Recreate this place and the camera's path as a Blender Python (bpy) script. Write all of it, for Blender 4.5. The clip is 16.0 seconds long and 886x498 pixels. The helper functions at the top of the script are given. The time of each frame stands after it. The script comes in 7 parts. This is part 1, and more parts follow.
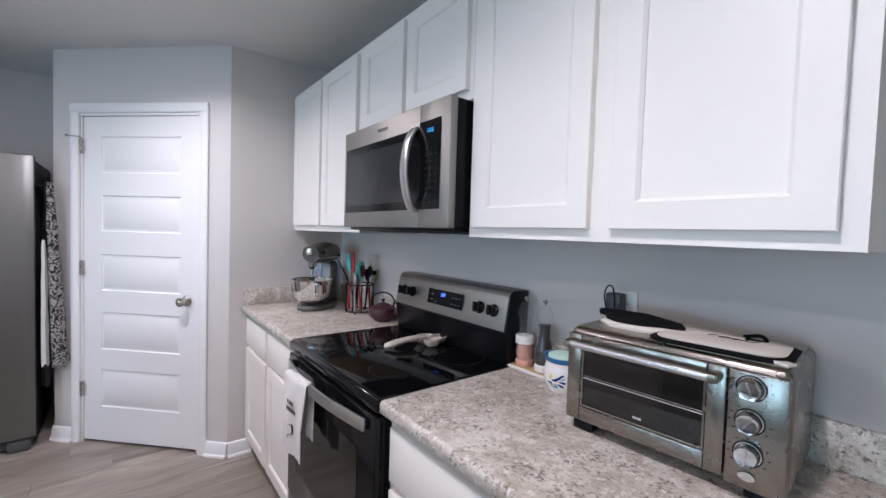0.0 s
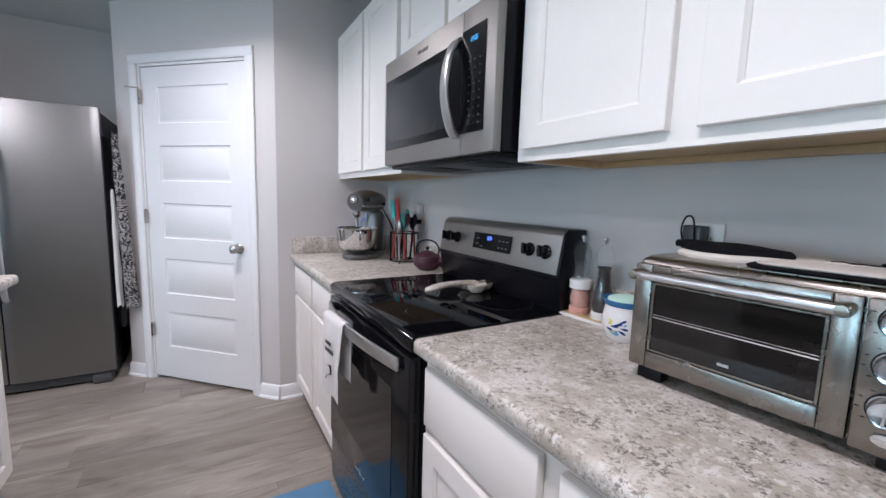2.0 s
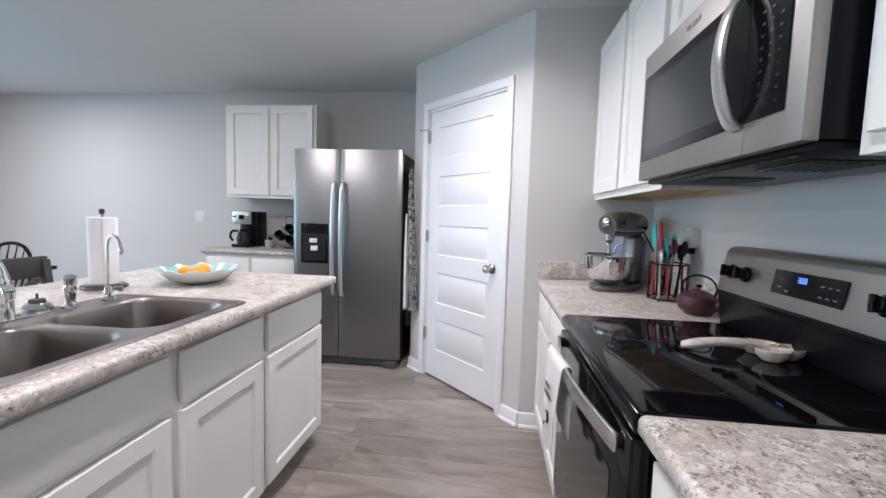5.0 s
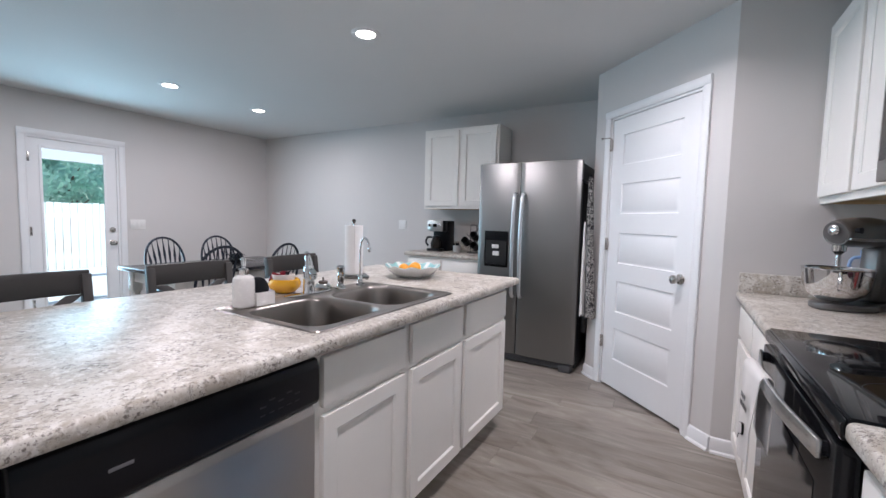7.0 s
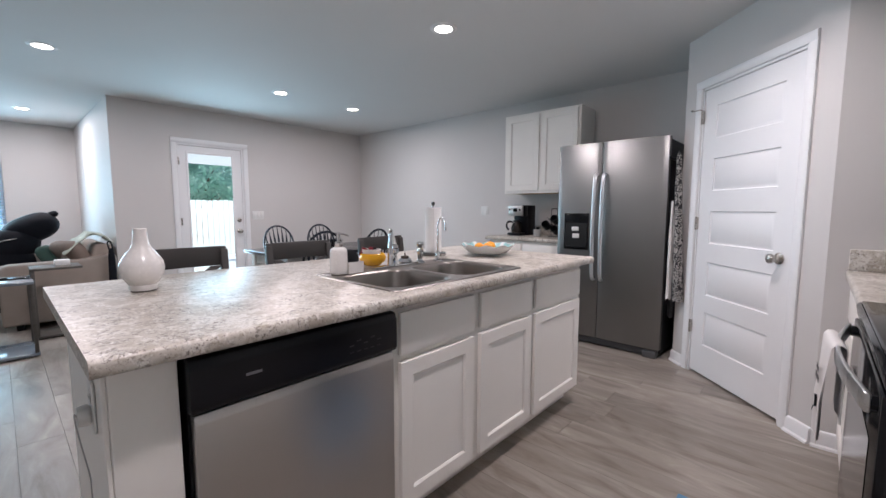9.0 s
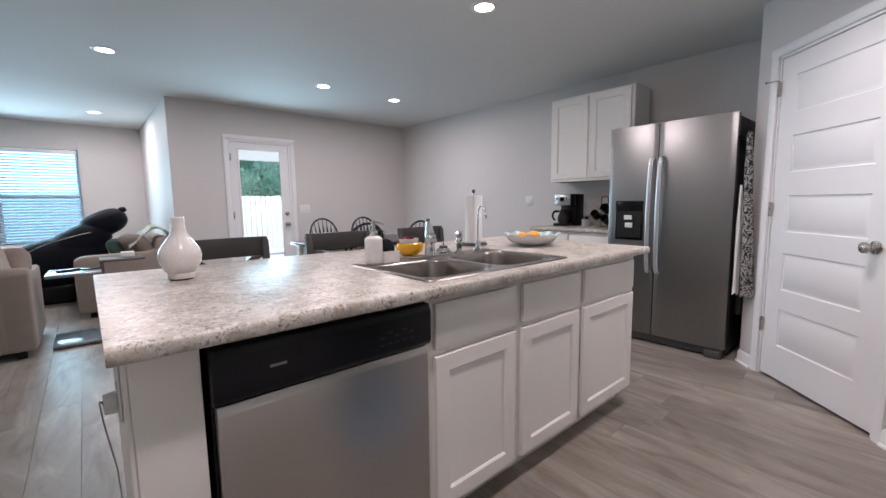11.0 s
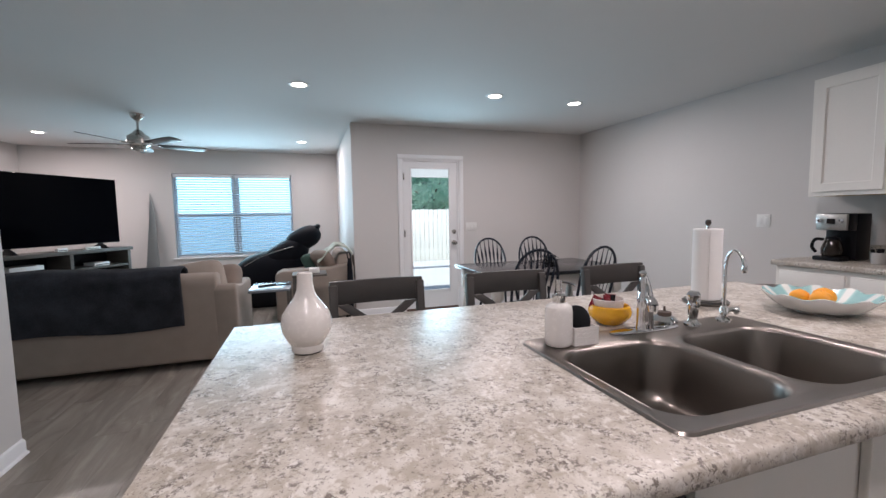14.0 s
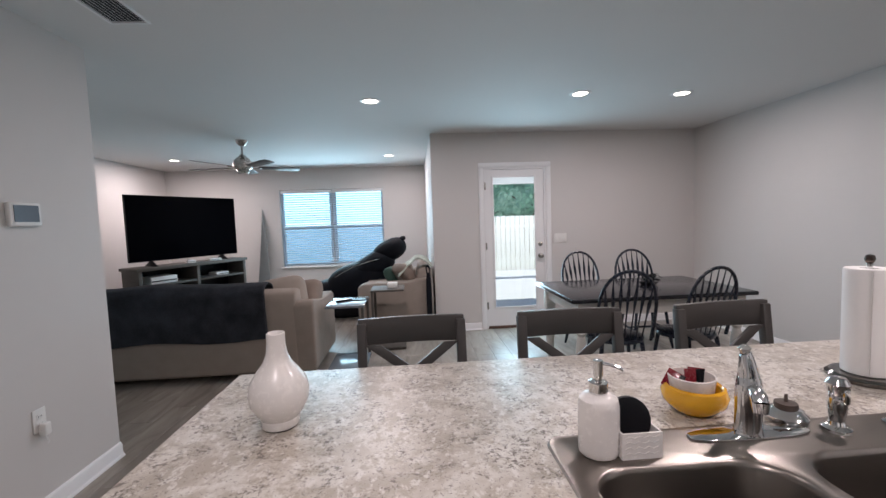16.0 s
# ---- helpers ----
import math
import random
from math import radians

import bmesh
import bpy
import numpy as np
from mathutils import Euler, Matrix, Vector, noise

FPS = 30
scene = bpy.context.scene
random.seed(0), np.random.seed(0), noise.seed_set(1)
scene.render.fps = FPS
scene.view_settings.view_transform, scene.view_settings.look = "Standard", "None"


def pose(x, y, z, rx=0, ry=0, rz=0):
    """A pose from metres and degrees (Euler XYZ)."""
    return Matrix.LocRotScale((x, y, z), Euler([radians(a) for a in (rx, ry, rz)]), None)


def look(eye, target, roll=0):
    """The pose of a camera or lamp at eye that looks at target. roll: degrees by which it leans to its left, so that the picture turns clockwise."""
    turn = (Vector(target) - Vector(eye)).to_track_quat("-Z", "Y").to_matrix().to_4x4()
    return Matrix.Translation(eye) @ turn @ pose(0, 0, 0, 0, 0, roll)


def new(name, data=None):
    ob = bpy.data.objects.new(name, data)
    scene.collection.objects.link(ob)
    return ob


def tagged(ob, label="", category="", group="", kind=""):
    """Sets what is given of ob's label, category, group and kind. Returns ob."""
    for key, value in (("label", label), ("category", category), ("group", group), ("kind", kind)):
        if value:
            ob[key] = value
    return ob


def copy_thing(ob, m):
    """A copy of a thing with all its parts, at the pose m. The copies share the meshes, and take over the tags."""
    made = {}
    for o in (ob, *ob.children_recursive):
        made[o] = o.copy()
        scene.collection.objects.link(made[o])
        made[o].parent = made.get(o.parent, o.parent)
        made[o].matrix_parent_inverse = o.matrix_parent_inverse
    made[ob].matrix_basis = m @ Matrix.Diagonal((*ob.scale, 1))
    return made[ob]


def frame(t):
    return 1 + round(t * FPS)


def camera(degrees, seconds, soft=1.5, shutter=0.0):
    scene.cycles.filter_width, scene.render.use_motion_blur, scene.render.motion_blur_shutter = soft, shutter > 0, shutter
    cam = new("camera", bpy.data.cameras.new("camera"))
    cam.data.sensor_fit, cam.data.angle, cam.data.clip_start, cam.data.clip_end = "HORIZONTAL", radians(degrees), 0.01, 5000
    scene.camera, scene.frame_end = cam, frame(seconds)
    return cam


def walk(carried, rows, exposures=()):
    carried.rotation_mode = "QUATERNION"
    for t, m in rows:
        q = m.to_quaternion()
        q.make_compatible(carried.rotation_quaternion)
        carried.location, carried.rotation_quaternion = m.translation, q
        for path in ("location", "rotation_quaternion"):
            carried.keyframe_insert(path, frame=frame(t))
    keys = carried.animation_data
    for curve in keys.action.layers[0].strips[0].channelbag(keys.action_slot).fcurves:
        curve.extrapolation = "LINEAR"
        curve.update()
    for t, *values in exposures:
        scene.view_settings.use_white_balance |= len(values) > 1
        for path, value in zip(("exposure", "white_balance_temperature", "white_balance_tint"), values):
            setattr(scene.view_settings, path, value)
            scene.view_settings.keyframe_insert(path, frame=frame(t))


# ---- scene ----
cam = camera(94.7, 16.0, shutter=0.0)
PATH = [
    (0, (0.036, 0.014, 1.387), (1.269, 1.587, 1.31), 1.8),
    (0.5, (0.052, 0.02, 1.35), (1.259, 1.608, 1.206), 1.8),
    (1, (0.085, 0.042, 1.31), (1.25, 1.657, 1.117), 1.8),
    (1.5, (0.112, 0.062, 1.286), (1.216, 1.714, 1.059), 1.7),
    (2, (0.146, 0.099, 1.27), (1.158, 1.808, 1.028), 1.7),
    (2.5, (0.178, 0.143, 1.262), (1.058, 1.923, 1.02), 1.7),
    (3, (0.205, 0.184, 1.257), (0.912, 2.04, 1.024), 1.7),
    (3.5, (0.239, 0.218, 1.252), (0.733, 2.144, 1.038), 1.7),
    (4, (0.278, 0.241, 1.255), (0.535, 2.215, 1.06), 1.7),
    (4.5, (0.306, 0.251, 1.259), (0.32, 2.243, 1.082), 1.7),
    (5, (0.322, 0.25, 1.261), (0.093, 2.23, 1.1), 1.7),
    (7.5, (0.323, -0.047, 1.252), (-0.801, 1.6, 1.101), 1.1),
    (8, (0.363, -0.077, 1.242), (-0.856, 1.5, 1.076), 0.7),
    (8.5, (0.423, -0.079, 1.222), (-0.868, 1.438, 1.043), 0.4),
    (9, (0.484, -0.067, 1.203), (-0.861, 1.401, 1.009), 0.1),
    (11.5, (0.385, 0.059, 1.171), (-1.162, 1.308, 0.951), -0.8),
    (12, (0.247, 0.096, 1.179), (-1.364, 1.263, 0.969), -0.8),
    (12.5, (0.135, 0.116, 1.193), (-1.55, 1.174, 0.995), -0.7),
    (13, (0.046, 0.153, 1.218), (-1.72, 1.073, 1.03), -0.7),
    (13.5, (-0.032, 0.21, 1.248), (-1.868, 0.984, 1.071), -0.7),
    (14, (-0.094, 0.282, 1.286), (-1.986, 0.906, 1.118), -0.9),
    (14.5, (-0.142, 0.351, 1.314), (-2.077, 0.831, 1.152), -1.1),
    (15, (-0.194, 0.423, 1.339), (-2.158, 0.767, 1.184), -1.4),
    (15.5, (-0.255, 0.503, 1.357), (-2.237, 0.731, 1.21), -1.7),
    (16, (-0.314, 0.595, 1.376), (-2.305, 0.733, 1.24), -2.0),
]
EXPOSURES = [(0.0, 0.12, 6150, 19), (2.5, 0.22, 6050, 16), (5.0, 0.40, 6150, 15), (7.5, 0.03, 6200, 17), (9.0, -0.04, 6450, 19), (11.5, -0.13, 6650, 21), (13.5, -0.20, 6700, 20), (16.0, -0.32, 6800, 21)]
walk(cam, [(t, look(eye, target, roll)) for t, eye, target, roll in PATH], EXPOSURES)


# World, sun and large lights.
world = bpy.data.worlds.new("world")
scene.world = world
world.use_nodes = True
wn = world.node_tree.nodes
sky = wn.new("ShaderNodeTexSky")
sky.sky_type, sky.sun_disc = "NISHITA", False
sky.sun_elevation, sky.sun_rotation = radians(54), radians(111)
world.node_tree.links.new(sky.outputs[0], wn["Background"].inputs[0])
wn["Background"].inputs[1].default_value = 0.15

sun = new("sun", bpy.data.lights.new("sun", "SUN"))
sun.data.energy, sun.data.angle, sun.data.color = 5.0, radians(0.5), (1.0, 0.96, 0.9)
sun.matrix_world = look((0, 0, 10), (-0.55, 0.20, 9.18))


def area_lamp(name, m, w, h, watts, color, spread=180):
    ob = new(name, bpy.data.lights.new(name, "AREA"))
    ob.data.shape, ob.data.size, ob.data.size_y = "RECTANGLE", w, h
    ob.data.energy, ob.data.color, ob.data.spread = watts, color, radians(spread)
    ob.matrix_world = m
    return ob


DAY = (0.47, 0.83, 1.0)
LAMP = (1.0, 0.935, 0.935)
area_lamp("window_light", look((-8.262, -0.915, 1.33), (-4.0, -0.915, 1.33)), 1.88, 1.42, 22, (0.36, 0.76, 1.0))
area_lamp("window_light_room", look((-8.04, -0.915, 1.345), (-4.0, -0.915, 1.0)), 1.80, 1.38, 68, DAY, 160)
area_lamp("door_light", look((-5.27, 1.845, 1.1), (0.0, 1.845, 0.6)), 0.55, 1.6, 34, DAY)
# The last two are unseen fill lamps, added to brighten island and south wall.
DOWNLIGHTS_AND_FILLS = [(-1.5, 2.1), (-3.84, 2.08), (-3.87, 3.02), (-3.97, 0.26), (-6.88, 0.24), (-6.88, -3.0), (-0.10, 2.22), (-0.05, 0.30), (-1.5, 0.26)]
for k, (dx, dy) in enumerate(DOWNLIGHTS_AND_FILLS):
    ob = new("downlight_and_fill_lamp", bpy.data.lights.new("downlight_and_fill_lamp", "AREA"))
    ob.data.shape, ob.data.size, ob.data.energy, ob.data.color = "DISK", 0.12, (14.5, 15.5, 15.5, 18.0, 24.0, 38.0, 13.5, 13.5, 5.0)[k], LAMP
    ob.data.spread = radians(145 if k in (6, 7) else 179)
    ob.matrix_world = pose(dx, dy, 2.425)


# Materials.
def nodes_of(name):
    m = bpy.data.materials.new(name)
    m.use_nodes = True
    n, l = m.node_tree.nodes, m.node_tree.links
    return m, n, l, n["Principled BSDF"]


def coords(n, l, scale=(1, 1, 1), space="Object"):
    tc, mp = n.new("ShaderNodeTexCoord"), n.new("ShaderNodeMapping")
    mp.inputs["Scale"].default_value = scale
    l.new(tc.outputs[space], mp.inputs[0])
    return mp.outputs[0]


def noise_tex(n, l, vec, scale, detail=3.0, rough=0.5, distort=0.0):
    t = n.new("ShaderNodeTexNoise")
    t.inputs["Scale"].default_value, t.inputs["Detail"].default_value = scale, detail
    t.inputs["Roughness"].default_value, t.inputs["Distortion"].default_value = rough, distort
    l.new(vec, t.inputs["Vector"])
    return t.outputs["Fac"]


def ramp(n, l, fac, stops):
    r = n.new("ShaderNodeValToRGB")
    while len(r.color_ramp.elements) < len(stops):
        r.color_ramp.elements.new(0.5)
    for e, (p, c) in zip(r.color_ramp.elements, stops):
        e.position, e.color = p, (*c, 1) if len(c) == 3 else c
    l.new(fac, r.inputs[0])
    return r.outputs[0]


def mix(n, l, fac, a, b, kind="MIX"):
    x = n.new("ShaderNodeMix")
    x.data_type, x.blend_type = "RGBA", kind
    for s, v in ((x.inputs[0], fac), (x.inputs[6], a), (x.inputs[7], b)):
        if isinstance(v, (int, float)):
            s.default_value = v
        elif isinstance(v, tuple):
            s.default_value = (*v, 1)
        else:
            l.new(v, s)
    return x.outputs[2]


def add_bump(n, l, b, height, strength, dist=0.002):
    u = n.new("ShaderNodeBump")
    u.inputs["Strength"].default_value, u.inputs["Distance"].default_value = strength, dist
    l.new(height, u.inputs["Height"])
    l.new(u.outputs[0], b.inputs["Normal"])


def surface(name, color, rough=0.5, metal=0.0, vary=0.06, scale=6.0, bump=0.0, bump_scale=200.0, coat=0.0, stretch=(1, 1, 1), rvary=0.08, dist=0.001, spec=0.5):
    """A plain surface with variation at two scales, in colour and gloss."""
    m, n, l, b = nodes_of(name)
    v = coords(n, l, stretch)
    big, small = noise_tex(n, l, v, scale, 3), noise_tex(n, l, v, scale * 14, 4, 0.6)
    lo, hi = tuple(c * (1 - vary) for c in color), tuple(min(1, c * (1 + vary)) for c in color)
    c1 = ramp(n, l, big, [(0.3, lo), (0.7, hi)])
    c2 = mix(n, l, 0.35, c1, ramp(n, l, small, [(0.3, lo), (0.7, hi)]))
    l.new(c2, b.inputs["Base Color"])
    rr = ramp(n, l, small, [(0.3, (max(0.02, rough - rvary),) * 3), (0.7, (min(1, rough + rvary),) * 3)])
    l.new(rr, b.inputs["Roughness"])
    b.inputs["Metallic"].default_value = metal
    b.inputs["Coat Weight"].default_value = coat
    b.inputs["Specular IOR Level"].default_value = spec
    if bump:
        add_bump(n, l, b, noise_tex(n, l, v, bump_scale, 3), bump, dist)
    return m


def glowing(name, color, strength):
    m, n, l, b = nodes_of(name)
    b.inputs["Base Color"].default_value = (*color, 1)
    b.inputs["Emission Color"].default_value, b.inputs["Emission Strength"].default_value = (*color, 1), strength
    return m


def clear(name, color=(1, 1, 1), rough=0.0, ior=1.45):
    m, n, l, b = nodes_of(name)
    b.inputs["Base Color"].default_value, b.inputs["Roughness"].default_value = (*color, 1), rough
    b.inputs["Transmission Weight"].default_value, b.inputs["IOR"].default_value = 1.0, ior
    return m


def brushed(name, color, rough, stretch, coat=0.0):
    m, n, l, b = nodes_of(name)
    v = coords(n, l, stretch)
    fine, broad = noise_tex(n, l, v, 60, 4, 0.7), noise_tex(n, l, coords(n, l), 3.0, 2)
    lo, hi = tuple(c * 0.95 for c in color), tuple(c * 1.04 for c in color)
    l.new(mix(n, l, 0.4, ramp(n, l, fine, [(0.3, lo), (0.7, hi)]), ramp(n, l, broad, [(0.3, lo), (0.7, hi)])), b.inputs["Base Color"])
    l.new(ramp(n, l, fine, [(0.25, (rough - 0.07,) * 3), (0.75, (rough + 0.09,) * 3)]), b.inputs["Roughness"])
    b.inputs["Metallic"].default_value = 1.0
    b.inputs["Coat Weight"].default_value = coat
    add_bump(n, l, b, fine, 0.025, 0.0005)
    return m


def laminate():
    m, n, l, b = nodes_of("granite_laminate")
    v = coords(n, l)
    cloud = noise_tex(n, l, v, 9, 4, 0.6, 0.6)
    c = ramp(n, l, cloud, [(0.38, (0.41, 0.365, 0.31)), (0.5, (0.525, 0.485, 0.43)), (0.60, (0.62, 0.59, 0.54))])
    warm_ = ramp(n, l, noise_tex(n, l, v, 30, 5, 0.72, 0.2), [(0.42, (0.8,) * 3), (0.50, (0,) * 3)])
    c = mix(n, l, warm_, c, (0.40, 0.355, 0.29))
    white = ramp(n, l, noise_tex(n, l, coords(n, l, (1.3, 1, 1)), 42, 4, 0.65, 0.2), [(0.54, (0,) * 3), (0.62, (0.8,) * 3)])
    c = mix(n, l, white, c, (0.69, 0.665, 0.625))
    zone = ramp(n, l, noise_tex(n, l, v, 17, 3, 0.6, 0.5), [(0.46, (0,) * 3), (0.58, (1,) * 3)])
    fleck = ramp(n, l, noise_tex(n, l, v, 100, 5, 0.70, 0.25), [(0.43, (1,) * 3), (0.475, (0,) * 3)])
    both = n.new("ShaderNodeMath")
    both.operation = "MULTIPLY"
    l.new(zone, both.inputs[0])
    l.new(fleck, both.inputs[1])
    c = mix(n, l, both.outputs[0], c, (0.16, 0.135, 0.115))
    speck = ramp(n, l, noise_tex(n, l, v, 150, 3, 0.65, 0.6), [(0.355, (0.9,) * 3), (0.40, (0,) * 3)])
    c = mix(n, l, speck, c, (0.22, 0.185, 0.17))
    l.new(c, b.inputs["Base Color"])
    l.new(ramp(n, l, cloud, [(0.3, (0.33,) * 3), (0.7, (0.41,) * 3)]), b.inputs["Roughness"])
    add_bump(n, l, b, noise_tex(n, l, v, 260, 2), 0.10, 0.0006)
    return m


def slat_material():
    m, n, l, b = nodes_of("white_translucent_slat")
    b.inputs["Base Color"].default_value, b.inputs["Roughness"].default_value = (0.74, 0.78, 0.82, 1), 0.45
    t, x = n.new("ShaderNodeBsdfTranslucent"), n.new("ShaderNodeMixShader")
    t.inputs["Color"].default_value = (0.62, 0.86, 1.0, 1)
    x.inputs[0].default_value = 0.40
    l.new(b.outputs[0], x.inputs[1])
    l.new(t.outputs[0], x.inputs[2])
    l.new(x.outputs[0], n["Material Output"].inputs[0])
    return m


def plank_wood():
    m, n, l, b = nodes_of("grey_vinyl_plank")
    info = n.new("ShaderNodeObjectInfo")
    geo = n.new("ShaderNodeNewGeometry")
    rnd = n.new("ShaderNodeMath")
    rnd.operation = "ADD"
    l.new(info.outputs["Random"], rnd.inputs[0])
    l.new(geo.outputs["Random Per Island"], rnd.inputs[1])
    tc, mp = n.new("ShaderNodeTexCoord"), n.new("ShaderNodeMapping")
    mp.inputs["Scale"].default_value = (0.95, 3.8, 3.8)
    l.new(tc.outputs["Object"], mp.inputs[0])
    shift = n.new("ShaderNodeVectorMath")
    shift.operation = "SCALE"
    shift.inputs[0].default_value = (37.0, 17.0, 5.0)
    l.new(rnd.outputs[0], shift.inputs["Scale"])
    add = n.new("ShaderNodeVectorMath")
    l.new(mp.outputs[0], add.inputs[0])
    l.new(shift.outputs[0], add.inputs[1])
    v = add.outputs[0]
    grain = noise_tex(n, l, v, 1.7, 5, 0.55, 1.6)
    fine = noise_tex(n, l, v, 14, 4, 0.6, 0.3)
    c = ramp(n, l, grain, [(0.32, (0.165, 0.143, 0.125)), (0.46, (0.25, 0.226, 0.204)), (0.56, (0.285, 0.26, 0.238)), (0.68, (0.37, 0.345, 0.318))])
    c = mix(n, l, 0.14, c, ramp(n, l, fine, [(0.35, (0.15, 0.13, 0.115)), (0.65, (0.36, 0.34, 0.315))]))
    wrap = n.new("ShaderNodeMath")
    wrap.operation = "FRACT"
    l.new(rnd.outputs[0], wrap.inputs[0])
    tint = ramp(n, l, wrap.outputs[0], [(0.0, (0.83, 0.80, 0.76)), (0.5, (1.03, 1.0, 0.95)), (1.0, (1.18, 1.15, 1.10))])
    c = mix(n, l, 1.0, c, tint, "MULTIPLY")
    l.new(c, b.inputs["Base Color"])
    l.new(ramp(n, l, fine, [(0.3, (0.30,) * 3), (0.7, (0.44,) * 3)]), b.inputs["Roughness"])
    add_bump(n, l, b, fine, 0.12, 0.001)
    return m


M = {
    "wall": surface("greige_wall_paint", (0.603, 0.58, 0.563), 0.62, vary=0.02, scale=1.2, bump=0.12, bump_scale=160),
    "ceiling": surface("ceiling_paint", (0.66, 0.66, 0.65), 0.8, vary=0.02, scale=0.8, bump=0.35, bump_scale=70, dist=0.002),
    "trim": surface("white_semi_gloss_trim", (0.79, 0.79, 0.795), 0.46, vary=0.015, scale=3, bump=0.03, bump_scale=40),
    "cab": surface("white_cabinet_paint", (0.82, 0.795, 0.752), 0.42, vary=0.018, scale=4, bump=0.04, bump_scale=60, rvary=0.05),
    "cab_in": surface("cabinet_underside_wood", (0.55, 0.40, 0.22), 0.55, vary=0.14, scale=3, stretch=(1, 8, 1)),
    "counter": laminate(),
    "plank": plank_wood(),
    "joint": surface("grey_floor_underlay", (0.22, 0.20, 0.178), 0.9),
    "steel": brushed("brushed_stainless", (0.56, 0.55, 0.535), 0.30, (1, 1, 14)),
    "steel_h": brushed("brushed_stainless_across", (0.50, 0.48, 0.455), 0.30, (1, 0.05, 12)),
    "steel_mw": brushed("microwave_stainless", (0.35, 0.335, 0.315), 0.48, (1, 0.05, 12)),
    "handle": brushed("satin_steel_handle", (0.58, 0.58, 0.575), 0.30, (1, 1, 10)),
    "fridge": brushed("fridge_stainless", (0.275, 0.274, 0.272), 0.37, (0.05, 1, 12)),
    "steel_dw": brushed("dishwasher_stainless", (0.47, 0.455, 0.44), 0.34, (1, 0.05, 14)),
    "chrome": surface("polished_chrome", (0.72, 0.72, 0.72), 0.07, 1.0, vary=0.03, rvary=0.03),
    "nickel": surface("satin_nickel", (0.50, 0.47, 0.44), 0.26, 1.0, vary=0.05),
    "sink": surface("sink_stainless", (0.27, 0.245, 0.225), 0.30, 1.0, vary=0.02, scale=1.2, rvary=0.004),
    "black": surface("black_plastic", (0.006, 0.006, 0.008), 0.30, vary=0.04, spec=0.2, rvary=0.004),
    "black_gloss": surface("black_gloss", (0.005, 0.005, 0.006), 0.10, vary=0.05, rvary=0.008, spec=0.28),
    "glass_top": surface("ceramic_cooktop_glass", (0.003, 0.003, 0.004), 0.05, vary=0.1, rvary=0.01, spec=0.3),
    "dark_side": surface("textured_dark_grey_side", (0.026, 0.027, 0.03), 0.5, vary=0.1, bump=0.3, bump_scale=400),
    "gloss_white": surface("white_glazed_ceramic", (0.78, 0.755, 0.73), 0.24, vary=0.02, coat=0.15),
    "white_plastic": surface("white_plastic", (0.74, 0.73, 0.71), 0.35, vary=0.02),
    "stool": surface("charcoal_painted_wood", (0.055, 0.049, 0.046), 0.42, vary=0.12, scale=5, bump=0.12, bump_scale=90, stretch=(1, 1, 3)),
    "navy": surface("navy_black_painted_wood", (0.012, 0.016, 0.028), 0.28, vary=0.15, bump=0.05, bump_scale=80),
    "tabletop": surface("dark_stained_tabletop", (0.020, 0.020, 0.024), 0.17, vary=0.2, scale=4, stretch=(4, 1, 1), bump=0.08, bump_scale=60),
    "table_white": surface("cream_painted_table_base", (0.62, 0.60, 0.56), 0.4, vary=0.04),
    "sofa": surface("tan_woven_upholstery", (0.30, 0.25, 0.215), 0.9, vary=0.07, scale=9, bump=0.5, bump_scale=420, rvary=0.04),
    "sofa_dark": surface("taupe_pillow_fabric", (0.23, 0.18, 0.15), 0.9, vary=0.1, scale=9, bump=0.5, bump_scale=420, rvary=0.04),
    # The throw's wide colour variation paints in the sheen of its plush.
    "throw": surface("dark_grey_plush_throw", (0.019, 0.022, 0.029), 0.95, vary=0.75, scale=6, bump=0.6, bump_scale=90, rvary=0.03, dist=0.004),
    "leather": surface("black_leatherette", (0.006, 0.007, 0.011), 0.7, vary=0.2, bump=0.25, bump_scale=150, spec=0.15),
    "tv": surface("television_screen", (0.002, 0.002, 0.003), 0.07, vary=0.1, rvary=0.01, spec=0.015),
    "greywood": surface("weathered_grey_wood", (0.082, 0.072, 0.062), 0.6, vary=0.25, scale=3, stretch=(1, 1, 8), bump=0.2, bump_scale=60),
    "slat": slat_material(),
    "glass": clear("window_glass", (0.84, 1.0, 1.0)),
    "lens": glowing("lit_lamp_lens", (1.0, 0.93, 0.82), 14.0),
    "blue_led": glowing("blue_display_digits", (0.10, 0.22, 1.0), 2.6),
    "cyan_led": glowing("cyan_display_digits", (0.05, 0.45, 0.8), 0.7),
}


# Mesh helpers.
def since(bm, before, m):
    if m is not None:
        bmesh.ops.transform(bm, matrix=m, verts=[v for v in bm.verts if v not in before])


def box(bm, x0, x1, y0, y1, z0, z1, r=0.0, seg=2, m=None):
    before = set(bm.verts)
    c = Matrix.Translation(((x0 + x1) / 2, (y0 + y1) / 2, (z0 + z1) / 2)) @ Matrix.Diagonal((abs(x1 - x0), abs(y1 - y0), abs(z1 - z0), 1))
    vs = bmesh.ops.create_cube(bm, size=1, matrix=c)["verts"]
    if r > 0:
        edges = list({e for v in vs for e in v.link_edges})
        bmesh.ops.bevel(bm, geom=edges, offset=r, segments=seg, profile=0.5, affect="EDGES", clamp_overlap=True)
    since(bm, before, m)
    return bm


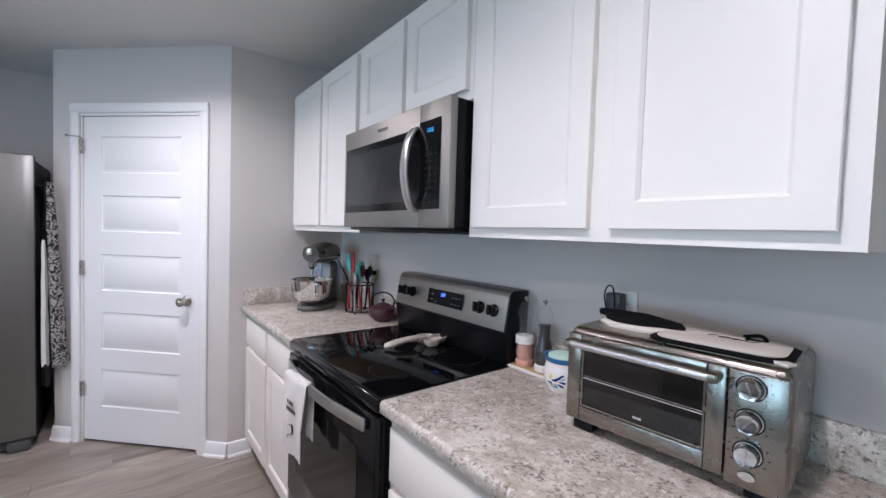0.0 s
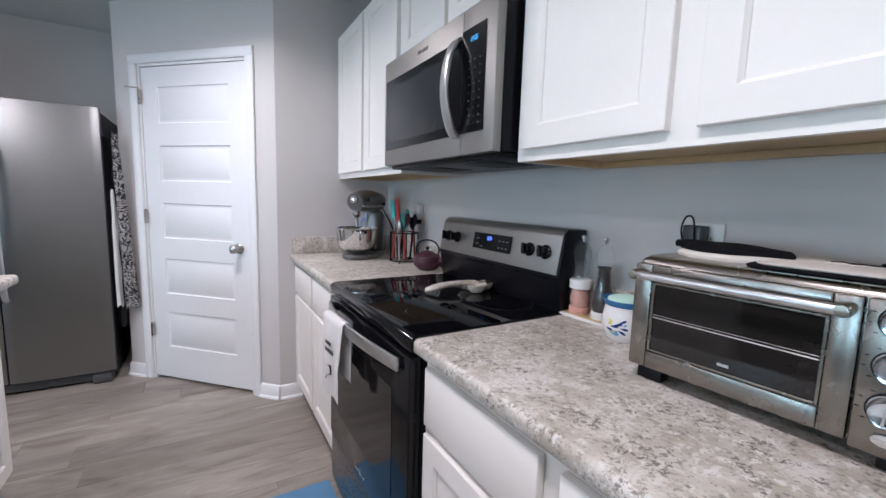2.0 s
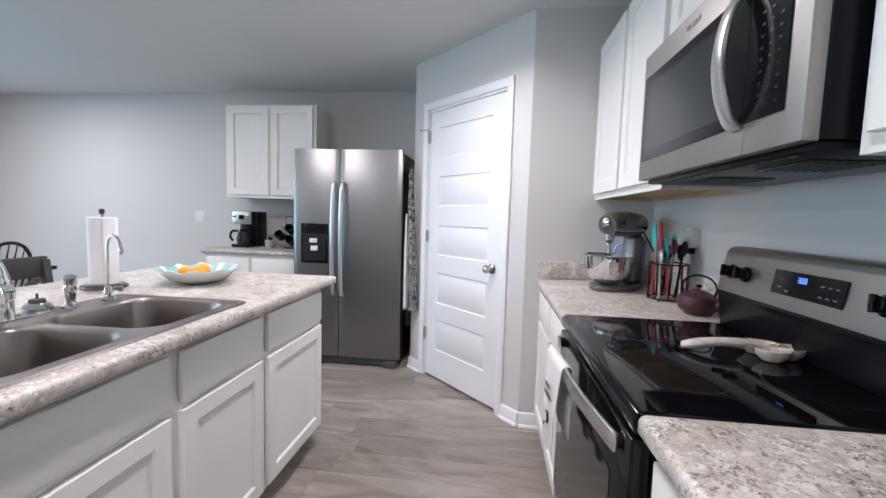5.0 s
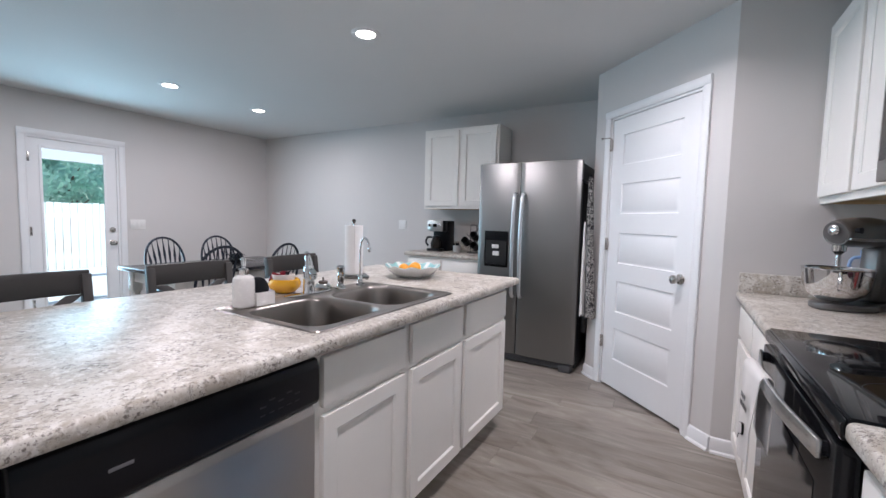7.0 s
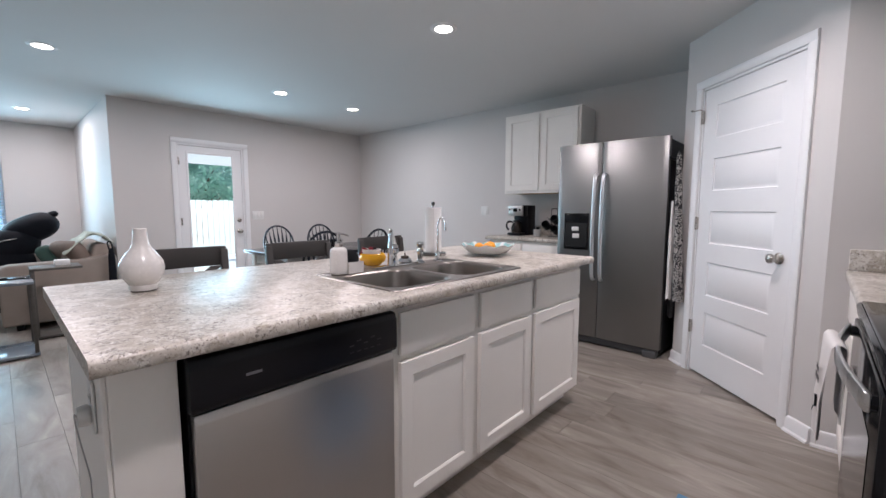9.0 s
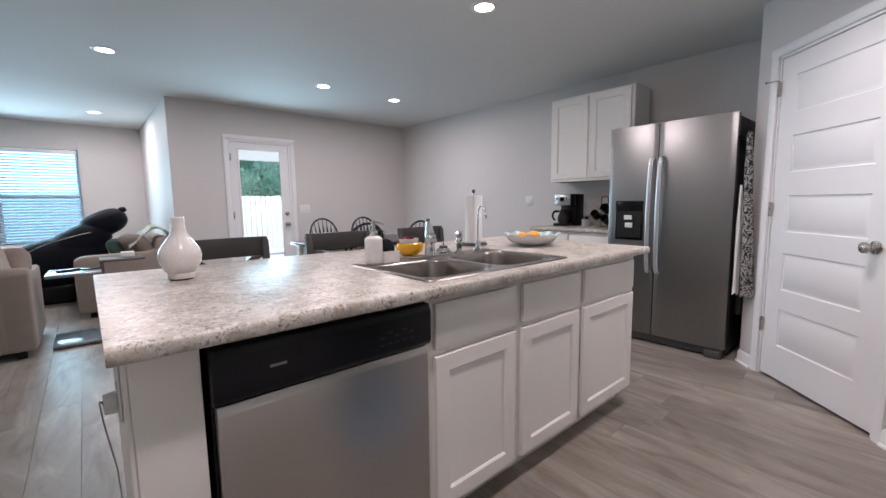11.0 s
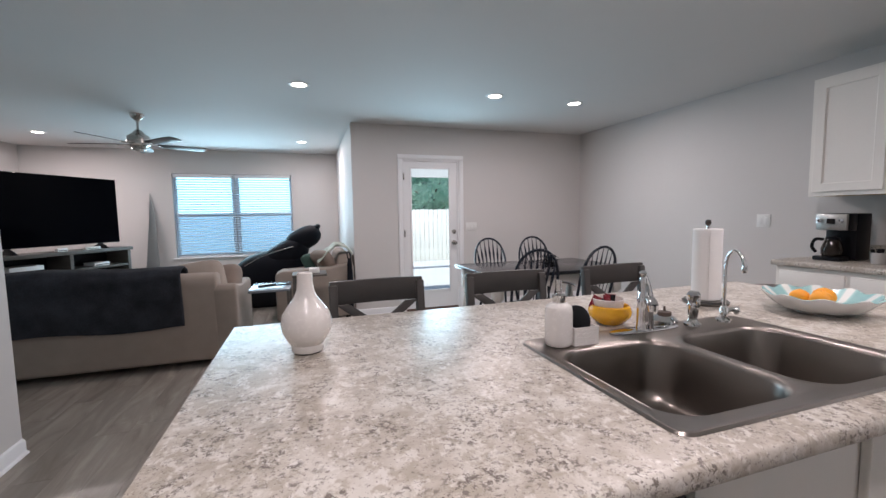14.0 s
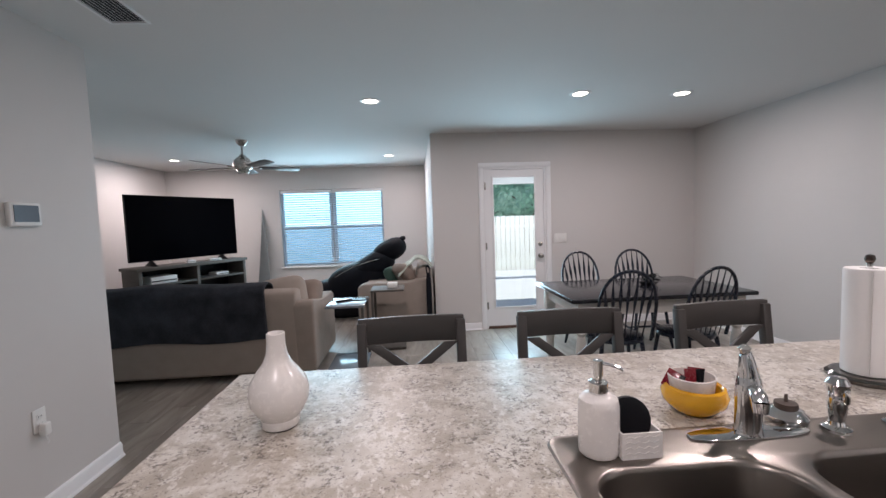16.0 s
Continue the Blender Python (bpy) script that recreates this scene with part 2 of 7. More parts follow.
def lathe(bm, profile, n=28, m=None, close=True):
    """Turns a profile of (radius, height) about z."""
    before = set(bm.verts)
    rings = []
    for r, z in profile:
        if r < 1e-6:
            rings.append([bm.verts.new((0, 0, z))])
        else:
            rings.append([bm.verts.new((r * math.cos(2 * math.pi * k / n), r * math.sin(2 * math.pi * k / n), z)) for k in range(n)])
    for a, b in zip(rings, rings[1:]):
        for k in range(n):
            q = [a[k % len(a)], a[(k + 1) % len(a)], b[(k + 1) % len(b)], b[k % len(b)]]
            q = list(dict.fromkeys(q))
            if len(q) > 2:
                bm.faces.new(q)
    if close:
        for ring, flip in ((rings[0], True), (rings[-1], False)):
            if len(ring) > 1:
                bm.faces.new(ring[::-1] if flip else ring)
    since(bm, before, m)
    return bm


def tube(bm, pts, r, n=10, m=None, smooth=0, flat=1.0, up=(0, 0, 1)):
    """A rod along points; r may be a list; smooth: extra points per stretch; flat: squashes it across."""
    before = set(bm.verts)
    pts = [Vector(p) for p in pts]
    rs = list(r) if isinstance(r, (list, tuple)) else [r] * len(pts)
    if smooth:
        out, ro = [], []
        for i in range(len(pts) - 1):
            p0, p1, p2, p3 = pts[max(i - 1, 0)], pts[i], pts[i + 1], pts[min(i + 2, len(pts) - 1)]
            for k in range(smooth):
                t = k / smooth
                out.append(0.5 * ((2 * p1) + (p2 - p0) * t + (2 * p0 - 5 * p1 + 4 * p2 - p3) * t * t + (3 * p1 - p0 - 3 * p2 + p3) * t ** 3))
                ro.append(rs[i] * (1 - t) + rs[i + 1] * t)
        pts, rs = out + [pts[-1]], ro + [rs[-1]]
    rings, side = [], None
    for i, p in enumerate(pts):
        d = (pts[min(i + 1, len(pts) - 1)] - pts[max(i - 1, 0)]).normalized()
        if side is None:
            side = d.cross(Vector(up))
            if side.length < 1e-3:
                side = d.cross(Vector((1, 0, 0)))
        side = (side - d * side.dot(d)).normalized()
        top = d.cross(side)
        rings.append([bm.verts.new(p + (side * math.cos(2 * math.pi * k / n) * rs[i] + top * math.sin(2 * math.pi * k / n) * rs[i] * flat)) for k in range(n)])
    for a, b in zip(rings, rings[1:]):
        for k in range(n):
            bm.faces.new((a[k], b[k], b[(k + 1) % n], a[(k + 1) % n]))
    bm.faces.new(rings[0])
    bm.faces.new(rings[-1][::-1])
    since(bm, before, m)
    return bm


def prism(bm, pts, lo, hi, axis="z", r=0.0, m=None, seg=2):
    """A polygon pulled from lo to hi along an axis; its points lie in the other two, in order."""
    before = set(bm.verts)

    def at(p, h):
        return {"z": (p[0], p[1], h), "y": (p[0], h, p[1]), "x": (h, p[0], p[1])}[axis]

    a, b = [bm.verts.new(at(p, lo)) for p in pts], [bm.verts.new(at(p, hi)) for p in pts]
    fs = [bm.faces.new(a[::-1]), bm.faces.new(b)]
    k = len(pts)
    for i in range(k):
        fs.append(bm.faces.new((a[i], a[(i + 1) % k], b[(i + 1) % k], b[i])))
    bmesh.ops.recalc_face_normals(bm, faces=fs)
    if r:
        bmesh.ops.bevel(bm, geom=list({e for f in fs for e in f.edges}), offset=r, segments=seg, profile=0.5, affect="EDGES", clamp_overlap=True)
    since(bm, before, m)
    return bm


def sheet(bm, fn, nu, nv, th, m=None):
    """Cloth: fn(u, v) gives a place, u and v from 0 to 1; th is its thickness."""
    before = set(bm.verts)
    p = [[Vector(fn(i / nu, j / nv)) for j in range(nv + 1)] for i in range(nu + 1)]
    top, low = [], []
    for i in range(nu + 1):
        rt, rl = [], []
        for j in range(nv + 1):
            a = p[min(i + 1, nu)][j] - p[max(i - 1, 0)][j]
            b = p[i][min(j + 1, nv)] - p[i][max(j - 1, 0)]
            nn = a.cross(b).normalized()
            edge = 0.5 if i in (0, nu) or j in (0, nv) else 1.0
            rt.append(bm.verts.new(p[i][j] + nn * th / 2 * edge))
            rl.append(bm.verts.new(p[i][j] - nn * th / 2 * edge))
        top.append(rt)
        low.append(rl)
    for i in range(nu):
        for j in range(nv):
            bm.faces.new((top[i][j], top[i + 1][j], top[i + 1][j + 1], top[i][j + 1]))
            bm.faces.new((low[i][j], low[i][j + 1], low[i + 1][j + 1], low[i + 1][j]))
    for i in range(nu):
        bm.faces.new((top[i][0], low[i][0], low[i + 1][0], top[i + 1][0]))
        bm.faces.new((top[i][nv], top[i + 1][nv], low[i + 1][nv], low[i][nv]))
    for j in range(nv):
        bm.faces.new((top[0][j], top[0][j + 1], low[0][j + 1], low[0][j]))
        bm.faces.new((top[nu][j], low[nu][j], low[nu][j + 1], top[nu][j + 1]))
    since(bm, before, m)
    return bm


def pillow(bm, a, b, c, e=0.45, n=20, m=None, wob=0.0):
    """A puffed cushion of half sizes a, b, c; a small e makes it squarer."""
    before = set(bm.verts)

    def pw(x, k):
        return math.copysign(abs(x) ** k, x)

    rings = []
    for i in range(n + 1):
        v = -math.pi / 2 + math.pi * i / n
        ring = []
        for j in range(2 * n if 0 < i < n else 1):
            u = math.pi * j / n
            p = Vector((a * pw(math.cos(v), e) * pw(math.cos(u), e), b * pw(math.cos(v), e) * pw(math.sin(u), e), c * pw(math.sin(v), 0.9)))
            if wob:
                p += noise.noise_vector(p * 6) * wob
            ring.append(bm.verts.new(p))
        rings.append(ring)
    k = 2 * n
    for s, t in zip(rings, rings[1:]):
        for j in range(k):
            q = list(dict.fromkeys([s[j % len(s)], s[(j + 1) % len(s)], t[(j + 1) % len(t)], t[j % len(t)]]))
            bm.faces.new(q)
    since(bm, before, m)
    return bm


def part(name, bm, material, parent=None, label="", kind="", angle=35):
    me = bpy.data.meshes.new(name)
    bmesh.ops.recalc_face_normals(bm, faces=bm.faces)
    bm.to_mesh(me)
    bm.free()
    me.shade_smooth()
    me.set_sharp_from_angle(angle=radians(angle))
    me.materials.append(M[material] if isinstance(material, str) else material)
    ob = new(name, me)
    if parent is not None:
        ob.parent = parent
    return tagged(ob, label=label, kind=kind)


def B():
    return bmesh.new()


def thing(name, m, label, category, group=""):
    """An Empty at the base of a thing, which parents its parts."""
    ob = new(name)
    ob.empty_display_size = 0.1
    ob.matrix_world = m
    return tagged(ob, label=label, category=category, group=group)


def structure(name, bm, material, label="", parent=None, angle=35):
    return part(name, bm, material, parent, label, "structure", angle)


# The rooms.
WX, NY, SY, LX, LY, PX, JY, TY, CX, H = 1.235, 4.20, -1.27, -8.10, -3.86, -5.34, 0.83, 3.30, -2.89, 2.44
DIAG = pose(0.53, 2.69, 0, 0, 0, 135)

PLAN = [(LX - 0.14, LY - 0.14), (WX + 0.14, LY - 0.14), (WX + 0.14, NY + 0.14), (PX - 0.13, NY + 0.14), (PX - 0.13, JY + 0.13), (LX - 0.14, JY + 0.13)]
structure("floor", prism(B(), PLAN, -0.1, -0.006), "joint", "subfloor under grey vinyl planks")
structure("ceiling", prism(B(), PLAN, H, H + 0.15), "ceiling", "flat light grey textured ceiling")
structure("wall_east", box(B(), WX, WX + 0.12, SY - 0.12, NY + 0.12, 0, H), "wall", "greige painted wall behind the range")
structure("wall_north", box(B(), PX - 0.12, WX, NY, NY + 0.12, 0, H), "wall", "greige painted wall behind fridge and dining table")
structure("wall_south", box(B(), CX, WX, SY - 0.12, SY, 0, H), "wall", "greige painted wall with thermostat")
structure("wall_hall", box(B(), CX, CX + 0.12, LY, SY - 0.12, 0, H), "wall", "greige painted end wall of the living room")
structure("wall_living_south", box(B(), LX - 0.12, CX + 0.12, LY - 0.12, LY, 0, H), "wall", "greige painted wall behind the television")
structure("wall_pantry_side", box(B(), 0.53, WX, 2.69, 2.77, 0, H), "wall", "greige pantry wall beside the counter")
structure("wall_pantry_fridge", box(B(), -0.308, -0.228, 3.53, NY, 0, H), "wall", "greige pantry wall beside the fridge")
bm = B()
for a, b, z0, z1 in ((0.0, 0.192, 0, H), (0.994, 1.185, 0, H), (0.192, 0.994, 2.055, H)):
    box(bm, a, b, -0.09, 0.0, z0, z1)
diag = structure("wall_pantry_door", bm, "wall", "greige angled pantry wall with a door opening")
diag.matrix_world = DIAG
# Patio wall and window wall with their openings.
D0, D1, DT = 1.473, 2.249, 2.01
bm = B()
for a, b, z0, z1 in ((JY, D0, 0, H), (D1, NY, 0, H), (D0, D1, DT, H)):
    box(bm, PX - 0.14, PX, a, b, z0, z1)
structure("wall_patio", bm, "wall", "greige wall with the patio door opening")
structure("wall_jog", box(B(), LX, PX - 0.14, JY, JY + 0.14, 0, H), "wall", "greige wall at the end of the living room")
W0, W1, WZ0, WZ1 = -1.86, 0.03, 0.62, 2.045
bm = B()
for a, b, z0, z1 in ((LY, W0, 0, H), (W1, JY + 0.14, 0, H), (W0, W1, 0, WZ0), (W0, W1, WZ1, H)):
    box(bm, LX - 0.16, LX, a, b, z0, z1)
structure("wall_window", bm, "wall", "greige living room wall with a double window opening")

# Baseboards, mitred by butting end to end.
def baseboard(x0, y0, x1, y1):
    n = math.hypot(x1 - x0, y1 - y0)
    bm = prism(B(), [(0, 0), (-0.015, 0), (-0.015, 0.068), (-0.009, 0.082), (0, 0.087)], 0, n, "x", m=Matrix.Identity(4))
    ob = structure("baseboard", bm, "trim", "white moulded baseboard")
    ob.matrix_world = pose(x0, y0, 0, 0, 0, math.degrees(math.atan2(y1 - y0, x1 - x0)))
    shoe = structure("shoe_moulding", prism(B(), [(-0.0152, 0), (-0.028, 0), (-0.026, 0.010), (-0.0152, 0.016)], 0, n, "x"), "trim", "", ob)
    return ob


d = 0.5 ** 0.5
baseboard(0.53 - 0.138 * d, 2.69 + 0.138 * d, 0.53, 2.69)
baseboard(-0.308, 3.528, 0.53 - 1.049 * d, 2.69 + 1.049 * d)
baseboard(0.53, 2.69, 0.66, 2.69)
baseboard(-0.308, NY - 0.02, -0.308, 3.528)
baseboard(PX, NY, -2.2, NY)
baseboard(PX, D1 + 0.072, PX, NY)
baseboard(PX, JY, PX, D0 - 0.072)
baseboard(LX, JY, PX, JY)
baseboard(LX, LY, LX, JY)
baseboard(CX - 0.0, LY, LX, LY)
baseboard(WX, SY, CX, SY)
baseboard(CX, SY, CX, LY)


def casing(name, m, w, h, cw=0.062):
    """Door casing on a wall that faces -y, round an opening from x 0 to w."""
    top = structure(name, B(), "trim", "white painted door casing")
    top.matrix_world = m
    prof = [(0.0, 0.0), (0.0, -0.010), (0.012, -0.017), (cw - 0.01, -0.019), (cw, -0.014), (cw, 0.0)]
    for nm, x in (("jamb_casing", -1), ("jamb_casing", 1)):
        pts = [((w if x > 0 else 0) + x * (p[0] + 0.004), p[1]) for p in prof]
        structure(nm, prism(B(), pts, 0.0, h), "trim", "", top)
    head = [(p[1], h + p[0]) for p in prof]
    structure("head_casing", prism(B(), head, -0.004 - cw, w + 0.004 + cw, "x"), "trim", "", top)
    return top


# Pantry door in the angled wall; here x runs from the fridge side to the range side.
PD = pose(0.53, 2.69, 0, 0, 0, 135) @ pose(0.993, 0, 0, 0, 0, 180)
casing("pantry_casing", PD, 0.80, 2.055, 0.054)
bm = B()
box(bm, 0.001, 0.011, 0.0, 0.09, 0, 2.037)
box(bm, 0.789, 0.799, 0.0, 0.09, 0, 2.037)
box(bm, 0.001, 0.799, 0.0, 0.09, 2.038, 2.054)
box(bm, 0.0112, 0.030, 0.046, 0.058, 0, 2.037)
box(bm, 0.770, 0.7888, 0.046, 0.058, 0, 2.037)
j = structure("door_jamb", bm, "trim", "white painted door jamb")
j.matrix_world = PD
pantry = tagged(new("door_1"), label="closed white five panel pantry door with nickel knob", kind="structure")
pantry.matrix_world = PD
PANELS = [(0.233, 0.472), (0.597, 0.832), (0.966, 1.192), (1.334, 1.555), (1.692, 1.914)]


def panel_door(w0, w1, z0, z1, y0, y1, rows, inset):
    """A moulded slab: its front, at y0, has raised panels in sunk fields."""
    bm = B()
    xs = [w0, w0 + inset, w1 - inset, w1]
    zs = [z0] + [z for r in rows for z in r] + [z1]
    for i in range(len(zs) - 1):
        for k in range(3):
            if k == 1 and i % 2 == 1:
                a, b, c, e = xs[1], xs[2], zs[i], zs[i + 1]
                rims = [(0, 0.0), (0.005, 0.008), (0.013, 0.008), (0.024, 0.0015)]
                loops = [[bm.verts.new((a + o, y0 + dy, c + o)), bm.verts.new((b - o, y0 + dy, c + o)), bm.verts.new((b - o, y0 + dy, e - o)), bm.verts.new((a + o, y0 + dy, e - o))] for o, dy in rims]
                for p, q in zip(loops, loops[1:]):
                    for s in range(4):
                        bm.faces.new((p[s], p[(s + 1) % 4], q[(s + 1) % 4], q[s]))
                bm.faces.new(loops[-1])
            else:
                bm.faces.new([bm.verts.new(p) for p in ((xs[k], y0, zs[i]), (xs[k + 1], y0, zs[i]), (xs[k + 1], y0, zs[i + 1]), (xs[k], y0, zs[i + 1]))])
    q = [(w0, z0), (w1, z0), (w1, z1), (w0, z1)]
    for s in range(4):
        (a, c), (b, e) = q[s], q[(s + 1) % 4]
        bm.faces.new([bm.verts.new(p) for p in ((a, y0, c), (a, y1, c), (b, y1, e), (b, y0, e))])
    bm.faces.new([bm.verts.new((a, y1, c)) for a, c in q])
    bmesh.ops.remove_doubles(bm, verts=bm.verts, dist=1e-5)
    return bm


part("door_leaf", panel_door(0.0135, 0.7865, 0.018, 2.034, 0.008, 0.043, PANELS, 0.118), "trim", pantry, "white moulded door leaf")


def door_knob(parent, x, z, y=0.008, mt="nickel"):
    k = part("door_knob", lathe(B(), [(0, 0), (0.032, 0), (0.033, 0.005), (0.014, 0.010), (0.011, 0.030), (0.020, 0.038), (0.0275, 0.050), (0.026, 0.062), (0.016, 0.069), (0, 0.071)], 24, pose(x, y, z, 90)), mt, parent, "satin nickel round knob")
    return k


door_knob(pantry, 0.715, 0.93)
for z in (0.30, 1.06, 1.81):
    bm = box(B(), -0.004, 0.018, -0.008, 0.006, z, z + 0.089, 0.001)
    lathe(bm, [(0.0, 0), (0.006, 0), (0.006, 0.094), (0.0, 0.096)], 10, pose(0.017, -0.012, z - 0.003))
    part("hinge", bm, "nickel", pantry, "satin nickel butt hinge")
bm = tube(B(), [(0.017, -0.014, 1.905), (0.006, -0.03, 1.907), (-0.03, -0.05, 1.905)], 0.0035, 8)
lathe(bm, [(0, 0), (0.008, 0), (0.008, 0.012), (0, 0.012)], 10, pose(-0.03, -0.05, 1.905, 60, 0, -60))
part("door_stop", bm, "nickel", pantry, "hinge pin door stop")


# Patio door, window, and what lies outside.
PT = pose(PX, D0, 0, 0, 0, 90) @ Matrix.Diagonal((0.97, 1, 0.997, 1))
DT = 2.015
casing("patio_casing", PT, 0.80, DT)
door2 = tagged(new("door_2"), label="closed white full glass patio door", kind="structure")
door2.matrix_world = PT
bm = B()
box(bm, 0.0, 0.02, 0.0, 0.14, 0, DT - 0.02)
box(bm, 0.78, 0.80, 0.0, 0.14, 0, DT - 0.02)
box(bm, 0.0, 0.80, 0.0, 0.14, DT - 0.02, DT)
part("jamb", bm, "trim", door2)
part("threshold", box(B(), 0.021, 0.779, -0.01, 0.14, 0.001, 0.022, 0.004), surface("bronze_threshold", (0.12, 0.06, 0.04), 0.45, 0.3), door2, "dark bronze threshold")
bm = B()
box(bm, 0.022, 0.112, 0.012, 0.055, 0.03, DT - 0.025)
box(bm, 0.668, 0.778, 0.012, 0.055, 0.03, DT - 0.025)
box(bm, 0.112, 0.668, 0.012, 0.055, 0.03, 0.265)
box(bm, 0.112, 0.668, 0.012, 0.055, 1.905, DT - 0.025)
part("door_leaf", bm, "trim", door2)
bm = B()
for a, b, c, e in ((0.10, 0.125, 0.25, 1.92), (0.655, 0.68, 0.25, 1.92), (0.125, 0.655, 0.25, 0.275), (0.125, 0.655, 1.895, 1.92)):
    box(bm, a, b, 0.003, 0.0118, c, e, 0.003)
part("glass_frame", bm, "trim", door2, "raised white glazing frame")
g = part("pane", box(B(), 0.113, 0.667, 0.030, 0.036, 0.266, 1.904), "glass", door2, "clear door glass")
g.visible_shadow = False
door_knob(door2, 0.725, 0.905, 0.012)
part("deadbolt", lathe(B(), [(0, 0), (0.030, 0), (0.030, 0.012), (0.022, 0.018), (0, 0.019)], 20, pose(0.725, 0.012, 1.055, 90)), "nickel", door2, "satin nickel deadbolt")
for z in (0.25, 1.0, 1.75):
    part("hinge", box(B(), 0.006, 0.024, -0.006, 0.011, z, z + 0.09, 0.001), "nickel", door2)

def screen_mesh():
    m, n, l, b = nodes_of("insect_screen_mesh")
    b.inputs["Base Color"].default_value, b.inputs["Roughness"].default_value = (0.10, 0.12, 0.14, 1), 0.8
    t, x = n.new("ShaderNodeBsdfTransparent"), n.new("ShaderNodeMixShader")
    t.inputs["Color"].default_value = (0.80, 0.92, 1.0, 1)
    x.inputs[0].default_value = 0.66
    l.new(b.outputs[0], x.inputs[1])
    l.new(t.outputs[0], x.inputs[2])
    l.new(x.outputs[0], n["Material Output"].inputs[0])
    return m


# The double window: x runs along +y.
WM = pose(LX, W0, 0, 0, 0, 90)
win = tagged(new("window_1"), label="white twin single hung window with lowered blinds", kind="structure")
win.matrix_world = WM
ww = W1 - W0
bm = B()
for x0, x1 in ((0, ww / 2 - 0.02), (ww / 2 + 0.02, ww)):
    for a, b, c, e, y in ((x0, x0 + 0.04, WZ0, WZ1, 0.09), (x1 - 0.04, x1, WZ0, WZ1, 0.09), (x0, x1, WZ0, WZ0 + 0.05, 0.088), (x0, x1, WZ1 - 0.04, WZ1, 0.088), (x0 + 0.04, x1 - 0.04, 1.325, 1.375, 0.086)):
        box(bm, a, b, y, 0.14, c, e)
box(bm, ww / 2 - 0.02, ww / 2 + 0.02, 0.084, 0.15, WZ0, WZ1)
part("window_frame", bm, "trim", win)
for x0, x1 in ((0.04, ww / 2 - 0.06), (ww / 2 + 0.06, ww - 0.04)):
    for c, e in ((WZ0 + 0.05, 1.325), (1.375, WZ1 - 0.04)):
        g = part("pane", box(B(), x0, x1, 0.112, 0.116, c, e), "glass", win)
        g.visible_shadow = False
for x0, x1 in ((0.04, ww / 2 - 0.06), (ww / 2 + 0.06, ww - 0.04)):
    g = part("insect_screen", box(B(), x0, x1, 0.124, 0.126, WZ0 + 0.05, 1.325), screen_mesh(), win, "fine grey insect screen")
    g.visible_shadow = False
part("window_sill", box(B(), -0.04, ww + 0.04, -0.035, 0.085, WZ0 - 0.025, WZ0 - 0.003, 0.006), "trim", win, "white painted window sill")
for k, (x0, x1) in enumerate(((0.012, ww / 2 - 0.008), (ww / 2 + 0.008, ww - 0.012))):
    bl = thing("window_blind", WM @ pose(x0, 0.045, WZ0), "lowered white slatted blind with open slats in the living room window", "blind", "blinds of the window")
    w = x1 - x0
    part("headrail", box(B(), 0, w, -0.03, 0.03, WZ1 - WZ0 - 0.062, WZ1 - WZ0 - 0.004, 0.003), "trim", bl)
    part("bottom_rail", box(B(), 0, w, -0.025, 0.025, 0.004, 0.02, 0.003), "trim", bl)
    me = None
    z = 0.055
    while z < WZ1 - WZ0 - 0.08:
        if me is None:
            s = part("slat", prism(B(), [(-0.025, -0.001), (0, 0.0025), (0.025, -0.001), (0.025, 0.0012), (0, 0.0047), (-0.025, 0.0012)], 0, w, "x"), "slat", bl)
            me = s.data
        else:
            s = new("slat", me)
            s.parent = bl
        s.matrix_basis = pose(0, 0, z, 27)
        z += 0.0425
    for x in (0.12, w - 0.12):
        part("ladder_cord", tube(B(), [(x, -0.027, 0.01), (x, -0.027, WZ1 - WZ0 - 0.06)], 0.0015, 5), "slat", bl)

def leaf_material():
    m, n, l, b = nodes_of("tree_leaves")
    l.new(ramp(n, l, noise_tex(n, l, coords(n, l), 3.0), [(0.35, (0.16, 0.26, 0.22)), (0.65, (0.22, 0.34, 0.28))]), b.inputs["Base Color"])
    b.inputs["Roughness"].default_value = 0.5
    t, x = n.new("ShaderNodeBsdfTranslucent"), n.new("ShaderNodeMixShader")
    t.inputs["Color"].default_value = (0.62, 0.95, 0.85, 1)
    x.inputs[0].default_value = 0.5
    l.new(b.outputs[0], x.inputs[1])
    l.new(t.outputs[0], x.inputs[2])
    l.new(x.outputs[0], n["Material Output"].inputs[0])
    return m


leaf = leaf_material()
bark = surface("tree_bark", (0.14, 0.11, 0.085), 0.9, vary=0.3)
fence_m = surface("pale_fence_boards", (0.88, 0.88, 0.87), 0.8, vary=0.05, scale=2)
structure("ground", box(B(), -120, LX - 0.2, -90, 90, -0.55, -0.35), surface("dry_lawn", (0.44, 0.44, 0.38), 0.95, vary=0.35, scale=1.5), "sunlit back lawn")
structure("patio", box(B(), -11.2, PX - 0.145, JY + 0.15, NY + 0.6, -0.36, -0.02), surface("patio_concrete", (0.80, 0.80, 0.79), 0.85, vary=0.05), "pale concrete patio slab")
# Unseen slab added above the ceiling; its edge shapes the shadow on the patio.
structure("house_roof", prism(B(), PLAN, H + 0.155, H + 0.19), "trim", "unseen roof slab added over the rooms")
beam = structure("porch_beam", box(B(), LX - 0.28, LX - 0.17, JY - 0.6, NY + 0.6, 2.06, 2.36), "trim", "white beam over the patio")
part("porch_post", box(B(), LX - 0.28, LX - 0.17, NY + 0.45, NY + 0.56, -0.02, 2.058), "trim", beam)
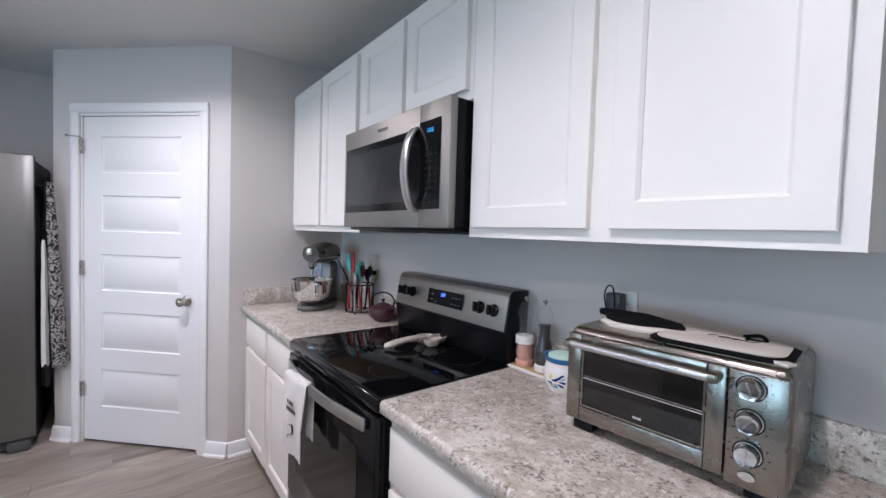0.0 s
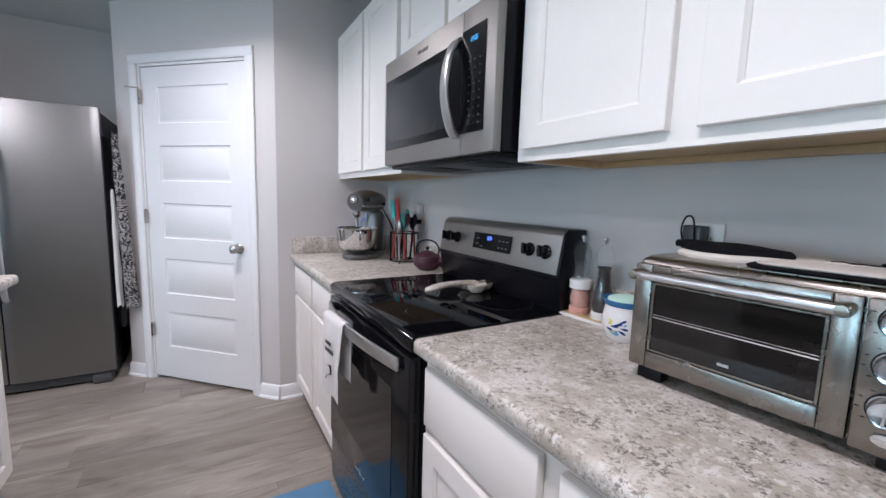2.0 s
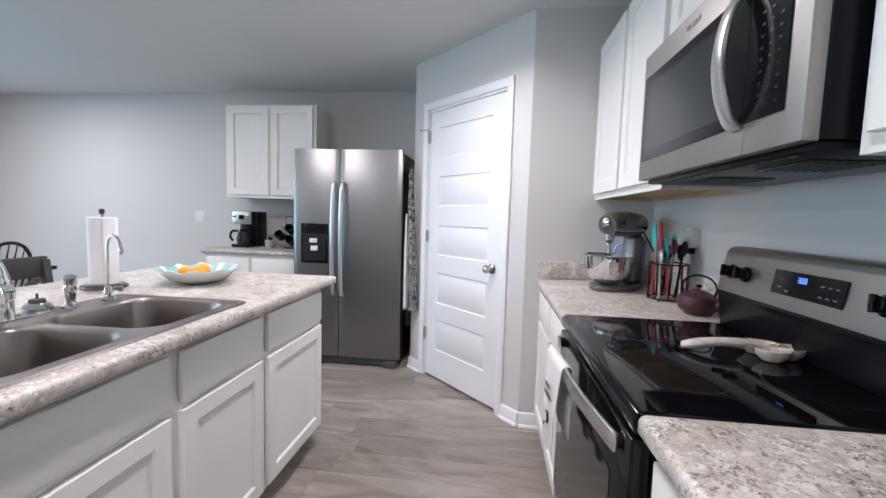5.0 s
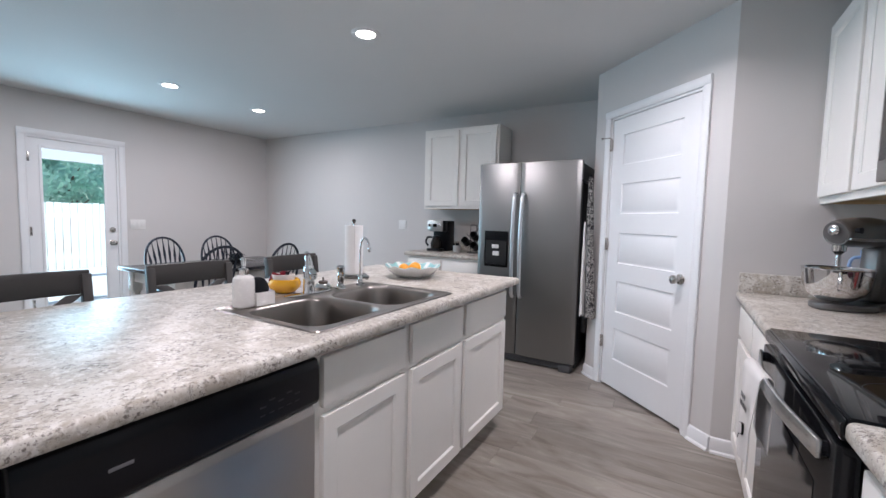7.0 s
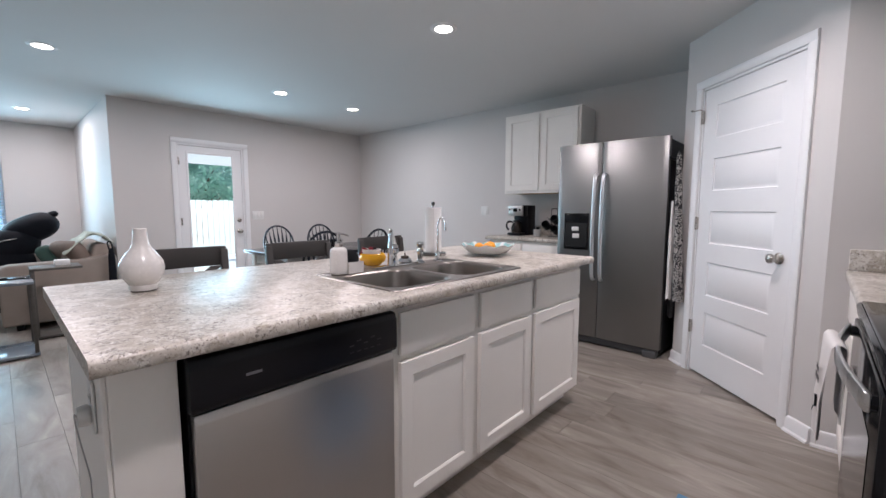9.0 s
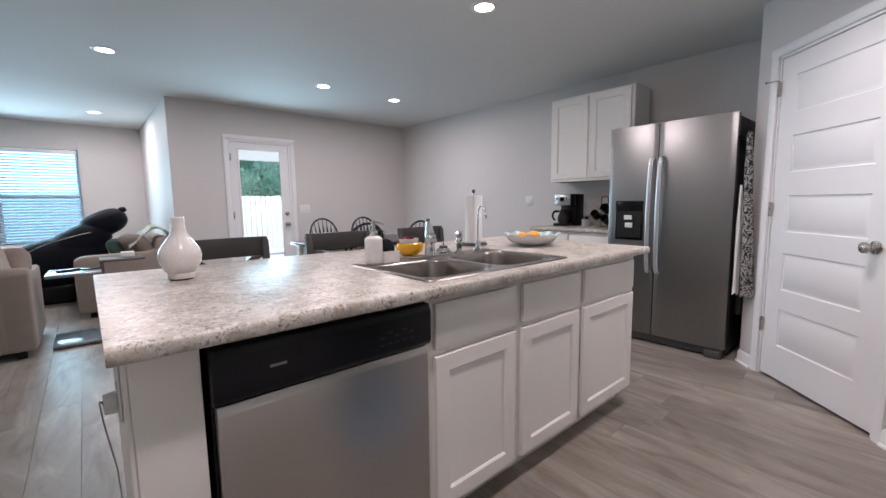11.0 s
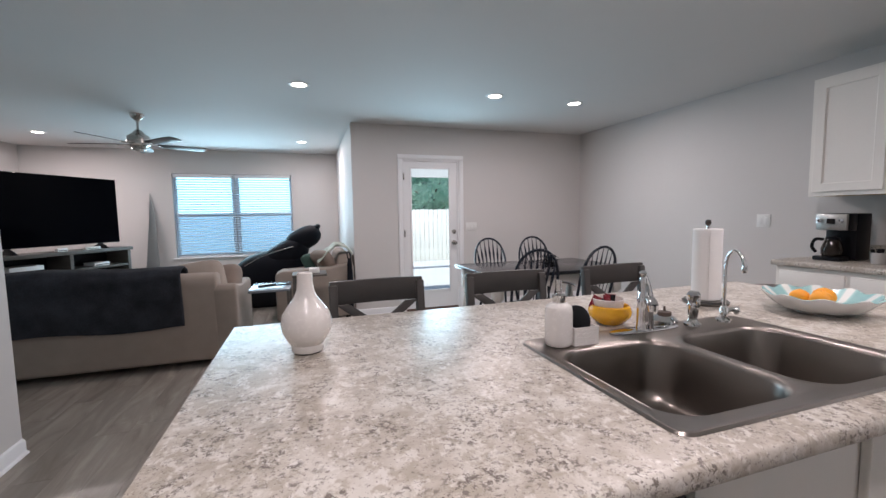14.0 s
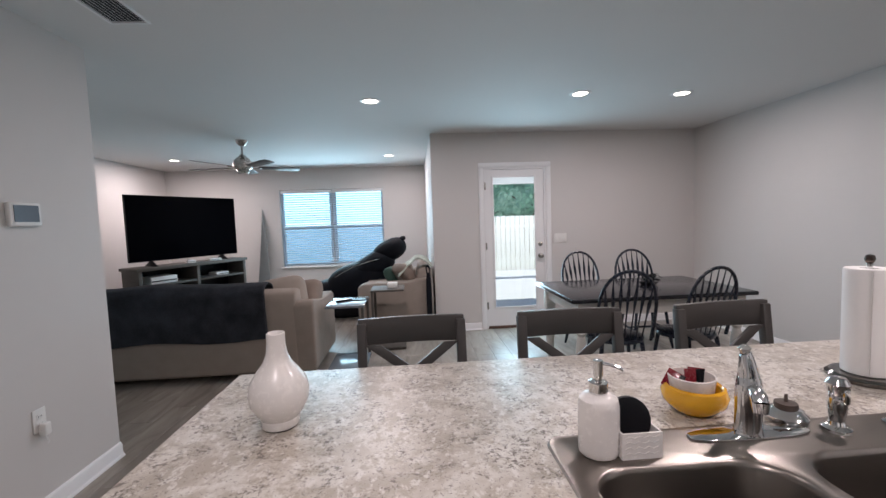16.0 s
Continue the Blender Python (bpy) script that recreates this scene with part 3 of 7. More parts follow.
fence = thing("fence", pose(-13.5, 0, -0.36), "pale vertical board privacy fence standing on the lawn", "fence")
part("fence_rail", box(box(B(), -0.06, -0.02, -9, 9, 0.35, 0.44), -0.06, -0.02, -9, 9, 1.45, 1.54), fence_m, fence)
fb = None
for k in range(112):
    if fb is None:
        s = part("fence_board", box(B(), -0.018, 0, 0.004, 0.148, 0, 1.83, 0.003), fence_m, fence)
        fb = s.data
    else:
        s = new("fence_board", fb)
        s.parent = fence
    s.location = (random.uniform(-0.004, 0.004), -8.9 + k * 0.158, random.uniform(-0.01, 0.01))


def tree(x, y, h, r, seed):
    rng = random.Random(seed)
    t = thing("tree", pose(x, y, -0.4), "leafy green yard tree standing behind the fence", "tree", "trees behind the fence")
    bm = tube(B(), [(0, 0, 0), (0.1, 0.05, h * 0.3), (0.0, 0.1, h * 0.62)], [0.22, 0.16, 0.07], 9, smooth=3)
    for k in range(7):
        a, z = k * 0.9 + rng.random(), h * (0.3 + 0.045 * k)
        tube(bm, [(0.05, 0.06, z), (math.cos(a) * r * 0.4, math.sin(a) * r * 0.4, z + h * 0.12), (math.cos(a) * r * 0.75, math.sin(a) * r * 0.75, z + h * 0.2)], [0.06, 0.04, 0.015], 6)
    part("trunk", bm, bark, t)
    bm = B()
    clumps = [(Vector((rng.uniform(-1, 1), rng.uniform(-1, 1), rng.uniform(-0.8, 1))) * r * 0.75, rng.uniform(0.35, 0.65) * r * 0.6) for _ in range(30)]
    for c, cr in clumps:
        for _ in range(100):
            d = Vector((rng.gauss(0, 1), rng.gauss(0, 1), rng.gauss(0, 0.8))).normalized() * cr * rng.uniform(0.5, 1)
            p = c + d + Vector((0, 0, h * 0.7))
            s = rng.uniform(0.09, 0.17)
            u = Vector((rng.gauss(0, 1), rng.gauss(0, 1), rng.gauss(0, 1))).normalized()
            v = u.orthogonal().normalized()
            vs = [bm.verts.new(p + q) for q in (u * s, v * s * 0.5, -u * s, -v * s * 0.5)]
            bm.faces.new(vs)
    part("crown", bm, leaf, t, kind="stuff")


for k, (x, y, h, r) in enumerate(((-22, 3.9, 4.4, 1.9), (-25, 7.4, 4.4, 2.0), (-29, 0.9, 3.0, 1.3), (-27, 5.6, 3.9, 1.8), (-20, 6.3, 4.2, 1.7))):
    tree(x, y, h, r, k)


# Ceiling lights, vent, fan.
# The last two fixtures belong to the added fill lamps, out of view.
for dx, dy in DOWNLIGHTS_AND_FILLS:
    t = thing("recessed_light", pose(dx, dy, H), "lit round recessed light with a white trim ring in the ceiling, two of nine added as fill", "ceiling light", "recessed lights")
    part("trim_ring", lathe(B(), [(0.062, -0.006), (0.068, -0.004), (0.088, -0.004), (0.094, 0.0), (0.094, 0.0005), (0.062, 0.0005)], 36, close=False), "trim", t)
    part("lens", lathe(B(), [(0, -0.008), (0.045, -0.0075), (0.062, -0.005)], 32, close=False), "lens", t, "glowing warm white lens")

vent = thing("ceiling_vent", pose(-2.41, -0.80, H, 0, 0, 0), "white slatted metal air vent in the ceiling", "air vent")
bm = B()
for a, b, c, e in ((-0.162, 0.162, -0.098, -0.085), (-0.162, 0.162, 0.085, 0.098), (-0.162, -0.145, -0.085, 0.085), (0.145, 0.162, -0.085, 0.085)):
    box(bm, a, b, c, e, -0.010, -0.001, 0.002)
part("frame", bm, "trim", vent)
# Black sheet stands in for the shade of the duct behind the slats.
part("duct_shade", box(B(), -0.145, 0.145, -0.085, 0.085, -0.0015, -0.0005), "black", vent)
for k in range(9):
    part("slat", box(B(), -0.144, 0.144, -0.0042, 0.0042, -0.0008, 0.0008, m=pose(0, -0.074 + k * 0.0185, -0.006, -38)), "trim", vent)

fan = thing("ceiling_fan", pose(-5.50, -1.45, H), "brushed nickel ceiling fan with five dark blades", "ceiling fan")
part("canopy", lathe(B(), [(0.0, -0.07), (0.03, -0.068), (0.062, -0.035), (0.07, -0.001), (0, -0.001)], 28), "nickel", fan)
part("downrod", tube(B(), [(0, 0, -0.06), (0, 0, -0.20)], 0.013, 14), "nickel", fan)
part("motor", lathe(B(), [(0, -0.17), (0.03, -0.175), (0.05, -0.20), (0.105, -0.245), (0.112, -0.29), (0.108, -0.335), (0.07, -0.36), (0.072, -0.385), (0.05, -0.40), (0, -0.402)], 32), "nickel", fan)
blade_m = surface("dark_walnut_fan_blade", (0.055, 0.048, 0.045), 0.4, vary=0.2, stretch=(6, 1, 1))
for k in range(5):
    a = pose(0, 0, -0.335, 0, 0, 46 + 72 * k)
    arm = part("blade_arm", prism(B(), [(0.09, -0.022), (0.2, -0.03), (0.22, 0.0), (0.2, 0.03), (0.09, 0.022)], -0.004, 0.004, "z", 0.001), "nickel", fan)
    arm.matrix_basis = a
    bl = part("blade", prism(B(), [(0.17, -0.052), (0.55, -0.068), (0.655, -0.060), (0.67, 0.0), (0.655, 0.060), (0.55, 0.068), (0.17, 0.052)], 0.005, 0.011, "z", 0.002), blade_m, fan)
    bl.matrix_basis = a @ pose(0, 0, 0, -11)


# Cabinets: x across, the front faces -y at 0, z from its base.
def shaker(parent, x0, x1, z0, z1, name="door", y=-0.020, fw=0.057):
    bm = B()
    rims = [(0.0, -0.001), (0.0, y + 0.002), (0.002, y), (fw, y), (fw + 0.0035, y + 0.0035), (fw + 0.007, y + 0.006), (fw + 0.0075, y + 0.011)]
    loops = [[bm.verts.new((a, dy, c)) for a, c in ((x0 + o, z0 + o), (x1 - o, z0 + o), (x1 - o, z1 - o), (x0 + o, z1 - o))] for o, dy in rims]
    for p, q in zip(loops, loops[1:]):
        for k in range(4):
            bm.faces.new((p[k], p[(k + 1) % 4], q[(k + 1) % 4], q[k]))
    d = part(name, bm, "cab", parent)
    part("panel", box(B(), x0 + fw + 0.004, x1 - fw - 0.004, y + 0.0095, -0.002, z0 + fw + 0.004, z1 - fw - 0.004), "cab", d)
    return d


def open_box(bm, x0, x1, y0, y1, z0, z1, t):
    o = [[bm.verts.new((x, y, z)) for x, y in ((x0, y0), (x1, y0), (x1, y1), (x0, y1))] for z in (z0, z1)]
    n = [[bm.verts.new((x, y, z)) for x, y in ((x0 + t, y0 + t), (x1 - t, y0 + t), (x1 - t, y1 - t), (x0 + t, y1 - t))] for z in (z0 + t, z1)]
    for k in range(4):
        q = (k + 1) % 4
        bm.faces.new((o[0][k], o[0][q], o[1][q], o[1][k]))
        bm.faces.new((o[1][k], o[1][q], n[1][q], n[1][k]))
        bm.faces.new((n[1][k], n[1][q], n[0][q], n[0][k]))
    bm.faces.new(o[0][::-1])
    bm.faces.new(n[0])
    return bm


def slab(parent, x0, x1, z0, z1):
    return part("drawer_front", box(B(), x0, x1, -0.020, -0.001, z0, z1, 0.004, 2), "cab", parent)


def base_cabinet(m, w, d, doors, drawers, label, group, left=False, right=False, floor_z=0.105):
    c = thing("base_cabinet", m, label, "cabinet", group)
    bm = open_box(B(), 0.0, w, 0.0, d, floor_z, 0.872, 0.018)
    part("body", bm, "cab", c)
    part("toe_kick", box(B(), 0.002, w - 0.002, 0.075, 0.09, 0.0, floor_z + 0.002), "cab", c)
    for x0, x1 in doors:
        shaker(c, x0, x1, 0.115, 0.665)
    for x0, x1 in drawers:
        slab(c, x0, x1, 0.690, 0.845)
    return c


def wall_cabinet(m, w, h, d, doors, label, group):
    c = thing("wall_cabinet", m, label, "cabinet", group)
    bm = B()
    t = 0.016
    box(bm, 0, w, -0.001, 0.018, 0.0, 0.045)
    box(bm, 0, w, -0.001, 0.018, h - 0.045, h)
    box(bm, 0, 0.042, -0.001, 0.018, 0.045, h - 0.045)
    box(bm, w - 0.042, w, -0.001, 0.018, 0.045, h - 0.045)
    xm = (doors[0][1] + doors[-1][0]) / 2 if len(doors) > 1 else None
    if xm:
        box(bm, xm - 0.035, xm + 0.035, -0.001, 0.018, 0.045, h - 0.045)
    part("face_frame", bm, "cab", c)
    bm = B()
    box(bm, 0.001, t, 0.018, d, 0.0, h - 0.001)
    box(bm, w - t, w - 0.001, 0.018, d, 0.0, h - 0.001)
    box(bm, t, w - t, 0.018, d, h - t, h - 0.001)
    box(bm, t, w - t, d - 0.01, d, 0.024, h - t)
    part("body", bm, "cab", c)
    bm = box(B(), t, w - t, 0.018, d - 0.011, 0.018, 0.030)
    box(bm, t, w - t, d - 0.032, d - 0.012, 0.0, 0.017)
    box(bm, t, t + 0.03, 0.02, d - 0.034, 0.0, 0.017)
    part("bottom_panel", bm, "cab_in", c, "unpainted light wood underside")
    for x0, x1 in doors:
        shaker(c, x0, x1, 0.030, h - 0.022)
    return c


E_ = lambda x, y, z=0: pose(x, y, z, 0, 0, -90)
g = "white wall cabinets of the kitchen"
UX, UB, UH = 0.907, 1.378, 0.852
wall_cabinet(E_(UX, 0.990, UB), 0.888, UH, WX - UX, [(0.030, 0.428), (0.484, 0.856)], "large white shaker wall cabinet above the toaster oven counter", g)
wall_cabinet(E_(UX, 1.760, 1.815), 0.768, UH + UB - 1.815, WX - UX, [(0.022, 0.372), (0.398, 0.748)], "short white shaker wall cabinet above the microwave", g)
wall_cabinet(E_(UX, 2.688, UB), 0.926, UH, WX - UX, [(0.030, 0.452), (0.488, 0.898)], "white shaker wall cabinet above the stand mixer", g)
NX = -2.19
wall_cabinet(pose(NX + 0.015, 3.88, UB), 0.885, UH, NY - 3.88, [(0.030, 0.430), (0.459, 0.856)], "white shaker wall cabinet above the coffee maker", g)
g = "white base cabinets of the kitchen"
BX = 0.640
base_cabinet(E_(BX, 0.996), 0.912, WX - BX, [(0.022, 0.432), (0.480, 0.890)], [(0.022, 0.432), (0.480, 0.890)], "white shaker base cabinet under the toaster oven counter", g)
base_cabinet(E_(BX, 0.082), 0.60, WX - BX, [(0.022, 0.578)], [(0.022, 0.578)], "white shaker base cabinet at the end of the counter", g)
base_cabinet(E_(BX, 2.688), 0.918, WX - BX, [(0.030, 0.448), (0.480, 0.898)], [(0.030, 0.448), (0.480, 0.898)], "white shaker base cabinet beside the range", g)
base_cabinet(pose(NX, 3.60, 0), 0.87, NY - 3.60, [(0.030, 0.42), (0.45, 0.84)], [(0.030, 0.42), (0.45, 0.84)], "white shaker base cabinet under the coffee maker", g)
IX, IY0, IY1 = -0.578, 0.062, 2.335
W_ = lambda x, y, z=0: pose(x, y, z, 0, 0, 90)
base_cabinet(W_(IX, 0.826), 0.925, 0.60, [(0.030, 0.445), (0.492, 0.918)], [(0.030, 0.445), (0.492, 0.918)], "white shaker sink base cabinet in the kitchen island", g)
base_cabinet(W_(IX, 1.752), IY1 - 1.752, 0.60, [(0.032, 0.556)], [(0.032, 0.556)], "white shaker base cabinet at the end of the kitchen island", g)
isl = thing("kitchen_island", pose(IX - 0.3, IY0, 0), "white painted island carcass under the laminate countertop", "kitchen island")
IP = Matrix.Translation((-(IX - 0.3), -IY0, 0))
part("end_panel", box(B(), IX - 0.60, IX - 0.001, IY0, 0.190, 0, 0.872, 0.002, 1, IP), "cab", isl)
part("end_cap", box(B(), IX - 0.605, IX - 0.004, IY0 - 0.010, IY0 - 0.0005, 0, 0.872, 0.002, 1, IP), "cab", isl)
part("back_panel", box(B(), IX - 0.612, IX - 0.602, IY0, IY1, 0, 0.872, 0.002, 1, IP), "cab", isl)
for y in (0.35, 1.2, 2.05):
    part("bracket", prism(B(), [(0, 0), (-0.30, 0), (-0.30, -0.03), (-0.03, -0.24), (0, -0.24)], y - 0.018, y + 0.018, "y", 0.003, m=IP @ pose(IX - 0.613, 0, 0.871)), "cab", isl)


# Worktops with a rolled front edge.
def worktop(name, m, w, d, label, ends=(False, False), back=False, hole=None, th=0.038, yb=None):
    """x across, front edge at y 0, top at z 0.914."""
    c = thing(name, m, label, "countertop")
    zt, zb, r = 0.914, 0.914 - th, 0.014
    prof = [(r, zt)]
    for k in range(1, 5):
        a = math.pi / 2 * k / 4
        prof.append((r - r * math.sin(a), zt - r + r * math.cos(a)))
    prof += [(0.0, zb + 0.008), (0.003, zb + 0.002), (0.008, zb)]
    back_y = d
    if back:
        bprof = [(d - p[0], p[1]) for p in prof[::-1]]
    else:
        bprof = [(d, zb), (d, zt)]
    x0h, x1h, y0h, y1h = hole or (w * 2, w * 2, 0, 0)
    bm = B()
    loop = [(r, zt)] + prof[1:] + bprof

    def slice_(a, b):
        prism(bm, loop, a, b, "x")

    if hole:
        slice_(0, x0h)
        slice_(x1h, w)
        prism(bm, prof + [(y0h, zb), (y0h, zt)], x0h, x1h, "x")
        prism(bm, [(y1h, zt), (y1h, zb)] + bprof, x0h, x1h, "x")
        bmesh.ops.remove_doubles(bm, verts=bm.verts, dist=1e-5)
        inner = [f for f in bm.faces if abs(f.normal.x) > 0.99 and 0.001 < f.calc_center_median().x < w - 0.001 and not (y0h < f.calc_center_median().y < y1h and max(v.co.y for v in f.verts) <= y1h + 1e-4 and min(v.co.y for v in f.verts) >= y0h - 1e-4)]
        bmesh.ops.delete(bm, geom=inner, context="FACES_ONLY")
        for x, s in ((x0h, 1), (x1h, -1)):
            bm.faces.new([bm.verts.new(p) for p in ((x, y0h, zb), (x, y1h, zb), (x, y1h, zt), (x, y0h, zt))])
        bmesh.ops.remove_doubles(bm, verts=bm.verts, dist=1e-5)
    else:
        slice_(0, w)
    part("slab", bm, "counter", c, angle=30)
    return c


ct = worktop("countertop", E_(0.600, 0.998), 1.52, WX - 0.600, "speckled grey beige laminate countertop beside the range")
part("backsplash", box(B(), 0, 1.52, WX - 0.600 - 0.019, WX - 0.600 - 0.001, 0.9145, 1.016, 0.004), "counter", ct)
ct = worktop("countertop", E_(0.600, 2.688), 0.922, WX - 0.600, "speckled grey beige laminate countertop in the corner by the pantry")
part("backsplash", box(B(), 0.020, 0.922, WX - 0.600 - 0.019, WX - 0.600 - 0.001, 0.9145, 1.016, 0.004), "counter", ct)
part("side_splash", box(B(), 0.0, 0.0195, 0.008, WX - 0.600 - 0.001, 0.9145, 1.016, 0.004), "counter", ct)
ct = worktop("countertop", pose(NX - 0.02, 3.565, 0), 0.885, NY - 3.565, "speckled grey beige laminate countertop under the coffee maker")
part("backsplash", box(B(), 0, 0.885, NY - 3.565 - 0.019, NY - 3.565 - 0.001, 0.9145, 1.016, 0.004), "counter", ct)
IF, IB, IL, IR = -0.512, -1.628, 0.030, 2.392
SK = (0.875, 1.655, 0.075, 0.545)
worktop("island_countertop", W_(IF, IL), IR - IL, IF - IB, "large speckled grey beige laminate island countertop", back=True, hole=(SK[0] - IL + 0.012, SK[1] - IL + 0.012, SK[2], SK[3]))


# Sink: x along +y of the room, y runs towards the back.
def bowl_mesh(bm, x0, x1, y0, y1, depth, n=10, r=0.09, top=0.0):
    def ring(ins, z, rr):
        pts = []
        a0, a1, b0, b1 = x0 + ins, x1 - ins, y0 + ins, y1 - ins
        for cx, cy, s in ((a1 - rr, b1 - rr, 0), (a0 + rr, b1 - rr, 90), (a0 + rr, b0 + rr, 180), (a1 - rr, b0 + rr, 270)):
            for k in range(n + 1):
                a = radians(s + 90 * k / n)
                pts.append(bm.verts.new((cx + rr * math.cos(a), cy + rr * math.sin(a), z)))
        return pts

    levels = [(0, top, r), (0.004, top - 0.003, r), (0.008, top - 0.012, r), (0.012, top - depth + 0.045, r - 0.01), (0.022, top - depth + 0.015, r - 0.016), (0.045, top - depth, r - 0.03)]
    rings = [ring(*lv) for lv in levels]
    for a, b in zip(rings, rings[1:]):
        for k in range(len(a)):
            bm.faces.new((a[k], a[(k + 1) % len(a)], b[(k + 1) % len(b)], b[k]))
    bm.faces.new(rings[-1])
    return rings[0]


sink = thing("kitchen_sink", W_(-0.575, 0.846, 0.914), "double bowl stainless steel drop-in sink in the island top", "sink")
SWX, SWY = 0.836, 0.548
bm = B()
rims = []
B1, B2 = (0.030, 0.398, 0.043, 0.432), (0.426, 0.798, 0.043, 0.432)
for q in (B1, B2):
    rims.append(bowl_mesh(bm, *q, 0.18, top=0.0035, r=0.085))
# Deck as a ring of faces between the outer edge and the two bowls.
def rr_ring(x0, x1, y0, y1, r, z, n=6):
    pts = []
    for cx, cy, s in ((x1 - r, y1 - r, 0), (x0 + r, y1 - r, 90), (x0 + r, y0 + r, 180), (x1 - r, y0 + r, 270)):
        for k in range(n + 1):
            a = radians(s + 90 * k / n)
            pts.append(bm.verts.new((cx + r * math.cos(a), cy + r * math.sin(a), z)))
    return pts


o0, o1, o2, o3 = rr_ring(0, SWX, 0, SWY, 0.035, 0.0006), rr_ring(0.004, SWX - 0.004, 0.004, SWY - 0.004, 0.032, 0.0055), rr_ring(0.012, SWX - 0.012, 0.012, SWY - 0.012, 0.028, 0.0055), rr_ring(0.016, SWX - 0.016, 0.016, SWY - 0.016, 0.026, 0.0035)
for a, b in ((o0, o1), (o1, o2), (o2, o3)):
    for k in range(len(a)):
        bm.faces.new((a[k], a[(k + 1) % len(a)], b[(k + 1) % len(b)], b[k]))
edges = []
for loop in [o3] + rims:
    for k in range(len(loop)):
        e = bm.edges.get((loop[k], loop[(k + 1) % len(loop)])) or bm.edges.new((loop[k], loop[(k + 1) % len(loop)]))
        edges.append(e)
bmesh.ops.triangle_fill(bm, edges=edges, use_beauty=True, use_dissolve=False)
part("basin", bm, "sink", sink, angle=40)
for q in (B1, B2):
    cx, cy = (q[0] + q[1]) / 2, (q[2] + q[3]) / 2 + 0.02
    d = part("drain", lathe(B(), [(0.0, -0.1765), (0.03, -0.176), (0.036, -0.1735), (0.045, -0.1735), (0.048, -0.176)], 24, pose(cx, cy, 0), close=False), "chrome", sink, "chrome basket drain")


# Range.
rg = thing("range", E_(0.632, 1.762), "black and stainless electric smooth-top range between the counters", "range")
RW, RD = 0.760, WX - 0.632 - 0.01
part("body", box(B(), 0.004, RW - 0.004, 0.0, RD, 0.03, 0.895, 0.003), "black", rg)
part("cooktop", box(B(), 0.0, RW, -0.030, RD - 0.06, 0.896, 0.918, 0.006, 3), "glass_top", rg, "glossy black glass cooktop")
ring_m = surface("burner_ring_print", (0.012, 0.012, 0.013), 0.3)
for x, y, r in ((0.19, 0.13, 0.105), (0.57, 0.13, 0.085), (0.19, 0.41, 0.08), (0.57, 0.41, 0.105)):
    part("burner_ring", lathe(B(), [(r - 0.0012, 0.9184), (r + 0.0012, 0.9184)], 48, pose(x, y, 0), close=False), ring_m, rg, "faint grey burner ring")
part("front_trim", prism(B(), [(-0.0305, 0.914), (-0.040, 0.905), (-0.036, 0.875), (-0.001, 0.868), (-0.001, 0.895), (-0.029, 0.895)], 0.001, RW - 0.001, "x", 0.002), "black_gloss", rg)
door = part("oven_door", box(B(), 0.004, RW - 0.004, -0.040, -0.002, 0.270, 0.862, 0.005), "black_gloss", rg, "glossy black oven door")
part("window", box(B(), 0.11, RW - 0.11, -0.0416, -0.0404, 0.40, 0.735, 0.0004, 1), surface("oven_window_glass", (0.009, 0.008, 0.008), 0.10, rvary=0.01, spec=0.3), door, "dark oven window")
arc = [(0.045 + 0.67 * k / 16, -0.058 - 0.034 * math.sin(math.pi * k / 16)) for k in range(17)]
bm = prism(B(), [(x, y + 0.010) for x, y in arc] + arc[::-1], 0.811, 0.850, "z", 0.0025)
part("handle", bm, "handle", door, "flat bowed brushed steel door handle")
for x in (0.045, RW - 0.045):
    part("handle_mount", tube(B(), [(x + (0.012 if x < 0.3 else -0.012), -0.038, 0.830), (x + (0.012 if x < 0.3 else -0.012), -0.0495, 0.830)], 0.016, 10), "black", door)
part("storage_drawer", box(B(), 0.004, RW - 0.004, -0.036, -0.002, 0.06, 0.262, 0.005), surface("dark_stainless_drawer", (0.16, 0.16, 0.165), 0.3, 0.9), rg, "dark steel storage drawer")
bm = tube(B(), [(0.34, -0.0375, 0.305), (0.42, -0.0375, 0.305)], 0.001, 6)
part("badge", box(B(), 0.335, 0.425, -0.0412, -0.0402, 0.300, 0.312), "nickel", door, "small pale maker's bar")
# Backguard leans back a little.
y0 = 1.110 - 0.632
bg = part("backguard", prism(B(), [(y0 + 0.018, 0.917), (y0 + 0.004, 1.020), (y0 - 0.002, 1.030), (y0 + 0.022, 1.165), (y0 + 0.040, 1.185), (RD + 0.004, 1.185), (RD + 0.004, 0.917)], 0.004, RW - 0.004, "x", 0.005), "black", rg, "black backguard body")
part("control_face", prism(B(), [(y0 - 0.0030, 1.040), (y0 + 0.019, 1.165), (y0 + 0.028, 1.180), (y0 + 0.044, 1.1875), (y0 + 0.085, 1.1875), (y0 + 0.085, 1.186), (y0 + 0.040, 1.1855), (y0 + 0.022, 1.166), (y0 - 0.0008, 1.040)], 0.012, RW - 0.012, "x", 0.0006), "steel_mw", bg, "brushed steel control face")
face = pose(0, y0 + 0.0072, 1.098, -10.0)
part("display", box(B(), 0.274, 0.512, -0.0045, -0.001, -0.022, 0.043, 0.001, 1, face), "black_gloss", bg, "black touch display")
bm = B()
dm = face @ pose(0.366, -0.0052, 0.018)
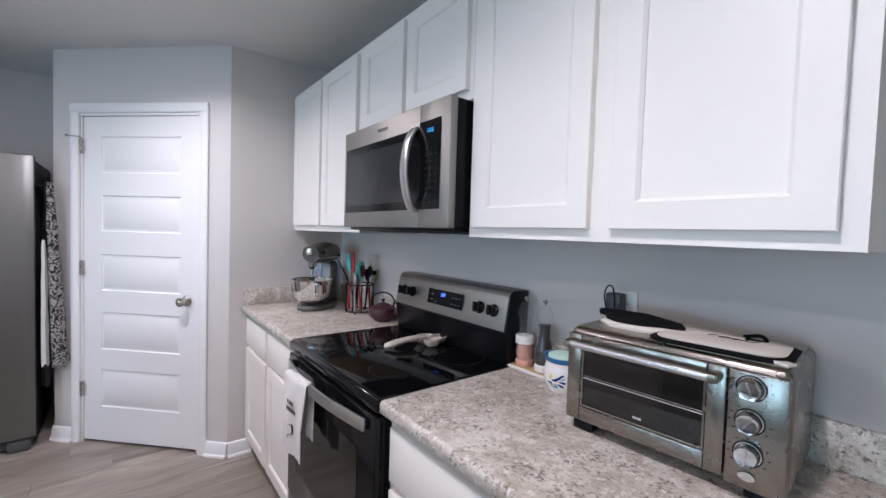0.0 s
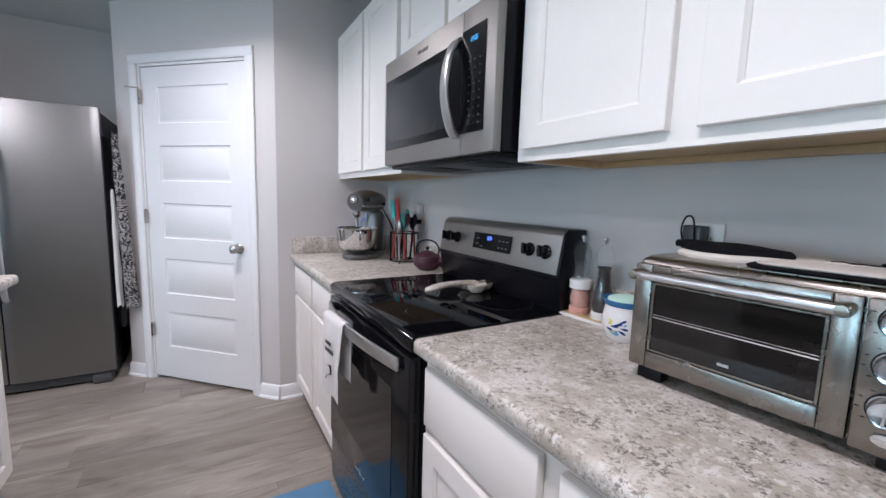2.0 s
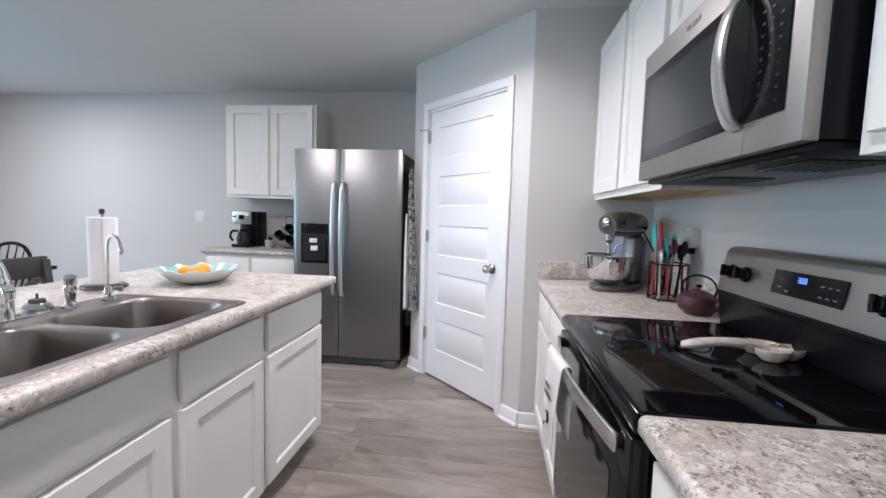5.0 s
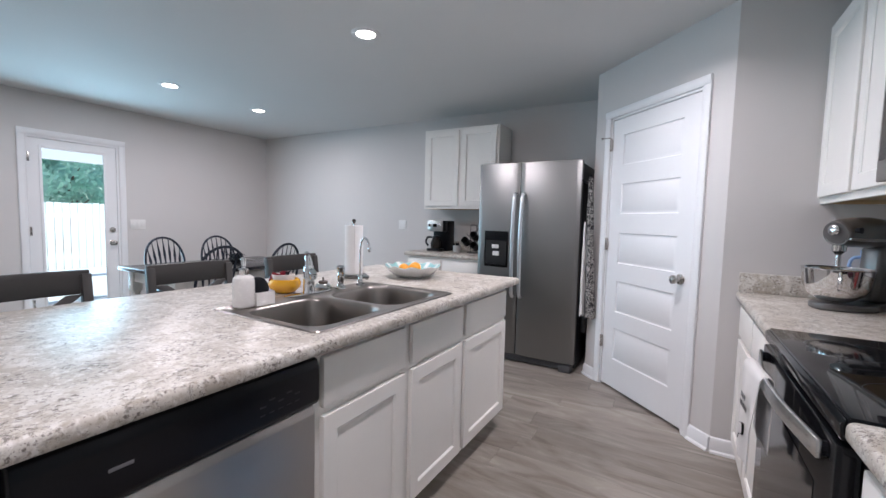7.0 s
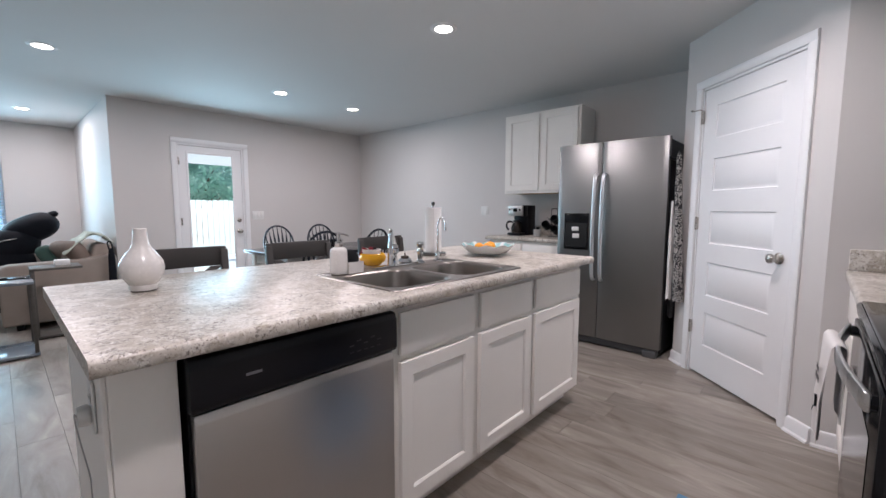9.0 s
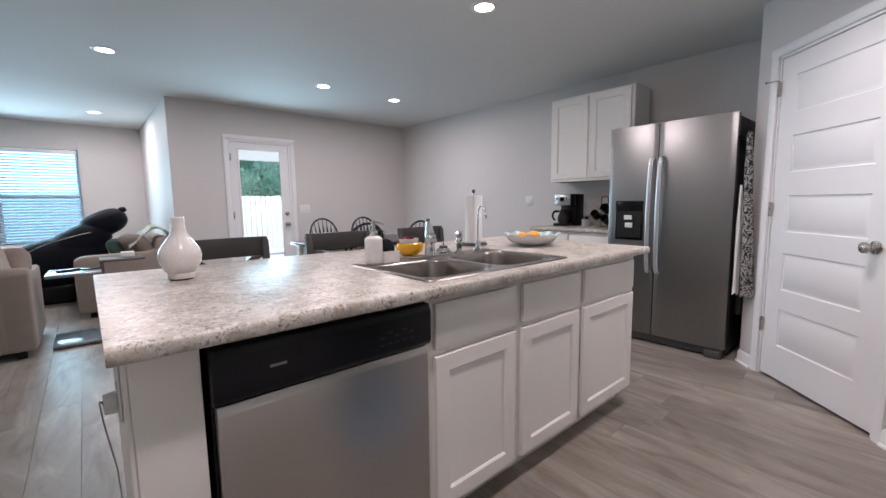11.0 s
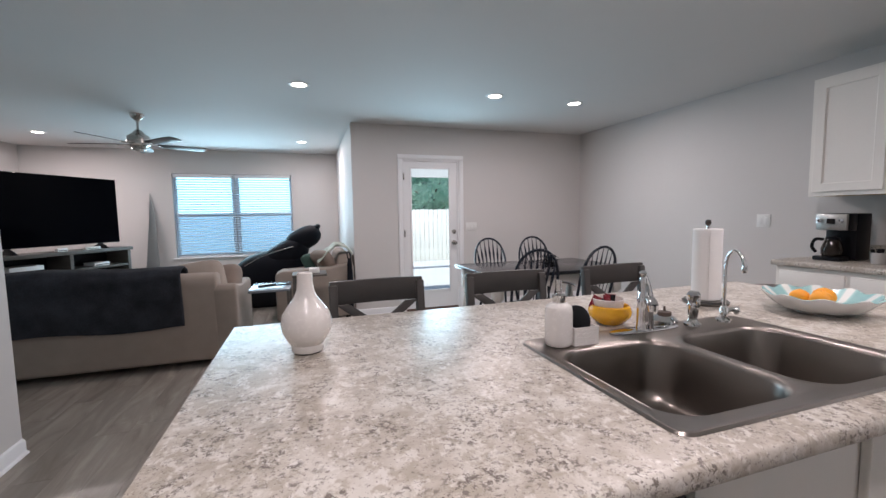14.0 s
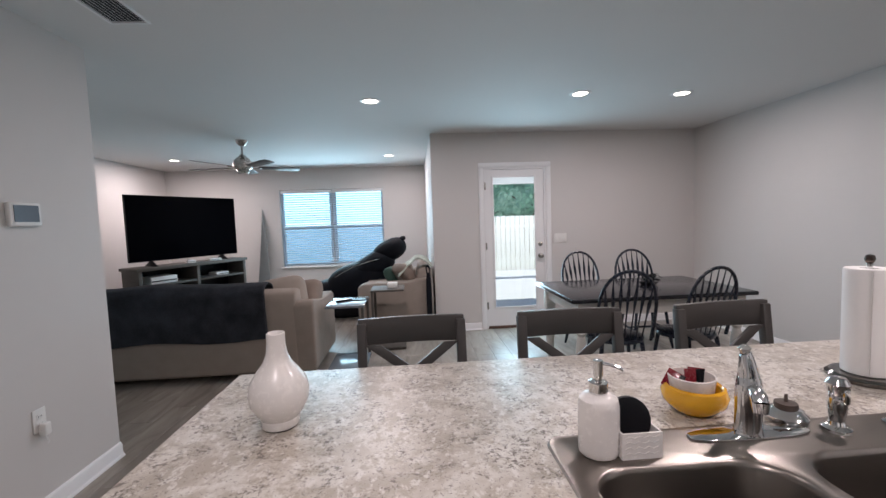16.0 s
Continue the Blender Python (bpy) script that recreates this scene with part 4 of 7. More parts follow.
def seg_digits(bm, text, m, h=0.012, w=0.0065, t=0.0014):
    segs = {"1": "bc", "2": "abged", "3": "abgcd", "0": "abcdef", "6": "acdefg", "5": "acdfg", "4": "fgbc", "8": "abcdefg", "9": "abcdfg", "7": "abc"}
    x = 0
    for ch in text:
        for s in segs.get(ch, ""):
            q = {"a": (0, w, h, h), "d": (0, w, 0, 0), "g": (0, w, h / 2, h / 2), "b": (w, w, h / 2, h), "c": (w, w, 0, h / 2), "f": (0, 0, h / 2, h), "e": (0, 0, 0, h / 2)}[s]
            box(bm, x + q[0] - t / 2, x + q[1] + t / 2, 0, 0.0004, q[2] - t / 2, q[3] + t / 2, m=m)
        x += w * 1.6


seg_digits(bm, "320", dm)
part("digits", bm, "blue_led", bg, "glowing blue clock digits")
legend = surface("grey_print", (0.16, 0.16, 0.17), 0.5)
KEY_SPOTS = [(0.440 + i * 0.022, 0.451 + i * 0.022, -0.008 + k * 0.026, 0.0035) for i in range(3) for k in range(2)]
KEY_SPOTS += [(0.298, 0.313, -0.004 + k * 0.022, 0.003) for k in range(2)] + [(0.328, 0.341, -0.012, 0.003)]
for a, b, z, h in KEY_SPOTS:
    part("key_mark", box(B(), a, b, -0.0050, -0.0046, z, z + h, m=face), legend, bg)
for x in (0.078, 0.150, 0.612, 0.688):
    k = part("knob", lathe(B(), [(0, 0), (0.024, 0), (0.0235, 0.006), (0.019, 0.010), (0.0175, 0.026), (0.0, 0.028)], 24, face @ pose(x, -0.003, 0.009, 90)), "black_gloss", bg, "glossy black control knob")
    part("knob_grip", box(B(), -0.006, 0.006, -0.019, 0.019, 0.0255, 0.036, 0.002, 2, face @ pose(x, -0.003, 0.009, 90) @ pose(0, 0, 0, 0, 0, 12)), "black_gloss", k)

# Microwave.
mw = thing("microwave", E_(0.827, 1.763, 1.395), "stainless over-the-range microwave hung under the short cabinet", "microwave")
MW_, MH = 0.759, 0.418
part("body", box(B(), 0.003, MW_ - 0.003, 0.030, WX - 0.828, 0.012, MH, 0.002, 1), "black", mw, "black sheet metal body")
dr = part("door", box(B(), 0, 0.594, 0.0, 0.029, 0.008, MH + 0.004, 0.004), "steel_mw", mw, "brushed steel door")
part("window", box(B(), 0.022, 0.5938, -0.0030, -0.0005, 0.070, 0.345, 0.0012, 1), surface("tinted_oven_window", (0.006, 0.006, 0.007), 0.12, rvary=0.01, spec=0.3), dr, "black glass window")
part("window_screen", box(B(), 0.060, 0.500, -0.0036, -0.0031, 0.100, 0.315, 0.0002, 1), surface("microwave_screen", (0.030, 0.031, 0.033), 0.16, rvary=0.01, spec=0.4), dr, "grey perforated screen")
cp = part("control_panel", box(B(), 0.5955, MW_, 0.0, 0.029, 0.008, MH + 0.004, 0.004), "steel_mw", mw)
part("key_panel", box(B(), 0.5958, 0.713, -0.0030, -0.0005, 0.070, 0.362, 0.0012, 1), "black_gloss", cp, "black touch panel")
legend_dim = surface("grey_print_dim", (0.016, 0.016, 0.018), 0.35, rvary=0.01, spec=0.25)
for r in range(9):
    for c in range(3):
        part("key_mark", box(B(), 0.634 + c * 0.026, 0.643 + c * 0.026, -0.0035, -0.0031, 0.092 + r * 0.022, 0.0965 + r * 0.022), legend_dim, cp)
bm = B()
seg_digits(bm, "1206", pose(0.636, -0.0038, 0.322), 0.012, 0.0068, 0.0012)
part("digits", bm, "cyan_led", cp, "dim cyan clock digits")
bm = B()
HP = [(-0.004, 0.352), (-0.022, 0.338), (-0.043, 0.290), (-0.054, 0.210), (-0.045, 0.135), (-0.024, 0.078), (-0.004, 0.060)]
outer, inner = [], []
for i in range(len(HP) - 1):
    for k in range(5):
        t_ = k / 5
        p0, p1, p2, p3 = HP[max(i - 1, 0)], HP[i], HP[i + 1], HP[min(i + 2, len(HP) - 1)]
        outer.append(tuple(0.5 * (2 * p1[j] + (p2[j] - p0[j]) * t_ + (2 * p0[j] - 5 * p1[j] + 4 * p2[j] - p3[j]) * t_ ** 2 + (3 * p1[j] - p0[j] - 3 * p2[j] + p3[j]) * t_ ** 3) for j in (0, 1)))
outer.append(HP[-1])
inner = [(y + 0.011, 0.206 + (z - 0.206) * 0.955) for y, z in outer[2:-2]]
prism(bm, outer + inner[::-1], 0.556, 0.592, "x", 0.0025)
part("handle", bm, "handle", dr, "broad curved brushed steel handle")
bm = box(B(), 0.010, MW_ - 0.010, 0.030, 0.38, -0.004, 0.011, 0.003)
part("base_plate", bm, "black", mw, "black vented underside")
filt = surface("dark_metal_filter", (0.06, 0.06, 0.06), 0.4, 0.7)
for x in (0.12, 0.47):
    gf = part("grease_filter", box(B(), x, x + 0.17, 0.10, 0.26, -0.008, -0.0045, 0.002), filt, mw)
    for k in range(7):
        part("filter_slat", box(B(), x + 0.012, x + 0.158, 0.115 + k * 0.020, 0.122 + k * 0.020, -0.0105, -0.0082), filt, gf)
for k in range(16):
    part("vent_fin", box(B(), 0.06 + k * 0.040, 0.092 + k * 0.040, 0.040, 0.050, -0.006, -0.0042), "black", mw)
part("badge", box(B(), 0.30, 0.375, -0.0008, -0.0002, 0.378, 0.392, 0.0002, 1), "nickel", dr)

# Fridge.
fr = thing("refrigerator", pose(-1.292, 3.432, 0), "stainless side-by-side refrigerator with ice dispenser beside the pantry", "refrigerator")
FW, FD, FH = 0.910, 0.735, 1.770
part("cabinet", box(B(), 0.006, FW - 0.006, 0.066, FD, 0.03, FH - 0.018, 0.004), "dark_side", fr, "dark grey textured cabinet")
part("top_cap", box(B(), 0.02, FW - 0.02, 0.020, 0.12, FH - 0.017, FH - 0.004, 0.003), "black", fr)
fdoor = []
for nm, a, b in (("freezer_door", 0.002, 0.390), ("fridge_door", 0.396, FW - 0.002)):
    bm = B()
    pts = [(a, 0.0625), (a, 0.014)] + [(a + (b - a) * k / 12, 0.014 - 0.012 * math.sin(math.pi * k / 12) ** 0.6) for k in range(1, 12)] + [(b, 0.014), (b, 0.0625)]
    prism(bm, pts, 0.075, FH, "z", 0.004)
    fdoor.append(part(nm, bm, "fridge", fr, "curved brushed stainless door"))
bright_m = surface("bright_satin_steel", (0.70, 0.72, 0.74), 0.34, 1.0, vary=0.03, rvary=0.03)
for q, x, zz in ((fdoor[0], 0.358, 1), (fdoor[1], 0.428, 1)):
    part("handle", tube(B(), [(x, 0.004, 1.500), (x, -0.028, 1.490), (x, -0.050, 1.40), (x, -0.064, 1.05), (x, -0.050, 0.70), (x, -0.028, 0.605), (x, 0.004, 0.595)], [0.015, 0.0165, 0.0165, 0.0165, 0.0165, 0.0165, 0.015], 12, smooth=4, flat=0.7, up=(0, 1, 0)), bright_m, q, "long bowed steel handle")
dp = part("dispenser", box(B(), 0.074, 0.300, -0.0065, 0.001, 0.848, 1.170, 0.006), "black_gloss", fdoor[0], "black ice and water dispenser")
# Flat plate whose black paints the shade inside the dispenser's hollow.
part("dispenser_well", box(B(), 0.088, 0.286, -0.0075, -0.0062, 0.862, 1.085, 0.0004, 1), surface("recess_shade_black", (0.004, 0.004, 0.004), 0.5), dp)
bm = box(B(), 0.150, 0.215, -0.018, -0.0076, 1.015, 1.050, 0.004)
box(bm, 0.160, 0.222, -0.020, -0.0076, 0.950, 0.990, 0.004)
part("paddle", bm, "white_plastic", dp, "pale dispenser paddles")
part("drip_tray", box(B(), 0.094, 0.280, -0.020, -0.0076, 0.864, 0.876, 0.003), "black", dp)
bm = B()
box(bm, 0.02, FW - 0.02, 0.030, 0.060, 0.015, 0.068, 0.003)
for k in range(3):
    box(bm, 0.03, FW - 0.13, 0.024, 0.0295, 0.022 + k * 0.015, 0.028 + k * 0.015)
foot_m = surface("grey_painted_grille", (0.075, 0.076, 0.08), 0.4)
part("base_grille", bm, foot_m, fr)
for x in (0.025, FW - 0.125):
    part("hinge_foot", box(B(), x, x + 0.10, -0.005, 0.05, 0.002, 0.062, 0.008), foot_m, fr)
for x in (0.04, FW - 0.10):
    part("hinge_cover", box(B(), x, x + 0.06, 0.018, 0.09, FH - 0.003, FH + 0.004, 0.002), "dark_side", fr)

# Dishwasher.
dw = thing("dishwasher", W_(IX + 0.012, 0.199), "stainless dishwasher with black control panel in the island", "dishwasher")
part("tub", box(B(), 0.004, 0.616, 0.012, 0.58, 0.02, 0.868), "black", dw)
part("door_panel", prism(B(), [(0.0115, 0.120), (-0.016, 0.120), (-0.020, 0.14), (-0.020, 0.700), (-0.014, 0.722), (0.0115, 0.726)], 0.010, 0.612, "x", 0.003), "steel_dw", dw, "brushed stainless door panel")
cpn = part("control_panel", prism(B(), [(0.0115, 0.728), (-0.022, 0.728), (-0.030, 0.742), (-0.030, 0.835), (-0.020, 0.858), (0.0115, 0.862)], 0.002, 0.620, "x", 0.004), "black", dw, "satin black control panel")
bm = B()
for k in range(5):
    box(bm, 0.43 + k * 0.026, 0.446 + k * 0.026, -0.0308, -0.0300, 0.785 + (k % 2) * 0.012, 0.789 + (k % 2) * 0.012)
    box(bm, 0.43 + k * 0.026, 0.444 + k * 0.026, -0.0308, -0.0300, 0.765, 0.768)
part("key_legend", bm, surface("grey_print_soft", (0.018, 0.018, 0.021), 0.5), cpn)
part("badge", box(B(), 0.125, 0.165, -0.0312, -0.0301, 0.790, 0.797, 0.0003, 1), surface("silver_badge", (0.16, 0.16, 0.17), 0.5, 0.4), cpn, "small silver maker's plate")
part("toe_kick", box(B(), 0.006, 0.614, 0.06, 0.075, 0.0, 0.112), "black", dw)


# Toaster oven on the counter: x across its front.
to = thing("toaster_oven", pose(0.905, 0.610, 0.9146, 0, 0, -86.5), "stainless countertop toaster oven with three chrome knobs", "toaster oven")
TW, TD, TH = 0.431, 0.282, 0.252
warm = surface("warm_stainless", (0.38, 0.335, 0.28), 0.28, 1.0, vary=0.06, scale=3, rvary=0.01)
tsteel = surface("toaster_stainless", (0.27, 0.25, 0.225), 0.27, 1.0, vary=0.02, scale=2, rvary=0.008)
part("housing", box(B(), 0.0, TW, 0.014, TD, 0.022, TH, 0.016, 4), tsteel, to, "brushed steel housing")
part("top_panel", box(B(), 0.012, TW - 0.012, 0.030, TD - 0.012, TH - 0.0005, TH + 0.0025, 0.001, 1), warm, to, "brown heat-tinted top")
DX0, DX1 = 0.006, 0.336
bm = B()
for a, b, c, e in ((DX0, 0.040, 0.032, 0.240), (0.304, DX1, 0.032, 0.240), (0.040, 0.304, 0.032, 0.066), (0.040, 0.304, 0.206, 0.240)):
    box(bm, a, b, -0.004, 0.013, c, e, 0.003)
part("door_frame", bm, tsteel, to, "brushed steel door frame")
bm = B()
for a, b, c, e in ((0.0405, 0.046, 0.0665, 0.2055), (0.298, 0.3035, 0.0665, 0.2055), (0.046, 0.298, 0.0665, 0.071), (0.046, 0.298, 0.201, 0.2055)):
    box(bm, a, b, -0.0015, 0.006, c, e, 0.001, 1)
part("window_trim", bm, tsteel, to, "bright inner window trim")
part("door_glass", box(B(), 0.046, 0.298, 0.0020, 0.006, 0.071, 0.201), surface("smoked_oven_glass", (0.014, 0.012, 0.011), 0.06, rvary=0.01, spec=0.45), to, "dark oven glass")
part("rack", tube(tube(B(), [(0.047, 0.0006, 0.136), (0.297, 0.0006, 0.136)], 0.0012, 6), [(0.047, 0.0010, 0.141), (0.297, 0.0010, 0.141)], 0.0005, 6), "steel", to)
bm = tube(B(), [(0.018, -0.036, 0.222), (0.330, -0.036, 0.222)], 0.0085, 16)
part("handle", bm, "handle", to, "round steel door handle")
for x in (0.024, 0.322):
    part("handle_end", lathe(B(), [(0, 0), (0.008, 0), (0.0095, 0.008), (0.0105, 0.036), (0.008, 0.045), (0, 0.046)], 18, pose(x, -0.001, 0.222, 90)), warm, to)
cp = part("control_panel", box(B(), 0.339, TW - 0.003, -0.004, 0.013, 0.025, 0.240, 0.003), tsteel, to, "brushed steel control panel")
knob_m = surface("spun_chrome", (0.66, 0.69, 0.72), 0.15, 1.0, vary=0.18, scale=40, rvary=0.05)
KX = 0.374
for i, z in enumerate((0.212, 0.151, 0.092)):
    kb = part("knob", lathe(B(), [(0.0215, 0.0), (0.0215, 0.003), (0.0195, 0.005), (0.0185, 0.020), (0.0165, 0.0235), (0.013, 0.0228), (0.0, 0.0228)], 36, pose(KX, -0.0045, z, 90)), knob_m, to, "round chrome knob")
    # Black ring paints the shadow round the knob's foot.
    part("knob_shadow_ring", lathe(B(), [(0.0235, 0.0), (0.0235, 0.0022), (0.0210, 0.0024)], 36, pose(KX, -0.0046, z, 90), close=False), "black", kb)
    part("pointer", box(B(), -0.0014, 0.0014, -0.012, 0.015, 0.0229, 0.0262, 0.0008, 1, pose(KX, -0.0045, z, 90) @ pose(0, 0, 0, 0, 0, (20, -30, 175)[i])), knob_m, kb)
    for k in range(9):
        a = radians(-130 + k * 32)
        part("dial_mark", box(B(), -0.0022, 0.0022, -0.0047, -0.0043, -0.0006, 0.0006, m=pose(KX + 0.031 * math.sin(a), 0, z + 0.0275 * math.cos(a))), "black", cp)
part("badge", lathe(B(), [(0.0, 0.0), (0.013, 0.0), (0.013, 0.003), (0.0, 0.0034)], 24, pose(KX, -0.0045, 0.050, 90) @ Matrix.Diagonal((1, 0.62, 1, 1))), "chrome", cp)
part("maker_badge", box(B(), 0.166, 0.184, 0.0012, 0.0019, 0.080, 0.085, 0.0002, 1), "handle", to, "tiny pale maker's mark")
for x in (0.015, TW - 0.065):
    for y in (0.018, TD - 0.05):
        part("foot", box(B(), x, x + 0.050, y, y + 0.035, 0.0, 0.0225, 0.003), "black", to)
TOM = to.matrix_world.copy()


# Island stools.
def stool(m):
    """Faces +x; back at x 0."""
    t = thing("counter_stool", m, "charcoal wooden counter stool with an X back at the island", "stool", "stools along the island")
    w = 0.43
    for s in (-1, 1):
        y = s * (w / 2 - 0.019)
        part("back_leg", prism(B(), [(0.035, 0), (0.070, 0), (0.085, 0.60), (0.040, 0.985), (0.005, 0.985), (0.048, 0.60)], y - 0.018, y + 0.018, "y", 0.004), "stool", t)
        part("front_leg", prism(B(), [(0.415, 0), (0.447, 0), (0.440, 0.600), (0.400, 0.600)], y - 0.018, y + 0.018, "y", 0.004), "stool", t)
        part("side_stretcher", box(B(), 0.068, 0.418, y - 0.010, y + 0.010, 0.22, 0.255, 0.003), "stool", t)
    bm = B()
    n = 10
    pts_f = [(0.018 - 0.022 * math.sin(math.pi * k / n), -w / 2 + 0.005 + (w - 0.010) * k / n) for k in range(n + 1)]
    prism(bm, [(x - 0.012, y) for x, y in pts_f] + [(x + 0.012, y) for x, y in pts_f[::-1]], 0.895, 1.000, "z", 0.004)
    part("top_rail", bm, "stool", t)
    part("low_rail", box(B(), 0.052, 0.076, -w / 2 + 0.037, w / 2 - 0.037, 0.655, 0.695, 0.003), "stool", t)
    for s in (-1, 1):
        ya, yb, hw = s * (w / 2 - 0.060), -s * (w / 2 - 0.095), 0.030
        pts = [(ya - hw, 0.107), (ya + hw, 0.107), (yb + hw, -0.100), (yb - hw, -0.100)]
        part("cross_brace", prism(B(), pts, -0.009 + s * 0.004, 0.007 + s * 0.004, "x", 0.002, m=pose(0.046, 0, 0.790, 0, -8.5, 0)), "stool", t)
    part("seat", box(B(), 0.045, 0.460, -w / 2, w / 2, 0.600, 0.640, 0.014, 3), "stool", t)
    part("front_stretcher", box(B(), 0.418, 0.440, -w / 2 + 0.037, w / 2 - 0.037, 0.19, 0.23, 0.003), "stool", t)
    part("back_stretcher", box(B(), 0.045, 0.065, -w / 2 + 0.037, w / 2 - 0.037, 0.26, 0.295, 0.003), "stool", t)
    return t


st = stool(pose(-1.945, 0.570, 0, 0, 0, 1.5))
copy_thing(st, pose(-1.930, 1.208, 0, 0, 0, -1))
copy_thing(st, pose(-1.925, 1.855, 0, 0, 0, 4))


# Backless round stool beyond the end of the island.
rs = thing("round_stool", pose(-1.58, 2.67, 0), "dark brown round backless wooden bar stool beyond the island", "bar stool")
seat_m = surface("dark_brown_stained_wood", (0.045, 0.022, 0.016), 0.3, vary=0.2, scale=6, stretch=(6, 1, 1))
part("seat", lathe(B(), [(0, 0.825), (0.155, 0.825), (0.170, 0.838), (0.170, 0.852), (0.155, 0.862), (0, 0.858)], 40), seat_m, rs)
for k in range(4):
    a = radians(45 + 90 * k)
    c, s_ = math.cos(a), math.sin(a)
    part("leg", tube(B(), [(0.19 * c, 0.19 * s_, 0.0), (0.105 * c, 0.105 * s_, 0.828)], [0.014, 0.019], 12), seat_m, rs)
    d, e = math.cos(a + math.pi / 2), math.sin(a + math.pi / 2)
    part("stretcher", tube(B(), [(0.163 * c, 0.163 * s_, 0.26), (0.163 * d, 0.163 * e, 0.26)], 0.009, 8), seat_m, rs)

# Dining table and arrow-back chairs.
tb = thing("dining_table", pose(-3.68, 2.475, 0), "dark topped dining table with cream turned legs", "dining table")
part("tabletop", box(B(), -0.455, 0.455, -0.735, 0.735, 0.728, 0.760, 0.008, 3), "tabletop", tb, "dark stained plank top")
bm = B()
box(bm, -0.38, 0.38, -0.655, -0.635, 0.62, 0.727)
box(bm, -0.38, 0.38, 0.635, 0.655, 0.62, 0.727)
box(bm, -0.385, -0.365, -0.635, 0.635, 0.62, 0.727)
box(bm, 0.365, 0.385, -0.635, 0.635, 0.62, 0.727)
part("apron", bm, "table_white", tb)
for sx in (-1, 1):
    for sy in (-1, 1):
        bm = lathe(B(), [(0.022, 0.0), (0.030, 0.02), (0.026, 0.05), (0.034, 0.16), (0.044, 0.34), (0.036, 0.42), (0.026, 0.455), (0.040, 0.48), (0.028, 0.50), (0.042, 0.53)], 18)
        box(bm, -0.042, 0.042, -0.042, 0.042, 0.53, 0.727, 0.004)
        part("leg", bm, "table_white", tb).location = (sx * 0.365, sy * 0.63, 0)


def windsor(m, label="navy black arrow-back dining chair at the dining table"):
    """Faces +x; the seat's middle at the origin."""
    t = thing("dining_chair", m, label, "chair", "chairs round the dining table")
    seat = [(0.21 * math.cos(a) * (1.0 if math.cos(a) > 0 else 0.95), 0.215 * math.sin(a) * (1 + 0.10 * math.cos(a))) for a in [2 * math.pi * k / 28 for k in range(28)]]
    part("seat", prism(B(), seat, 0.425, 0.455, "z", 0.010, seg=3), "navy", t)
    for s in (-1, 1):
        for x, dx in ((0.13, 0.05), (-0.13, -0.06)):
            bm = tube(B(), [(x + dx, s * 0.20, 0), (x + dx * 0.6, s * 0.178, 0.14), (x + dx * 0.4, s * 0.17, 0.22), (x, s * 0.145, 0.43)], [0.011, 0.019, 0.013, 0.017], 10, smooth=3)
            part("leg", bm, "navy", t)
        part("side_stretcher", tube(B(), [(0.162, s * 0.172, 0.18), (0.0, s * 0.172, 0.182), (-0.166, s * 0.172, 0.185)], [0.008, 0.013, 0.008], 8, smooth=2), "navy", t)
    part("cross_stretcher", tube(B(), [(0, -0.172, 0.182), (0, 0, 0.182), (0, 0.172, 0.182)], [0.008, 0.013, 0.008], 8, smooth=2), "navy", t)
    def bow(a):
        h, w = 0.53 * math.sin(a) ** 0.72 if math.sin(a) > 0 else 0.0, 0.195 + 0.068 * math.sin(a)
        return Vector((-0.165 - 0.115 * (h / 0.47), w * math.cos(a) * 1.0, 0.452 + h))
    part("bow", tube(B(), [bow(math.pi * k / 22) for k in range(23)], 0.0125, 10), "navy", t)
    for k in range(7):
        y = (k - 3) * 0.052
        a = math.acos(max(-1, min(1, (y * 1.12) / 0.255)))
        top = bow(a)
        bot = Vector((-0.168, y * 0.80, 0.452))
        mid = (top + bot) / 2
        d = top - bot
        q1, q2, q3 = bot + d * 0.42, bot + d * 0.66, bot + d * 0.86
        tube_b = tube(B(), [bot, q1, q2, q3, top], [0.005, 0.006, 0.015, 0.006, 0.0045], 8, smooth=3, flat=0.42, up=(1, 0, 0))
        part("spindle", tube_b, "navy", t)
    return t


ch = windsor(pose(-3.33, 2.12, 0, 0, 0, 174))
copy_thing(ch, pose(-3.33, 2.70, 0, 0, 0, 188))
copy_thing(ch, pose(-4.43, 2.41, 0, 0, 0, 2))
copy_thing(ch, pose(-4.43, 3.00, 0, 0, 0, -3))
cp_ = thing("table_centrepiece", pose(-3.72, 2.62, 0.7606), "spiky black wire centrepiece on the dining table", "centrepiece")
bm = B()
rng = random.Random(5)
for k in range(46):
    a, h = rng.uniform(0, 6.28), rng.uniform(0.03, 0.10)
    r = rng.uniform(0.04, 0.12)
    tube(bm, [(0.02 * math.cos(a), 0.02 * math.sin(a), 0.01), (r * 0.6 * math.cos(a), r * 0.6 * math.sin(a), h), (r * math.cos(a + 0.3), r * math.sin(a + 0.3), h * 0.8)], [0.004, 0.004, 0.002], 5, smooth=2)
part("branches", bm, "black", cp_)
part("bowl", lathe(B(), [(0, 0), (0.06, 0), (0.085, 0.03), (0.08, 0.032), (0, 0.012)], 24), "black", cp_)


